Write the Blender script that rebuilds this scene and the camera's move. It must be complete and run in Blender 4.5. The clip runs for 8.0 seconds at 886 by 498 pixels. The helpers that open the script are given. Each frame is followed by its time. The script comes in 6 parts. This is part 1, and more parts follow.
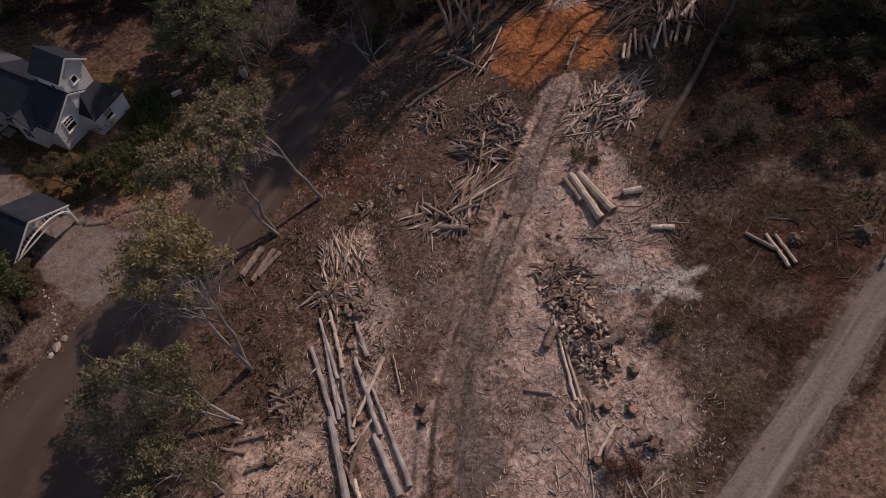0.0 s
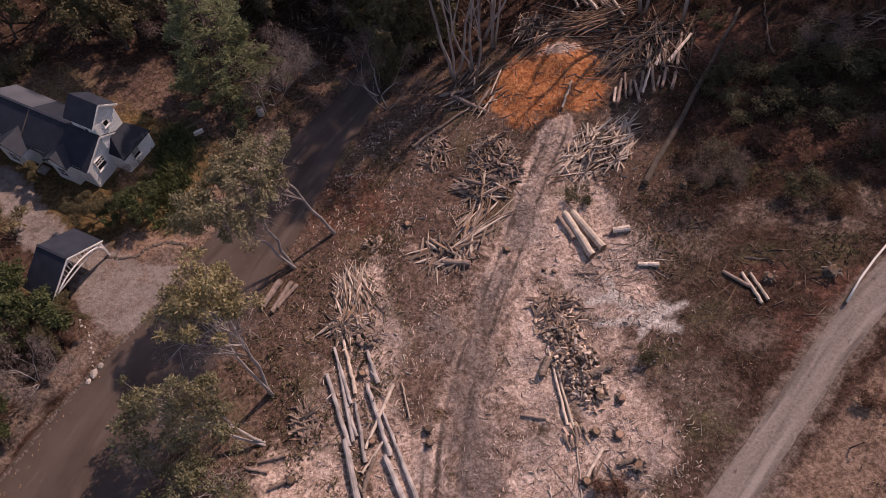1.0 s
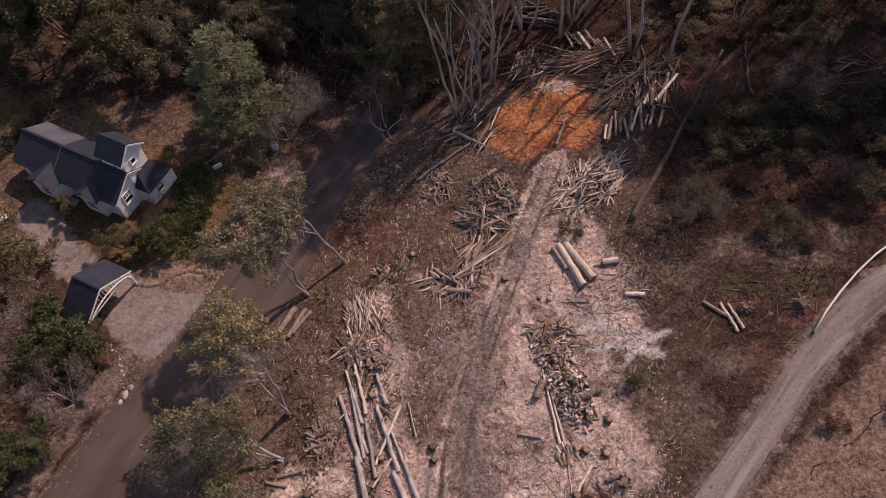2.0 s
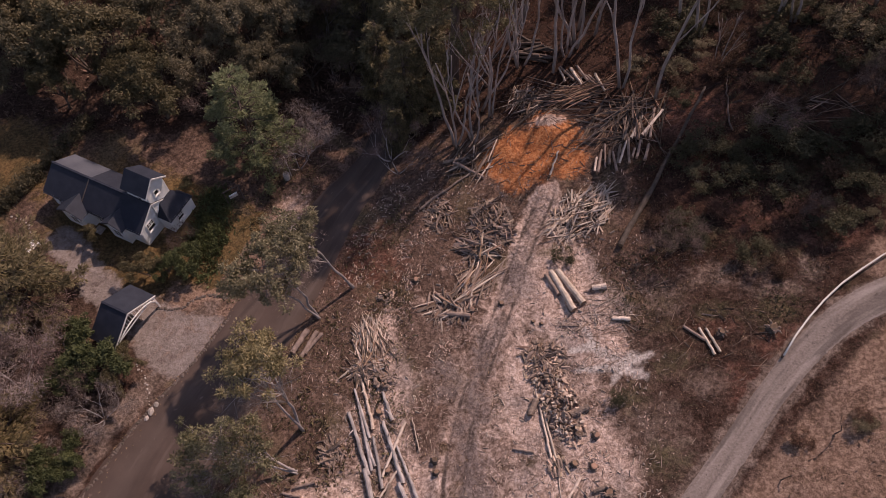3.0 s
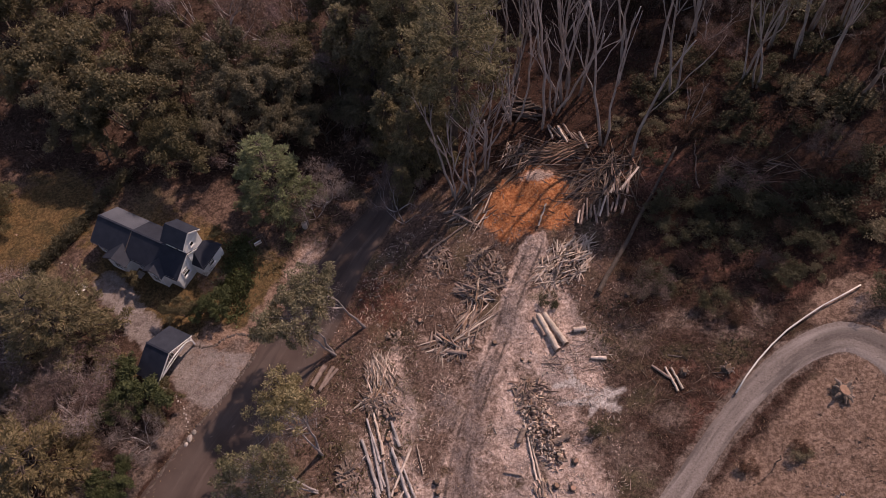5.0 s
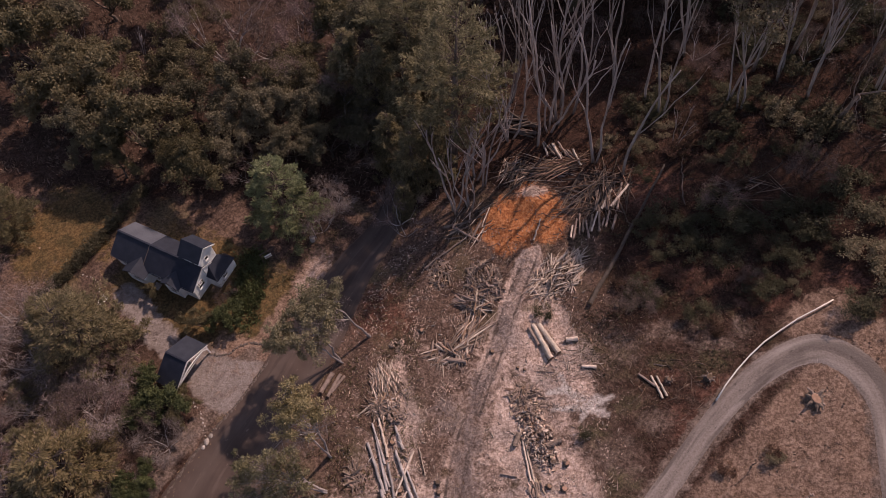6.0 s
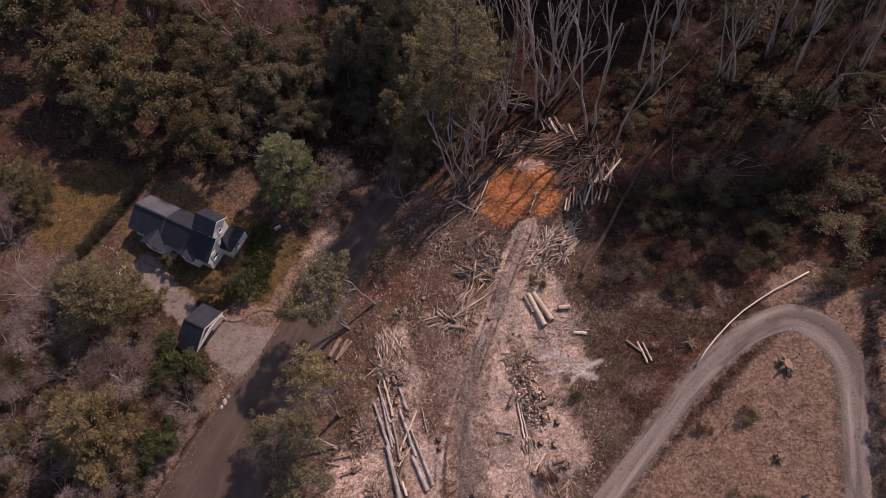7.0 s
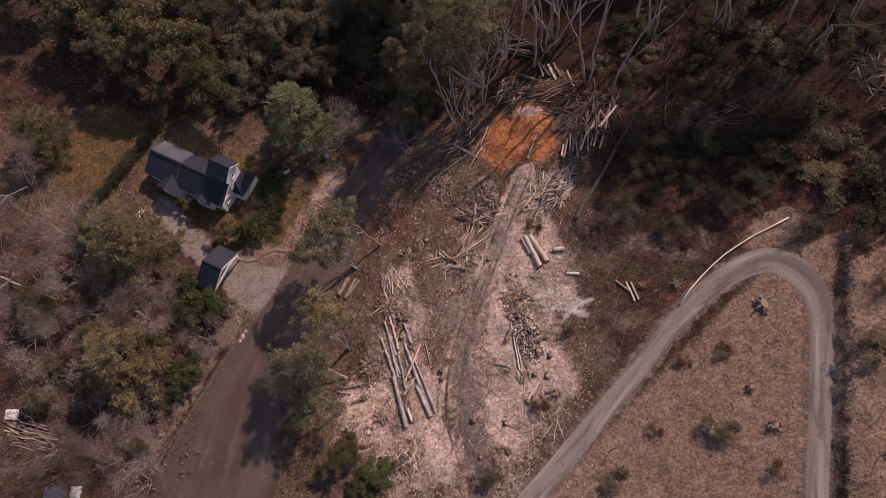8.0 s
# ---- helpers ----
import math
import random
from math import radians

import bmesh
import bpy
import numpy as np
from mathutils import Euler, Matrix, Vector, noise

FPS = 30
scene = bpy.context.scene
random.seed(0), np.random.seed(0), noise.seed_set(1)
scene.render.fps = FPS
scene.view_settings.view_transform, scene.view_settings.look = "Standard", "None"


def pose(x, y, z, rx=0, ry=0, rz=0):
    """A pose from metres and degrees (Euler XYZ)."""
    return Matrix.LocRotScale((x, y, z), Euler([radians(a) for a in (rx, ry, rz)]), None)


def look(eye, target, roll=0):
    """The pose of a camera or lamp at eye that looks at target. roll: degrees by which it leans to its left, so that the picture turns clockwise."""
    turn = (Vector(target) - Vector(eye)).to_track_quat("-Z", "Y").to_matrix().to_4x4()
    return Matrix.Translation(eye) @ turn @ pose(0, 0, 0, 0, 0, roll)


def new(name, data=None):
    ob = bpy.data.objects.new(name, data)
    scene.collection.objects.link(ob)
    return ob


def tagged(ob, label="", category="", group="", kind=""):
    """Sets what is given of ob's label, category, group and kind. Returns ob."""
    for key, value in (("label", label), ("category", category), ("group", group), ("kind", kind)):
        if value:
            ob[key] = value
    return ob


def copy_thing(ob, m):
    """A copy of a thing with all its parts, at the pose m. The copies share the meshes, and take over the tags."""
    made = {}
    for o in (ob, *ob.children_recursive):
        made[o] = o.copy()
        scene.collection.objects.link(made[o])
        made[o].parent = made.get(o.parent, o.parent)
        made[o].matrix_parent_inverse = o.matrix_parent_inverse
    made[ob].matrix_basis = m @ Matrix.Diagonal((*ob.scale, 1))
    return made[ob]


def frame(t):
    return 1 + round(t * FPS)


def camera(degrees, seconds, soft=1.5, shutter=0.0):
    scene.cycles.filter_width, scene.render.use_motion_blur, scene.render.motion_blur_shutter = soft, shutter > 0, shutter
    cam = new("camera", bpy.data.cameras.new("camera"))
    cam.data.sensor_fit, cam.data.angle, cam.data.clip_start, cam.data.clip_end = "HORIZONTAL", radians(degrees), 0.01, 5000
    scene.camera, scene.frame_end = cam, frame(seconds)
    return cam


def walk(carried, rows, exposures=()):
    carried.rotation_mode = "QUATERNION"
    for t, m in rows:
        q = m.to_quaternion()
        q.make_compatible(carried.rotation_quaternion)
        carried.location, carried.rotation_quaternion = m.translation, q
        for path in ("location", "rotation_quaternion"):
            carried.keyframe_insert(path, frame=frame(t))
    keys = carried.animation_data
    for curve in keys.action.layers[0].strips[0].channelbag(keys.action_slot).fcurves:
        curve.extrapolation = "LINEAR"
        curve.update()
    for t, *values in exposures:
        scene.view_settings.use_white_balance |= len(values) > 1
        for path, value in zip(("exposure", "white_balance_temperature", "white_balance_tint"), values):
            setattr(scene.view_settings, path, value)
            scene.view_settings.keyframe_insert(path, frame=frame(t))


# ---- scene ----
cam = camera(65.3, 8.0, 0.5)
METRES, EYE, TILT, LEAN, TURN = 46.0, 44.0, -60.0, 0.0, 0.0
ROWS = [
    (0.0, 0.0, 0.0, 0.0, 0.0, 0.0, -0.0),
    (0.5, -0.0036, -0.0523, 0.0339, -0.05, -0.12, -0.05),
    (1.0, -0.0086, -0.1042, 0.0674, -0.04, -0.22, -0.06),
    (1.5, -0.0126, -0.1564, 0.0988, -0.06, -0.27, -0.03),
    (3.0, -0.0173, -0.3242, 0.1873, -0.04, -0.21, -0.05),
    (3.5, -0.0181, -0.3785, 0.2165, -0.04, -0.21, -0.05),
    (4.0, -0.0191, -0.434, 0.2469, -0.05, -0.22, -0.05),
    (4.5, -0.0197, -0.4893, 0.2783, -0.06, -0.26, -0.07),
    (5.0, -0.0203, -0.5424, 0.3076, -0.07, -0.3, -0.07),
    (5.7, -0.0222, -0.6192, 0.3510, -0.1, -0.52, -0.08),
    (6.3, -0.0244, -0.6854, 0.3884, -0.13, -1.74, -0.09),
    (6.5, -0.025, -0.7073, 0.4006, -0.14, -2.38, -0.09),
    (7.0, -0.0267, -0.7598, 0.4276, -0.15, -4.81, -0.09),
    (7.5, -0.0291, -0.8146, 0.4582, -0.14, -8.19, -0.12),
    (8.0, -0.0303, -0.8697, 0.4914, -0.08, -10.84, -0.11),
]
EXPOSURES = [(t, stops, 7880, tint) for t, stops, tint in ((0.0, -0.82, 25), (0.3, -0.38, 28), (0.6, -0.14, 30), (1.0, -0.03, 31), (1.7, -0.03, 31), (3.0, -0.08, 31), (4.5, -0.1, 31), (8.0, -0.11, 31))]
walk(cam, [(t, pose(0, 0, EYE, TILT, LEAN, TURN) @ pose(METRES * x, METRES * y, METRES * z, 90 + pitch, roll, yaw)) for t, x, y, z, yaw, pitch, roll in ROWS], EXPOSURES)

# ---- world and sun ----
SUN_AZ, SUN_EL = math.atan2(0.60, 0.80), radians(44)
world = bpy.data.worlds.new("sky")
scene.world = world
world.use_nodes = True
sky = world.node_tree.nodes.new("ShaderNodeTexSky")
sky.sky_type, sky.sun_disc = "NISHITA", False
sky.sun_elevation, sky.sun_rotation = SUN_EL, SUN_AZ
world.node_tree.links.new(sky.outputs[0], world.node_tree.nodes["Background"].inputs[0])
world.node_tree.nodes["Background"].inputs[1].default_value = 0.15
sun = new("sun", bpy.data.lights.new("sun", "SUN"))
sun.data.energy, sun.data.angle, sun.data.color = 4.25, radians(1.0), (1.0, 0.88, 0.79)
sun.matrix_world = look((math.sin(SUN_AZ) * math.cos(SUN_EL) * 200, math.cos(SUN_AZ) * math.cos(SUN_EL) * 200, math.sin(SUN_EL) * 200), (0, 0, 0))


# ---- materials ----
def material(name, low, high, scale=3.0, rough=0.85, bump=0.3, fine=30.0, stretch=(1, 1, 1), island=0.0, per_object=0.0, space="Object", metallic=0.0, through_light=0.0):
    """Two colours mixed by coarse and fine noise, with relief; island and per_object vary the brightness."""
    m = bpy.data.materials.new(name)
    m.use_nodes = True
    nodes, links = m.node_tree.nodes, m.node_tree.links
    shader = nodes["Principled BSDF"]
    coords = nodes.new("ShaderNodeTexCoord")
    mapping = nodes.new("ShaderNodeMapping")
    mapping.inputs["Scale"].default_value = stretch
    links.new(coords.outputs[space], mapping.inputs[0])
    coarse, grain = nodes.new("ShaderNodeTexNoise"), nodes.new("ShaderNodeTexNoise")
    for node, s, detail in ((coarse, scale, 5), (grain, fine, 3)):
        node.inputs["Scale"].default_value, node.inputs["Detail"].default_value = s, detail
        links.new(mapping.outputs[0], node.inputs["Vector"])
    blend = nodes.new("ShaderNodeMath")
    blend.operation = "MULTIPLY_ADD"
    links.new(grain.outputs[0], blend.inputs[0])
    blend.inputs[1].default_value = 0.55
    half = nodes.new("ShaderNodeMath")
    half.operation = "MULTIPLY_ADD"
    links.new(coarse.outputs[0], half.inputs[0])
    half.inputs[1].default_value, half.inputs[2].default_value = 1.5, -0.55
    links.new(half.outputs[0], blend.inputs[2])
    ramp = nodes.new("ShaderNodeMix")
    ramp.data_type = "RGBA"
    links.new(blend.outputs[0], ramp.inputs[0])
    ramp.inputs[6].default_value, ramp.inputs[7].default_value = (*low, 1), (*high, 1)
    colour = ramp.outputs[2]
    for amount, kind, socket in ((island, "ShaderNodeNewGeometry", "Random Per Island"), (per_object, "ShaderNodeObjectInfo", "Random")):
        if amount:
            source, hsv, span = nodes.new(kind), nodes.new("ShaderNodeHueSaturation"), nodes.new("ShaderNodeMapRange")
            links.new(source.outputs[socket], span.inputs[0])
            span.inputs[3].default_value, span.inputs[4].default_value = 1 - amount, 1 + amount
            links.new(span.outputs[0], hsv.inputs["Value"])
            hue = nodes.new("ShaderNodeMapRange")
            links.new(source.outputs[socket], hue.inputs[0])
            hue.inputs[3].default_value, hue.inputs[4].default_value = 0.5 + 0.035 * amount, 0.5 - 0.035 * amount
            links.new(hue.outputs[0], hsv.inputs["Hue"])
            links.new(colour, hsv.inputs["Color"])
            colour = hsv.outputs[0]
    links.new(colour, shader.inputs["Base Color"])
    shader.inputs["Roughness"].default_value, shader.inputs["Metallic"].default_value = rough, metallic
    shader.inputs["Specular IOR Level"].default_value = 0.25
    if through_light:
        leaf, both = nodes.new("ShaderNodeBsdfTranslucent"), nodes.new("ShaderNodeMixShader")
        links.new(colour, leaf.inputs["Color"])
        both.inputs[0].default_value = through_light
        links.new(shader.outputs[0], both.inputs[1])
        links.new(leaf.outputs[0], both.inputs[2])
        links.new(both.outputs[0], nodes["Material Output"].inputs["Surface"])
    if bump:
        relief = nodes.new("ShaderNodeBump")
        relief.inputs["Strength"].default_value, relief.inputs["Distance"].default_value = bump, 0.05
        links.new(blend.outputs[0], relief.inputs["Height"])
        links.new(relief.outputs[0], shader.inputs["Normal"])
    return m


ASPHALT = material("asphalt", (0.045, 0.032, 0.028), (0.094, 0.068, 0.059), 0.3, 0.9, 0.25, 14, space="Object")
GRAVEL = material("gravel", (0.12, 0.10, 0.092), (0.275, 0.231, 0.212), 5.0, 0.95, 0.5, 30)


def wheel_worn(m, lanes, width, amount, dark):
    """Two worn wheel lanes along a road, by the place across it."""
    nodes, links = m.node_tree.nodes, m.node_tree.links
    shader = nodes["Principled BSDF"]
    base = shader.inputs["Base Color"].links[0].from_socket
    across, noise_, off, size, span, mix = (nodes.new("ShaderNode" + k) for k in ("Attribute", "TexNoise", "Math", "Math", "MapRange", "Mix"))
    across.attribute_name = "across"
    noise_.inputs["Scale"].default_value = 0.35
    wander = nodes.new("ShaderNodeMath")
    wander.operation = "MULTIPLY_ADD"
    wander.inputs[1].default_value = 0.5
    links.new(noise_.outputs[0], wander.inputs[0])
    links.new(across.outputs["Fac"], wander.inputs[2])
    shift = nodes.new("ShaderNodeMath")
    shift.operation = "SUBTRACT"
    links.new(wander.outputs[0], shift.inputs[0])
    shift.inputs[1].default_value = 0.25
    size.operation = "ABSOLUTE"
    links.new(shift.outputs[0], size.inputs[0])
    off.operation = "SUBTRACT"
    links.new(size.outputs[0], off.inputs[0])
    off.inputs[1].default_value = lanes
    again = nodes.new("ShaderNodeMath")
    again.operation = "ABSOLUTE"
    links.new(off.outputs[0], again.inputs[0])
    links.new(again.outputs[0], span.inputs[0])
    span.inputs[1].default_value, span.inputs[2].default_value, span.inputs[3].default_value, span.inputs[4].default_value = 0.0, width, amount, 0.0
    mix.data_type = "RGBA"
    links.new(span.outputs[0], mix.inputs[0])
    links.new(base, mix.inputs[6])
    mix.inputs[7].default_value = (*dark, 1)
    links.new(mix.outputs[2], shader.inputs["Base Color"])


def streaked(m, colour, amount, across_scale, along_scale, lo=0.5, hi=0.68):
    """Uneven streaks that run along a road."""
    nodes, links = m.node_tree.nodes, m.node_tree.links
    shader = nodes["Principled BSDF"]
    base = shader.inputs["Base Color"].links[0].from_socket
    side, run, place, noise_, span, mix = (nodes.new("ShaderNode" + k) for k in ("Attribute", "Attribute", "CombineXYZ", "TexNoise", "MapRange", "Mix"))
    side.attribute_name, run.attribute_name = "across", "along"
    sides, runs = nodes.new("ShaderNodeMath"), nodes.new("ShaderNodeMath")
    for node, source, scale, slot in ((sides, side, across_scale, 0), (runs, run, along_scale, 1)):
        node.operation = "MULTIPLY"
        node.inputs[1].default_value = scale
        links.new(source.outputs["Fac"], node.inputs[0])
        links.new(node.outputs[0], place.inputs[slot])
    noise_.inputs["Scale"].default_value, noise_.inputs["Detail"].default_value, noise_.inputs["Distortion"].default_value = 1.0, 6, 0.5
    links.new(place.outputs[0], noise_.inputs["Vector"])
    links.new(noise_.outputs[0], span.inputs[0])
    span.inputs[1].default_value, span.inputs[2].default_value, span.inputs[4].default_value = lo, hi, amount
    mix.data_type = "RGBA"
    links.new(span.outputs[0], mix.inputs[0])
    links.new(base, mix.inputs[6])
    mix.inputs[7].default_value = (*colour, 1)
    links.new(mix.outputs[2], shader.inputs["Base Color"])


wheel_worn(GRAVEL, 0.42, 0.35, 0.25, (0.30, 0.262, 0.243))
streaked(GRAVEL, (0.085, 0.07, 0.063), 0.5, 2.6, 0.12, 0.54, 0.66)
streaked(GRAVEL, (0.36, 0.32, 0.30), 0.6, 1.6, 0.07, 0.52, 0.68)
streaked(GRAVEL, (0.07, 0.058, 0.053), 0.6, 0.9, 0.09, 0.53, 0.62)
streaked(GRAVEL, (0.06, 0.05, 0.045), 0.7, 3.0, 1.6, 0.66, 0.72)
wheel_worn(ASPHALT, 0.5, 0.35, 0.35, (0.11, 0.088, 0.08))
streaked(ASPHALT, (0.15, 0.12, 0.11), 0.4, 5.0, 0.11, 0.56, 0.72)
streaked(ASPHALT, (0.035, 0.026, 0.023), 0.7, 3.0, 0.08, 0.54, 0.7)
streaked(ASPHALT, (0.2, 0.155, 0.135), 0.6, 14.0, 1.4, 0.66, 0.74)
BARK = material("grey_bark", (0.098, 0.071, 0.060), (0.32, 0.252, 0.216), 2.2, 0.9, 0.6, 16, (1, 1, 0.35), per_object=0.25)
BARK_DARK = material("dark_bark", (0.045, 0.035, 0.03), (0.15, 0.12, 0.105), 2.0, 0.95, 0.6, 16, (1, 1, 0.3), per_object=0.25)
BARK_PALE = material("pale_trunk_bark", (0.145, 0.131, 0.129), (0.48, 0.445, 0.442), 1.2, 0.85, 0.4, 9, (1, 1, 0.25), per_object=0.2)
STRIPPED = material("stripped_wood", (0.31, 0.245, 0.20), (0.70, 0.60, 0.525), 2.5, 0.8, 0.4, 18, (1, 1, 0.3), per_object=0.25)
CUT = material("cut_wood", (0.16, 0.10, 0.07), (0.33, 0.22, 0.16), 3.0, 0.85, 0.2, 26, per_object=0.3)
SPLIT = material("split_wood", (0.28, 0.195, 0.148), (0.62, 0.49, 0.395), 4.0, 0.85, 0.3, 22, per_object=0.35)
TWIG = material("dead_twigs", (0.22, 0.165, 0.14), (0.52, 0.42, 0.36), 3.0, 0.9, 0.0, 12, island=0.5)
CHIPS = material("wood_chips", (0.34, 0.25, 0.205), (0.72, 0.59, 0.50), 3.0, 0.9, 0.0, 12, island=0.5)
SLATE = material("dark_slate_roofing", (0.011, 0.015, 0.026), (0.028, 0.034, 0.050), 1.2, 0.6, 0.25, 12, per_object=0.12)
CLADDING = material("white_weatherboard", (0.72, 0.75, 0.74), (0.86, 0.89, 0.88), 0.8, 0.6, 0.08, 9)
TRIM = material("white_trim_paint", (0.70, 0.71, 0.70), (0.86, 0.86, 0.85), 1.5, 0.5, 0.05, 12)
# back-left roof slope: light sheen painted as paler streaks in the slate
SHEEN_ROOF = material("pale_weathered_roofing", (0.026, 0.031, 0.045), (0.14, 0.152, 0.18), 0.3, 0.35, 0.15, 10)
STONE = material("pale_stone", (0.22, 0.195, 0.18), (0.48, 0.44, 0.41), 3.0, 0.9, 0.5, 14, per_object=0.3)
EDGE = material("dark_kerb_stone", (0.06, 0.048, 0.042), (0.17, 0.14, 0.125), 2.0, 0.95, 0.5, 14, per_object=0.3)
LEAF_OLIVE = material("olive_leaves", (0.062, 0.054, 0.031), (0.205, 0.172, 0.096), 0.35, 0.6, 0, 3, island=0.28, per_object=0.3, through_light=0.32)
LEAF_GREEN = material("green_leaves", (0.05, 0.066, 0.03), (0.135, 0.155, 0.07), 0.35, 0.6, 0, 3, island=0.28, per_object=0.25, through_light=0.32)
LEAF_DARK = material("dark_leaves", (0.064, 0.06, 0.04), (0.175, 0.155, 0.1), 0.3, 0.65, 0, 3, island=0.28, per_object=0.3, through_light=0.32)
LEAF_GUM = material("grey_green_leaves", (0.125, 0.118, 0.074), (0.325, 0.292, 0.19), 0.5, 0.6, 0, 3, island=0.35, per_object=0.2, through_light=0.32)
LEAF_SAGE = material("sage_needles", (0.085, 0.08, 0.046), (0.25, 0.222, 0.13), 0.5, 0.6, 0, 3, island=0.35, per_object=0.25, through_light=0.32)
LEAF_FIR = material("grey_green_needles", (0.055, 0.07, 0.036), (0.19, 0.215, 0.115), 0.5, 0.6, 0, 3, island=0.35, per_object=0.2, through_light=0.32)
BARK_STEM = material("grey_stem_bark", (0.16, 0.135, 0.128), (0.46, 0.40, 0.38), 1.2, 0.85, 0.4, 9, (1, 1, 0.25), per_object=0.2)
BARE_PALE = material("bleached_twigs", (0.11, 0.087, 0.08), (0.30, 0.247, 0.231), 0.6, 0.85, 0, 4, island=0.35, per_object=0.25)
LEAF_CYPRESS = material("dark_olive_needles", (0.07, 0.061, 0.035), (0.24, 0.203, 0.113), 0.5, 0.6, 0, 3, island=0.4, per_object=0.25, through_light=0.3)
LEAF_GOLD_GUM = material("yellow_green_leaves", (0.14, 0.125, 0.065), (0.36, 0.31, 0.175), 0.5, 0.55, 0, 3, island=0.4, per_object=0.1, through_light=0.35)
LEAF_GUM_DARK = material("deep_gum_leaves", (0.075, 0.075, 0.043), (0.255, 0.24, 0.14), 0.5, 0.5, 0, 3, island=0.45, per_object=0.1, through_light=0.3)
LEAF_HEATH = material("grey_heath_leaves", (0.09, 0.078, 0.05), (0.24, 0.205, 0.132), 0.4, 0.7, 0, 3, island=0.4, per_object=0.3, through_light=0.3)
STRAW = material("bleached_grass", (0.12, 0.09, 0.066), (0.34, 0.268, 0.205), 0.3, 0.9, 0, 3, island=0.5)
LEAF_DEEP = material("deep_green_leaves", (0.034, 0.034, 0.02), (0.10, 0.095, 0.055), 0.3, 0.65, 0, 3, island=0.3, per_object=0.3, through_light=0.32)
LEAF_GOLD = material("olive_gold_needles", (0.10, 0.083, 0.044), (0.28, 0.222, 0.12), 0.5, 0.6, 0, 3, island=0.35, per_object=0.2, through_light=0.32)
CLOD = material("clay_clods", (0.10, 0.064, 0.046), (0.30, 0.205, 0.155), 1.2, 0.95, 0.3, 12, island=0.4)
LEAF_RUST = material("rusty_leaves", (0.060, 0.034, 0.024), (0.136, 0.080, 0.054), 0.5, 0.7, 0, 3, island=0.45, per_object=0.3, through_light=0.32)
BARE = material("bare_twigs", (0.085, 0.058, 0.052), (0.21, 0.152, 0.137), 0.6, 0.85, 0, 4, island=0.35, per_object=0.35)
GRASS = material("dry_grass", (0.15, 0.10, 0.055), (0.36, 0.26, 0.16), 0.25, 0.9, 0, 3, island=0.45)
BRACKEN = material("brown_bracken", (0.095, 0.064, 0.049), (0.225, 0.16, 0.124), 0.2, 0.9, 0, 3, island=0.4)
PIPE = material("white_plastic_pipe", (0.62, 0.58, 0.54), (0.80, 0.77, 0.74), 1.5, 0.5, 0.05, 12)
METAL = material("rusty_metal", (0.06, 0.045, 0.04), (0.15, 0.11, 0.095), 4, 0.7, 0.2, 20, metallic=0.4)
TARP = material("white_tarpaulin", (0.60, 0.60, 0.60), (0.82, 0.82, 0.82), 2, 0.5, 0.2, 8)
BLUE = material("blue_grey_tarpaulin", (0.06, 0.07, 0.10), (0.13, 0.15, 0.20), 2, 0.5, 0.2, 8)
glass = bpy.data.materials.new("window_glass")
glass.use_nodes = True
glass.node_tree.nodes["Principled BSDF"].inputs["Base Color"].default_value = (0.02, 0.025, 0.03, 1)
glass.node_tree.nodes["Principled BSDF"].inputs["Roughness"].default_value = 0.08


# ---- the lie of the land ----
def softplus(u):
    return np.logaddexp(0, u)


def limited(v, span, room):
    """v, bending off towards +-(span + room) past the span."""
    over = np.maximum(np.abs(v) - span, 0)
    return np.sign(v) * (np.minimum(np.abs(v), span) + room * (1 - np.exp(-over / room)))


def near_line(x, y, line):
    """Distance to a polyline."""
    best = np.full(np.shape(x), 1e9)
    for (ax, ay), (bx, by) in zip(line, line[1:]):
        dx, dy = bx - ax, by - ay
        s = np.clip(((x - ax) * dx + (y - ay) * dy) / (dx * dx + dy * dy), 0, 1)
        best = np.minimum(best, np.hypot(x - ax - s * dx, y - ay - s * dy))
    return best


def smooth(lo, hi, v):
    s = np.clip((v - lo) / (hi - lo), 0, 1)
    return s * s * (3 - 2 * s)


def rounded(line, n=8):
    """A Catmull-Rom curve through the corners of a line."""
    pts = [np.array(p, float) for p in line]
    pts = [2 * pts[0] - pts[1], *pts, 2 * pts[-1] - pts[-2]]
    out = []
    for a, b, c, d in zip(pts, pts[1:], pts[2:], pts[3:]):
        for k in range(n):
            s = k / n
            out.append(0.5 * (2 * b + (c - a) * s + (2 * a - 5 * b + 4 * c - d) * s * s + (3 * b - a - 3 * c + d) * s**3))
    return [tuple(p) for p in (*out, pts[-2])]


ROAD_LINE = rounded([(-16, 92), (-7.5, 66), (-8.3, 51.2), (-13.0, 42.6), (-17.6, 32.6), (-22.2, 23.4), (-27.0, 13.5), (-30.2, 1.5), (-33, -12), (-40, -60), (-60, -140)])
ROAD_HALF = np.interp(np.linspace(0, 10, 81), range(11), [1.5, 1.7, 2.0, 3.0, 4.0, 4.1, 5.9, 8.3, 9, 9, 9])
GRAVEL_LINE = rounded([(-30, -42), (-8, -20), (9.85, -1.4), (15.5, 4.9), (22.2, 12.5), (27.8, 19.0), (32.4, 23.5), (36.6, 26.2), (40.0, 27.0), (42.4, 25.5), (43.8, 22.8), (44.1, 19.5), (43.4, 15.2), (41.9, 7.8), (40.0, -1.2), (36.5, -20), (30, -60)])
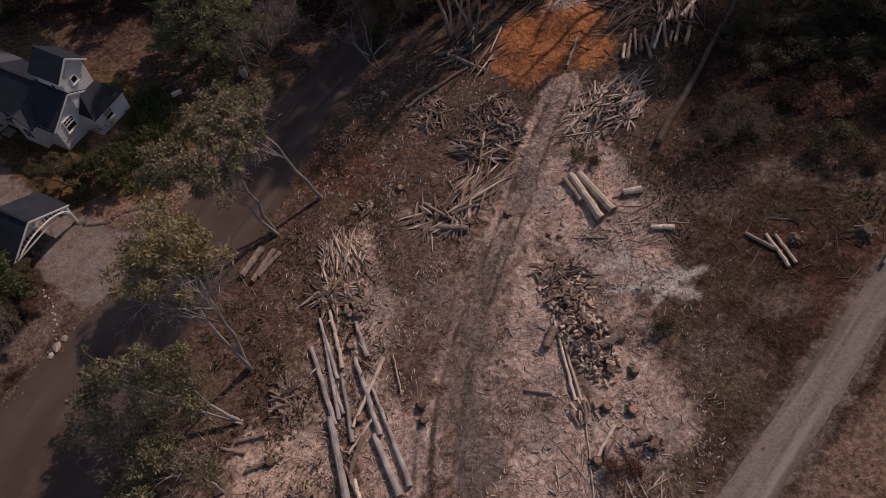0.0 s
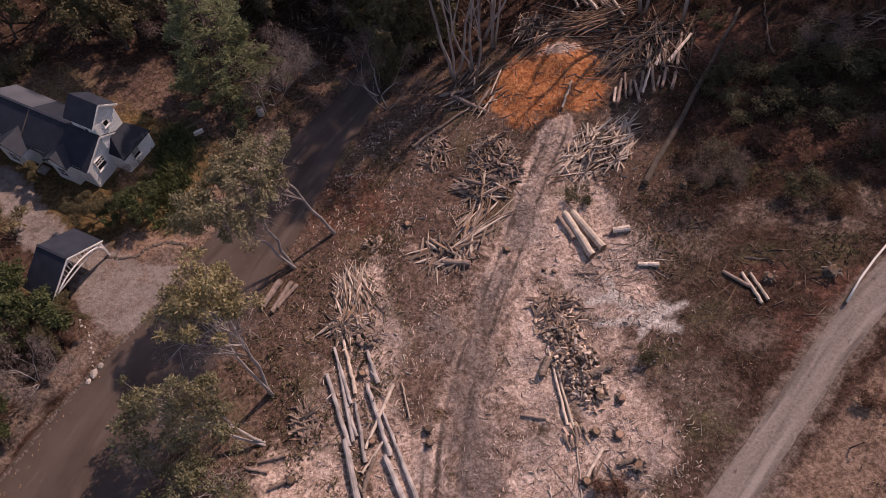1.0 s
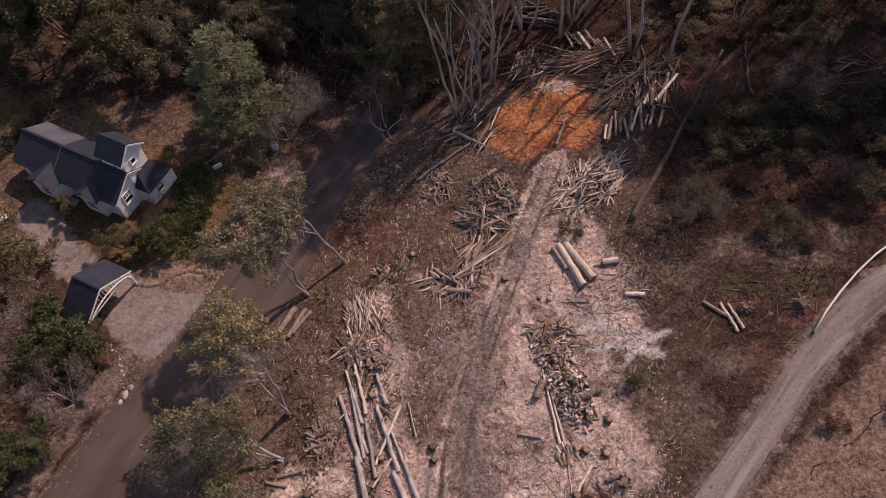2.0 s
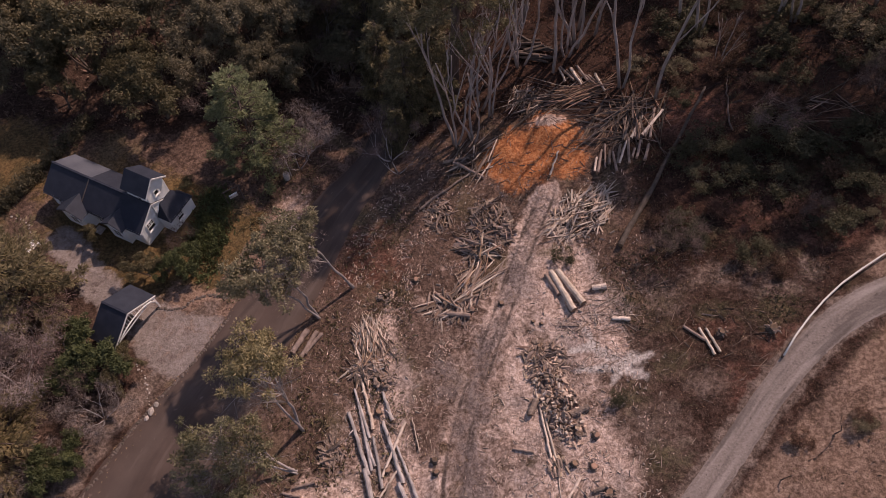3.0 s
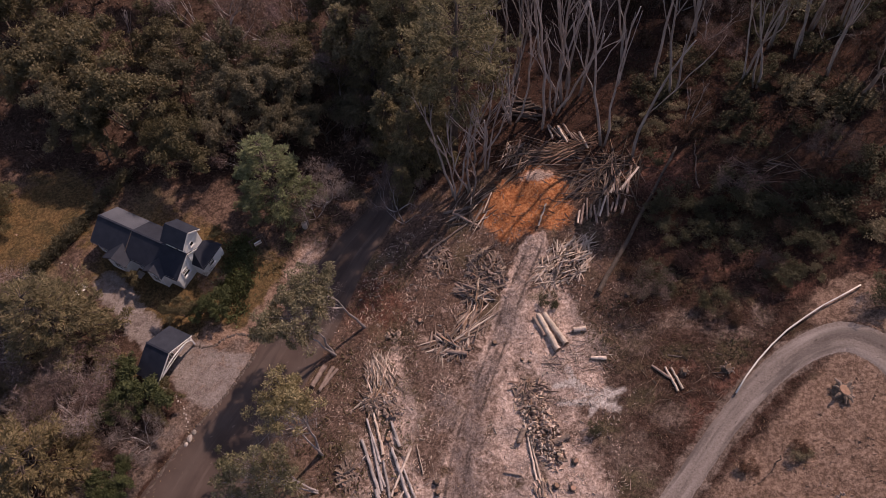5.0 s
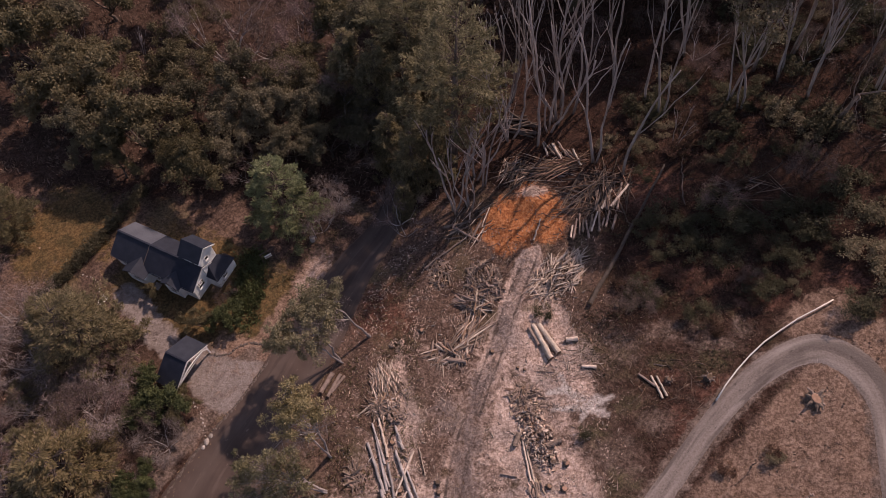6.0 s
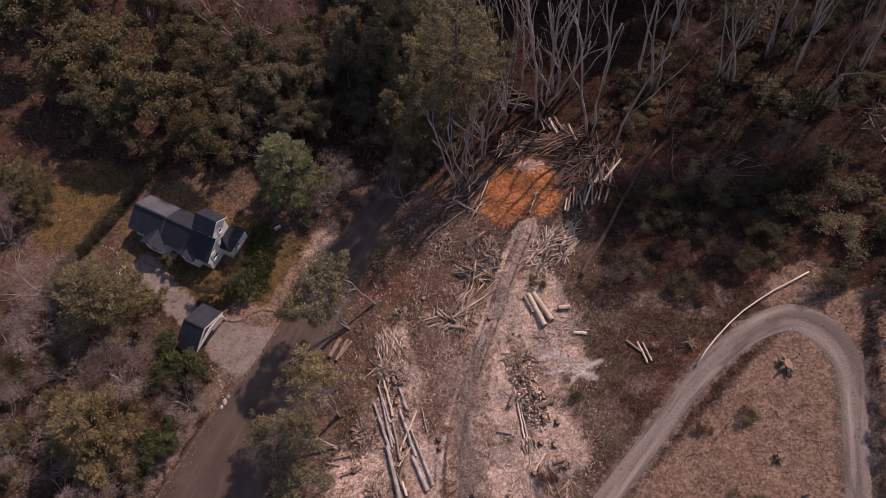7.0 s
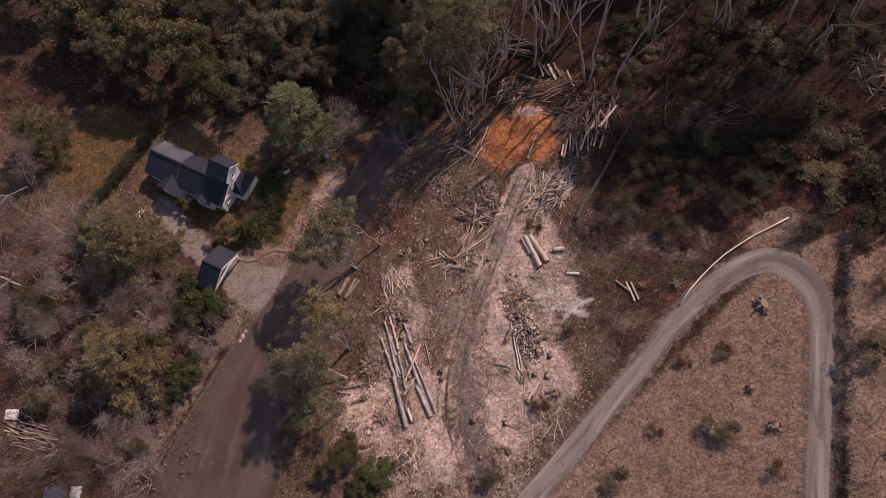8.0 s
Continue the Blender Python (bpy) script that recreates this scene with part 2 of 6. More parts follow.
GRAVEL_HALF = np.interp(np.linspace(0, 16, 129), range(17), [1.7, 1.7, 1.6, 1.45, 1.35, 1.3, 1.5, 1.7, 2.0, 2.0, 1.8, 1.45, 1.35, 1.3, 1.25, 1.3, 1.3])
TRACK_LINE = rounded([(10.8, 43.3), (8.5, 38.1), (7.1, 34.5), (5.2, 29.1), (3.2, 23.9), (1.2, 18.2), (0.1, 12.6), (0.1, 8.0), (1.4, 3.4), (2.8, -0.7), (4.5, -14)])
STREAK_LINES = [rounded(r) for r in ([(6.4, 32.0), (4.2, 26.0), (2.6, 20.5), (1.9, 15.0), (2.1, 9.0), (3.0, 4.0)], [(1.6, 24.0), (-0.6, 17.5), (-1.9, 11.5), (-1.2, 6.0), (1.0, 0.5), (2.4, -6.0)], [(9.6, 41.0), (7.0, 36.5), (5.6, 31.5), (5.4, 26.0), (6.2, 20.0)])]
DRIVE_LINE = rounded([(-24.6, 26.2), (-28.6, 26.6), (-31.5, 28.6), (-34.0, 30.4), (-37.0, 32.8), (-40.0, 36.0), (-42.6, 38.6)])
MOUND = (10.0, 49.3)


def swell(x, y, scale, seed):
    """Smooth uneven relief between -1 and 1."""
    rng = np.random.default_rng(seed)
    total = 0
    for k in range(7):
        a, p, f = rng.uniform(0, 2 * np.pi), rng.uniform(0, 2 * np.pi), rng.uniform(0.6, 1.7) / scale
        total = total + np.sin(2 * np.pi * f * (x * np.cos(a) + y * np.sin(a)) + p)
    return total / 4.5


def bare_land(x, y):
    x, y = limited(x, 75, 60), limited(y - 30, 75, 60)
    return -6.617 + 7.272 * softplus((x - 9.475 - 0.2153 * y) / 15.7) + 0.0129 * y - 0.0437 * x


def land(x, y):
    """Height of the ground."""
    x, y = np.asarray(x, float), np.asarray(y, float)
    paved = np.minimum(near_line(x, y, ROAD_LINE[8:72]) - np.interp(y, [2, 13, 24, 33], [9.0, 6.6, 4.6, 4.5]), near_line(x, y, GRAVEL_LINE[8:120]) - 1.6)
    paved = np.minimum(paved, near_line(x, y, DRIVE_LINE) - 3)
    rough = smooth(0.2, 2.5, paved)
    dx, dy = x - MOUND[0], y - MOUND[1]
    heap = 1.5 * np.exp(-((dx - 1.5) / 2.6) ** 2 - ((dy - 3.0) / 2.6) ** 2) + 0.7 * np.exp(-((dx + 3.2) / 2.0) ** 2 - ((dy - 1.0) / 3.0) ** 2)
    rut = near_line(x, y, TRACK_LINE)
    ruts = 0.10 * np.exp(-((rut - 0.85) / 0.28) ** 2)
    cut = (1.35 + 0.3 * swell(x, y, 5, 72)) * smooth(0.0, 0.9, x - np.interp(y, [-8, -1.2, 12.1, 21.3, 28.6], [40.2, 41.5, 43.9, 45.8, 47.6]) + 0.35 * swell(x, y, 3.5, 71)) * (1 - smooth(23, 30, y)) * smooth(-16, -6, y)
    return bare_land(x, y) + cut + rough * (0.16 * swell(x, y, 9, 3) + 0.07 * swell(x, y, 2.3, 5) + 0.035 * swell(x, y, 0.9, 8)) + heap - ruts


GRID_X, GRID_Y = np.arange(-100, 100.1, 0.5), np.arange(-40, 140.1, 0.5)
GRID = land(*np.meshgrid(GRID_X, GRID_Y))


def z_at(x, y):
    """Height of the ground sheet at one place, between its nearest corners."""
    i, j = min(max(int((x + 100) * 2), 0), len(GRID_X) - 2), min(max(int((y + 40) * 2), 0), len(GRID_Y) - 2)
    a, b = (x - GRID_X[i]) * 2, (y - GRID_Y[j]) * 2
    return float((GRID[j, i] * (1 - a) + GRID[j, i + 1] * a) * (1 - b) + (GRID[j + 1, i] * (1 - a) + GRID[j + 1, i + 1] * a) * b)


# ---- building helpers ----
class Shape:
    """Collects vertices and faces of one mesh."""

    def __init__(self):
        self.v, self.f, self.m = [], [], []

    def add(self, verts, faces, slot=0):
        n = len(self.v)
        self.v.extend(tuple(p) for p in verts)
        self.f.extend(tuple(i + n for i in f) for f in faces)
        self.m.extend([slot] * len(faces))
        return self

    def box(self, x0, x1, y0, y1, z0, z1, slot=0):
        c = [(x, y, z) for z in (z0, z1) for x, y in ((x0, y0), (x1, y0), (x1, y1), (x0, y1))]
        return self.add(c, [(3, 2, 1, 0), (4, 5, 6, 7), (0, 1, 5, 4), (1, 2, 6, 5), (2, 3, 7, 6), (3, 0, 4, 7)], slot)

    def slab(self, corners, thick, slot=0):
        """A plate below a convex polygon, thickened along its normal."""
        pts = [Vector(p) for p in corners]
        normal = (pts[1] - pts[0]).cross(pts[2] - pts[0]).normalized() * thick
        n = len(pts)
        faces = [tuple(range(n)), tuple(range(2 * n - 1, n - 1, -1))] + [(i, i + n, (i + 1) % n + n, (i + 1) % n) for i in range(n)]
        return self.add([*pts, *(p - normal for p in pts)], faces, slot)

    def beam(self, a, b, w, d=None, slot=0):
        """A bar of rectangular section from a to b."""
        a, b = Vector(a), Vector(b)
        along = (b - a).normalized()
        side = along.cross((0, 0, 1) if abs(along.z) < 0.95 else (1, 0, 0)).normalized()
        up = side.cross(along)
        s, u = side * w / 2, up * (d or w) / 2
        c = [p + k for p in (a, b) for k in (-s - u, s - u, s + u, -s + u)]
        return self.add(c, [(3, 2, 1, 0), (4, 5, 6, 7), (0, 1, 5, 4), (1, 2, 6, 5), (2, 3, 7, 6), (3, 0, 4, 7)], slot)

    def tube(self, pts, radii, n=8, slot=0, cap=None, rng=None, wobble=0.0):
        """A round, tapering limb along pts; cap: the slot of its end faces."""
        pts = [Vector(p) for p in pts]
        verts, faces = [], []
        for i, (p, r) in enumerate(zip(pts, radii)):
            along = (pts[min(i + 1, len(pts) - 1)] - pts[max(i - 1, 0)]).normalized()
            side = along.cross((0.31, 0.17, 0.93) if abs(along.z) < 0.9 else (1, 0.2, 0)).normalized()
            up = along.cross(side)
            for k in range(n):
                a = 2 * math.pi * k / n
                rr = r * (1 + (rng.uniform(-wobble, wobble) if rng else 0))
                verts.append(p + (side * math.cos(a) + up * math.sin(a)) * rr)
        for i in range(len(pts) - 1):
            for k in range(n):
                q = (k + 1) % n
                faces.append((i * n + k, i * n + q, (i + 1) * n + q, (i + 1) * n + k))
        base = len(self.v)
        self.add(verts, faces, slot)
        last = base + (len(pts) - 1) * n
        self.f += [tuple(base + k for k in reversed(range(n))), tuple(last + k for k in range(n))]
        self.m += [slot if cap is None else cap] * 2
        return self

    def mesh(self, name, mats, shade=False):
        me = bpy.data.meshes.new(name)
        me.from_pydata(self.v, [], self.f)
        for m in mats if isinstance(mats, (list, tuple)) else [mats]:
            me.materials.append(m)
        if any(self.m):
            me.polygons.foreach_set("material_index", self.m)
        if shade:
            me.polygons.foreach_set("use_smooth", [True] * len(me.polygons))
        me.update()
        return me


def part(name, shape, mats, parent=None, label="", shade=False, m=None):
    """One mesh object, under a thing or a part."""
    me = shape if isinstance(shape, bpy.types.Mesh) else shape.mesh(name, mats, shade)
    ob = new(name, me)
    ob.parent = parent
    if m is not None:
        ob.matrix_basis = m
    return tagged(ob, label)


def thing(name, at, label, category, group="", rz=0.0, kind=""):
    ob = new(name)
    ob.empty_display_size = 0.3
    ob.matrix_basis = pose(*at, 0, 0, rz)
    return tagged(ob, label, category, group, kind)


def leaf_mesh(corners, mats, name):
    """A mesh of loose leaf blades from an array (n, corners, 3)."""
    n, k = corners.shape[:2]
    me = bpy.data.meshes.new(name)
    me.from_pydata(corners.reshape(-1, 3).tolist(), [], np.arange(k * n).reshape(n, k).tolist())
    for m in mats:
        me.materials.append(m)
    return me


# ---- ground ----
def graded(lo, hi, step, far):
    mid = np.arange(lo, hi + step / 2, step)
    out, reach, s = [], 0.0, step
    while reach < far:
        s *= 1.35
        reach += s
        out.append(reach)
    return np.concatenate([lo - np.array(out[::-1]), mid, hi + np.array(out)])


def zone(x, y, cx, cy, rx, ry, turn=0.0, soft=0.35, seed=1):
    """1 inside an uneven ellipse, fading to 0 outside."""
    c, s = math.cos(radians(turn)), math.sin(radians(turn))
    u, v = ((x - cx) * c + (y - cy) * s) / rx, (-(x - cx) * s + (y - cy) * c) / ry
    r = np.hypot(u, v) + 0.16 * swell(x, y, 5, seed) + 0.08 * swell(x, y, 1.7, seed + 1)
    return 1 - smooth(1 - soft, 1 + soft, r)


def make_ground():
    xs, ys = graded(-72, 62, 0.5, 1500), graded(-16, 90, 0.5, 1500)
    xs = np.sort(np.concatenate([xs, np.arange(-4, 12, 0.5) + 0.16, np.arange(-4, 12, 0.5) + 0.33]))
    gx, gy = np.meshgrid(xs, ys)
    gz = land(gx, gy)
    nx, ny = len(xs), len(ys)
    idx = np.arange(nx * ny).reshape(ny, nx)
    faces = np.stack([idx[:-1, :-1], idx[:-1, 1:], idx[1:, 1:], idx[1:, :-1]], -1).reshape(-1, 4)
    me = bpy.data.meshes.new("ground")
    me.from_pydata(np.stack([gx, gy, gz], -1).reshape(-1, 3).tolist(), [], faces.tolist())
    me.polygons.foreach_set("use_smooth", [True] * len(me.polygons))
    # what covers the soil: r bare pale soil, g orange subsoil, b grass; alpha-like fourth: forest floor
    broad = np.maximum(zone(gx, gy, 2.5, 16, 14, 17, 0, 0.35, 11), zone(gx, gy, -1, 1, 12, 12, 0, 0.4, 41))
    spots = [(6.8, 20.0, 2.1, 7.0, 2, 12), (12.4, 28, 4.6, 6.0, 20, 14), (-5.4, 22, 1.9, 7.5, 8, 16), (-11, 9, 4.5, 5, 0, 18), (-4, 4, 6, 5, 0, 20), (7.6, 9, 3.4, 6, 0, 22), (12.5, 13.5, 3.6, 4.5, 0, 48), (-3.2, 12, 2.6, 5, 0, 50), (9.5, 33, 2.0, 5, -25, 24), (12.5, 33, 2.2, 4, 0, 26), (-6.5, 25.5, 1.8, 4.5, 0, 28)]
    pale = np.maximum.reduce([0.52 * broad, *(0.95 * zone(gx, gy, a, b, c, d, e, 0.6, f) for a, b, c, d, e, f in spots)]) * (0.8 + 0.2 * smooth(6, 16, gy))
    worn = near_line(gx, gy, TRACK_LINE) + 0.4 * swell(gx, gy, 3, 17)
    pale = np.maximum(pale, 0.3 * zone(gx, gy, 43.6, 31.4, 2.6, 2.0, 10, 0.6, 81))
    pale = np.maximum(pale, 0.8 * (1 - smooth(0.8, 2.4, worn)) * smooth(21, 27, gy))
    pale = np.maximum(pale, 0.55 * zone(gx, gy, -18.6, 41.6, 1.7, 3.6, -22, 0.6, 97))
    trod = near_line(gx, gy, [(5.0, 28.0), (3.2, 25.0), (2.4, 21.0), (1.5, 17.0), (1.9, 13.0), (2.6, 8.0), (3.4, 2.0), (4.5, -10.0)]) + 0.7 * swell(gx, gy, 4, 18)
    # grey trodden strip, with the tall trees' crown shade put into its colour
    ash = np.maximum.reduce([(0.62 + 0.16 * (1 - smooth(8, 18, gy))) * (1 - smooth(0.2, 2.9, trod)), 0.5 * zone(gx, gy, -0.6, 22.0, 2.2, 4.0, 8, 0.7, 33), 0.55 * (1 - smooth(0.7, 1.9, worn)) * smooth(24, 30, gy)])
    brown = np.maximum.reduce([0.75 * zone(gx, gy, -2.2, 27.0, 3.4, 3.8, 0, 0.6, 34), 0.6 * zone(gx, gy, -2.6, 18.0, 1.8, 4.0, 0, 0.6, 36)])
    pale = pale * (1 - 0.75 * brown)
    heath = [(24.1, 35.5, 4.2, 2.0, 10, 100), (29.3, 26.4, 3.2, 2.0, 20, 102), (25.0, 27.3, 2.4, 1.3, 0, 104), (16.4, 19.5, 1.7, 1.9, 0, 106), (35.7, 42.2, 4.0, 3.0, 0, 108), (20.5, 22.4, 2.6, 1.4, 20, 110), (18.7, 13.6, 2.6, 2.2, 0, 112), (31.4, 6.2, 2.4, 1.4, 15, 114), (19.6, 0.8, 1.8, 1.2, 0, 116), (33.4, 15.4, 1.4, 1.0, 0, 118), (47.3, 15.2, 1.8, 1.3, 0, 120), (30.5, 33.0, 3.0, 1.5, 0, 122), (11.0, 36.0, 1.6, 1.2, 0, 124)]
    green = np.maximum.reduce([0.56 * zone(gx, gy, a, b, c, d, e, 0.8, f) for a, b, c, d, e, f in heath])
    fern = [(30.4, 37.4, 3.6, 2.0, 0, 130), (29.8, 23.7, 3.0, 1.5, 20, 132), (24.6, 25.8, 2.6, 1.2, 0, 134), (26.0, 18.6, 2.4, 3.0, 0, 136), (36.6, 33.6, 3.0, 1.6, 0, 138), (27.0, 52.0, 5.0, 4.0, 0, 140), (-9.0, 36.0, 4.5, 5.0, 0, 142), (46.0, 35.0, 3.5, 2.0, 0, 144)]
    russet = np.maximum.reduce([0.7 * zone(gx, gy, a, b, c, d, e, 0.8, f) for a, b, c, d, e, f in fern])
    hay = [(26.4, 31.0, 5.0, 2.0, 5, 150), (30.3, 28.9, 3.0, 1.4, 0, 152), (20.6, 29.5, 3.0, 2.6, 0, 154), (17.7, 17.0, 3.2, 2.4, 0, 156), (19.3, 15.0, 2.4, 2.8, 20, 158), (20.5, 10.0, 2.6, 3.0, 0, 160), (23.0, 20.4, 2.6, 1.6, 0, 162), (33.7, 30.6, 1.4, 1.6, 0, 164)]
    bleach = np.maximum.reduce([0.55 * zone(gx, gy, a, b, c, d, e, 0.8, f) for a, b, c, d, e, f in hay])
    mark = near_line(gx, gy, TRACK_LINE)
    # narrow darker lines that follow the track, broken up by noise
    rut = np.maximum.reduce([0.8 * np.exp(-((mark - 0.8) / 0.24) ** 2), *(0.62 * np.exp(-(near_line(gx, gy, line) / 0.24) ** 2) for line in STREAK_LINES)]) * (0.45 + 0.55 * smooth(-0.5, 0.4, swell(gx, gy, 4, 65)))
    orange = np.maximum(zone(gx, gy, 8.2, 48.6, 4.2, 4.0, 0, 0.55, 19), zone(gx, gy, 12.0, 50.2, 3.2, 4.8, 20, 0.55, 20))
    crest = 0.8 * zone(gx, gy, 11.5, 53.2, 2.0, 1.2, 0, 0.6, 67)
    bank = smooth(-1, 1, (gx - 9) * 0.69 - (gy + 1.3) * 0.72 - 1.4) * smooth(-25, -10, gy)
    shoulder = near_line(gx, gy, [(-25.3, 30.5), (-27.5, 25.5), (-31.5, 19.8), (-35.4, 12.6), (-39.1, 5.7), (-42.6, -0.8)]) + 0.5 * swell(gx, gy, 3, 73)
    roadside = near_line(gx, gy, [(-23.6, 32.0), (-20.6, 37.6), (-17.4, 44.8)]) + 0.5 * swell(gx, gy, 3, 75)
    fringe = smooth(27.5, 30.5, gy + 1.2 * swell(gx, gy, 4, 77) - 0.9 * np.maximum(44 - gx, 0))
    clay = np.maximum.reduce([bank * (1 - fringe), 0.9 * zone(gx, gy, -27.5, 29, 4, 4.5, 0, 0.4, 21), 1.0 * (1 - smooth(0.9, 2.4, roadside)), 0.85 * zone(gx, gy, 41.4, 31.0, 4.2, 2.6, 25, 0.5, 79)])
    grass = np.maximum.reduce([0.9 * zone(gx, gy, -53, 48, 8, 7, 50, 0.5, 23), 0.85 * zone(gx, gy, -33, 40, 13, 8, -25, 0.4, 25), 0.9 * zone(gx, gy, -25, 37, 5, 7, -30, 0.4, 27)])
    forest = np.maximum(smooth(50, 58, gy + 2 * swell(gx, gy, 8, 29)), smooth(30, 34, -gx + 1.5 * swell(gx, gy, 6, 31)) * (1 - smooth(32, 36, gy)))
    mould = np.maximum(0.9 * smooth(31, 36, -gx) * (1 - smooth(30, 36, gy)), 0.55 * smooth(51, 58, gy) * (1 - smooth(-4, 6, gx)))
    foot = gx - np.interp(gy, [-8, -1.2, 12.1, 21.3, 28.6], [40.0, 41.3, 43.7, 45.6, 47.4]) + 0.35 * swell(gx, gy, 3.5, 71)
    # dark strip on the cut bank's face, its shade put into the soil colour
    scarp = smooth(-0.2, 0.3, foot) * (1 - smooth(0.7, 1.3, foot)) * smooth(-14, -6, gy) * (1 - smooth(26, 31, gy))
    # dark cover on the right slope: scrub floor plus tree shade as colour
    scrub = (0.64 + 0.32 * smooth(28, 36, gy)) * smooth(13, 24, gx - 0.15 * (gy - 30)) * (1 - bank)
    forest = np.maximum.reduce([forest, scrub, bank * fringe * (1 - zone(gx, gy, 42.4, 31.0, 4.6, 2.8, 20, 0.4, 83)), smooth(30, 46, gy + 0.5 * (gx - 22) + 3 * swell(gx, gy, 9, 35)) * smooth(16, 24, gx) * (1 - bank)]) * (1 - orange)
    yard = near_line(gx, gy, DRIVE_LINE) + 0.35 * swell(gx, gy, 2.2, 39) - 1.7 * smooth(-36, -28, gx)
    veins = [[(11.8, 24.6), (13.2, 24.8), (14.6, 24.0), (16.2, 22.7), (17.8, 21.4)], [(13.0, 26.6), (13.6, 25.4), (14.6, 24.0)], [(12.2, 22.6), (14.0, 22.4), (16.2, 22.7), (18.6, 23.6)], [(15.0, 21.2), (16.2, 22.7), (17.2, 23.8)]]
    chalk = np.maximum.reduce([0.45 * zone(gx, gy, 15.6, 23.0, 3.0, 1.5, -16, 0.6, 63), *(0.95 * np.exp(-((near_line(gx + 0.3 * swell(gx, gy, 2, 64), gy, v) / 0.42) ** 2)) for v in veins)])
    drive = 0.7 * (1 - smooth(1.2, 2.6, yard))
    verge = 0.8 * (1 - smooth(1.4, 2.1, near_line(gx, gy, GRAVEL_LINE) + 0.35 * swell(gx, gy, 2.5, 37)))
    verge = np.maximum(verge, 0.75 * (1 - smooth(0.7, 1.9, shoulder)))
    for name, values in (("pale", pale), ("orange", orange), ("clay", clay), ("grass", grass), ("forest", forest), ("ash", ash), ("verge", verge), ("drive", drive), ("chalk", chalk), ("rut", rut), ("mould", mould), ("scarp", scarp), ("crest", crest), ("brown", brown), ("green", green), ("russet", russet), ("bleach", bleach)):
        me.attributes.new(name, "FLOAT", "POINT").data.foreach_set("value", values.reshape(-1).astype(np.float32))
    ob = new("ground", me)
    return tagged(ob, "cleared hillside of brown soil, litter and dry grass", "ground", kind="structure")


def ground_material():
    m = bpy.data.materials.new("soil")
    m.use_nodes = True
    nodes, links = m.node_tree.nodes, m.node_tree.links
    shader = nodes["Principled BSDF"]
    shader.inputs["Roughness"].default_value, shader.inputs["Specular IOR Level"].default_value = 0.95, 0.15
    coords = nodes.new("ShaderNodeTexCoord")

    def tex(scale, detail=6, rough=0.6, distort=0.0):
        node = nodes.new("ShaderNodeTexNoise")
        node.inputs["Scale"].default_value, node.inputs["Detail"].default_value = scale, detail
        node.inputs["Roughness"].default_value, node.inputs["Distortion"].default_value = rough, distort
        links.new(coords.outputs["Object"], node.inputs["Vector"])
        return node.outputs[0]

    def span(value, lo, hi, a=0.0, b=1.0):
        node = nodes.new("ShaderNodeMapRange")
        links.new(value, node.inputs[0])
        node.inputs[1].default_value, node.inputs[2].default_value = lo, hi
        node.inputs[3].default_value, node.inputs[4].default_value = a, b
        return node.outputs[0]

    def mix(f, a, b):
        node = nodes.new("ShaderNodeMix")
        node.data_type = "RGBA"
        links.new(f, node.inputs[0])
        for socket, v in ((node.inputs[6], a), (node.inputs[7], b)):
            if isinstance(v, tuple):
                socket.default_value = (*v, 1)
            else:
                links.new(v, socket)
        return node.outputs[2]

    def mask(name, wide=1.0):
        """The cover's share, its edge broken up by noise."""
        node, plus = nodes.new("ShaderNodeAttribute"), nodes.new("ShaderNodeMath")
        node.attribute_name = name
        plus.operation = "ADD"
        links.new(node.outputs["Fac"], plus.inputs[0])
        links.new(span(tex(0.8, 9, 0.78, 0.4), 0.25, 0.75, -wide / 2, wide / 2), plus.inputs[1])
        return span(plus.outputs[0], 0.3, 0.7)

    big, mid, fine, grit = tex(0.16, 4), tex(0.7, 8, 0.68, 0.8), tex(3.2, 9, 0.78, 0.3), tex(9, 4, 0.7)
    patch = span(mid, 0.38, 0.62)
    speck = span(fine, 0.44, 0.585)
    soil = mix(speck, mix(patch, (0.034, 0.021, 0.016), (0.070, 0.045, 0.035)), mix(patch, (0.105, 0.068, 0.054), (0.195, 0.131, 0.107)))
    soil = mix(span(big, 0.52, 0.66, 0, 0.6), soil, mix(speck, (0.068, 0.056, 0.032), (0.16, 0.13, 0.075)))
    bare = mix(speck, mix(patch, (0.205, 0.142, 0.117), (0.37, 0.268, 0.226)), mix(patch, (0.47, 0.345, 0.292), (0.75, 0.605, 0.54)))
    bare = mix(span(big, 0.46, 0.62, 0, 0.6), bare, mix(speck, (0.12, 0.098, 0.093), (0.29, 0.25, 0.24)))
    rust = mix(speck, mix(patch, (0.20, 0.062, 0.026), (0.33, 0.108, 0.041)), mix(patch, (0.40, 0.155, 0.064), (0.58, 0.27, 0.13)))
    tan = mix(speck, mix(patch, (0.085, 0.053, 0.039), (0.165, 0.106, 0.08)), mix(patch, (0.225, 0.149, 0.114), (0.34, 0.238, 0.188)))
    turf = mix(speck, mix(patch, (0.040, 0.030, 0.014), (0.084, 0.052, 0.024)), mix(patch, (0.10, 0.074, 0.036), (0.185, 0.118, 0.056)))
    # very dark litter, its colour also carries the shade below the trees
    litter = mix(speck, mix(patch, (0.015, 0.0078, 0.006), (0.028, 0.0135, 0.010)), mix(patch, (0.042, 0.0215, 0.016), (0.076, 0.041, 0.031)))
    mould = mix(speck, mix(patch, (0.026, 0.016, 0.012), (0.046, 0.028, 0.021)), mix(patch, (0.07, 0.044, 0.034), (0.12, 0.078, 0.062)))
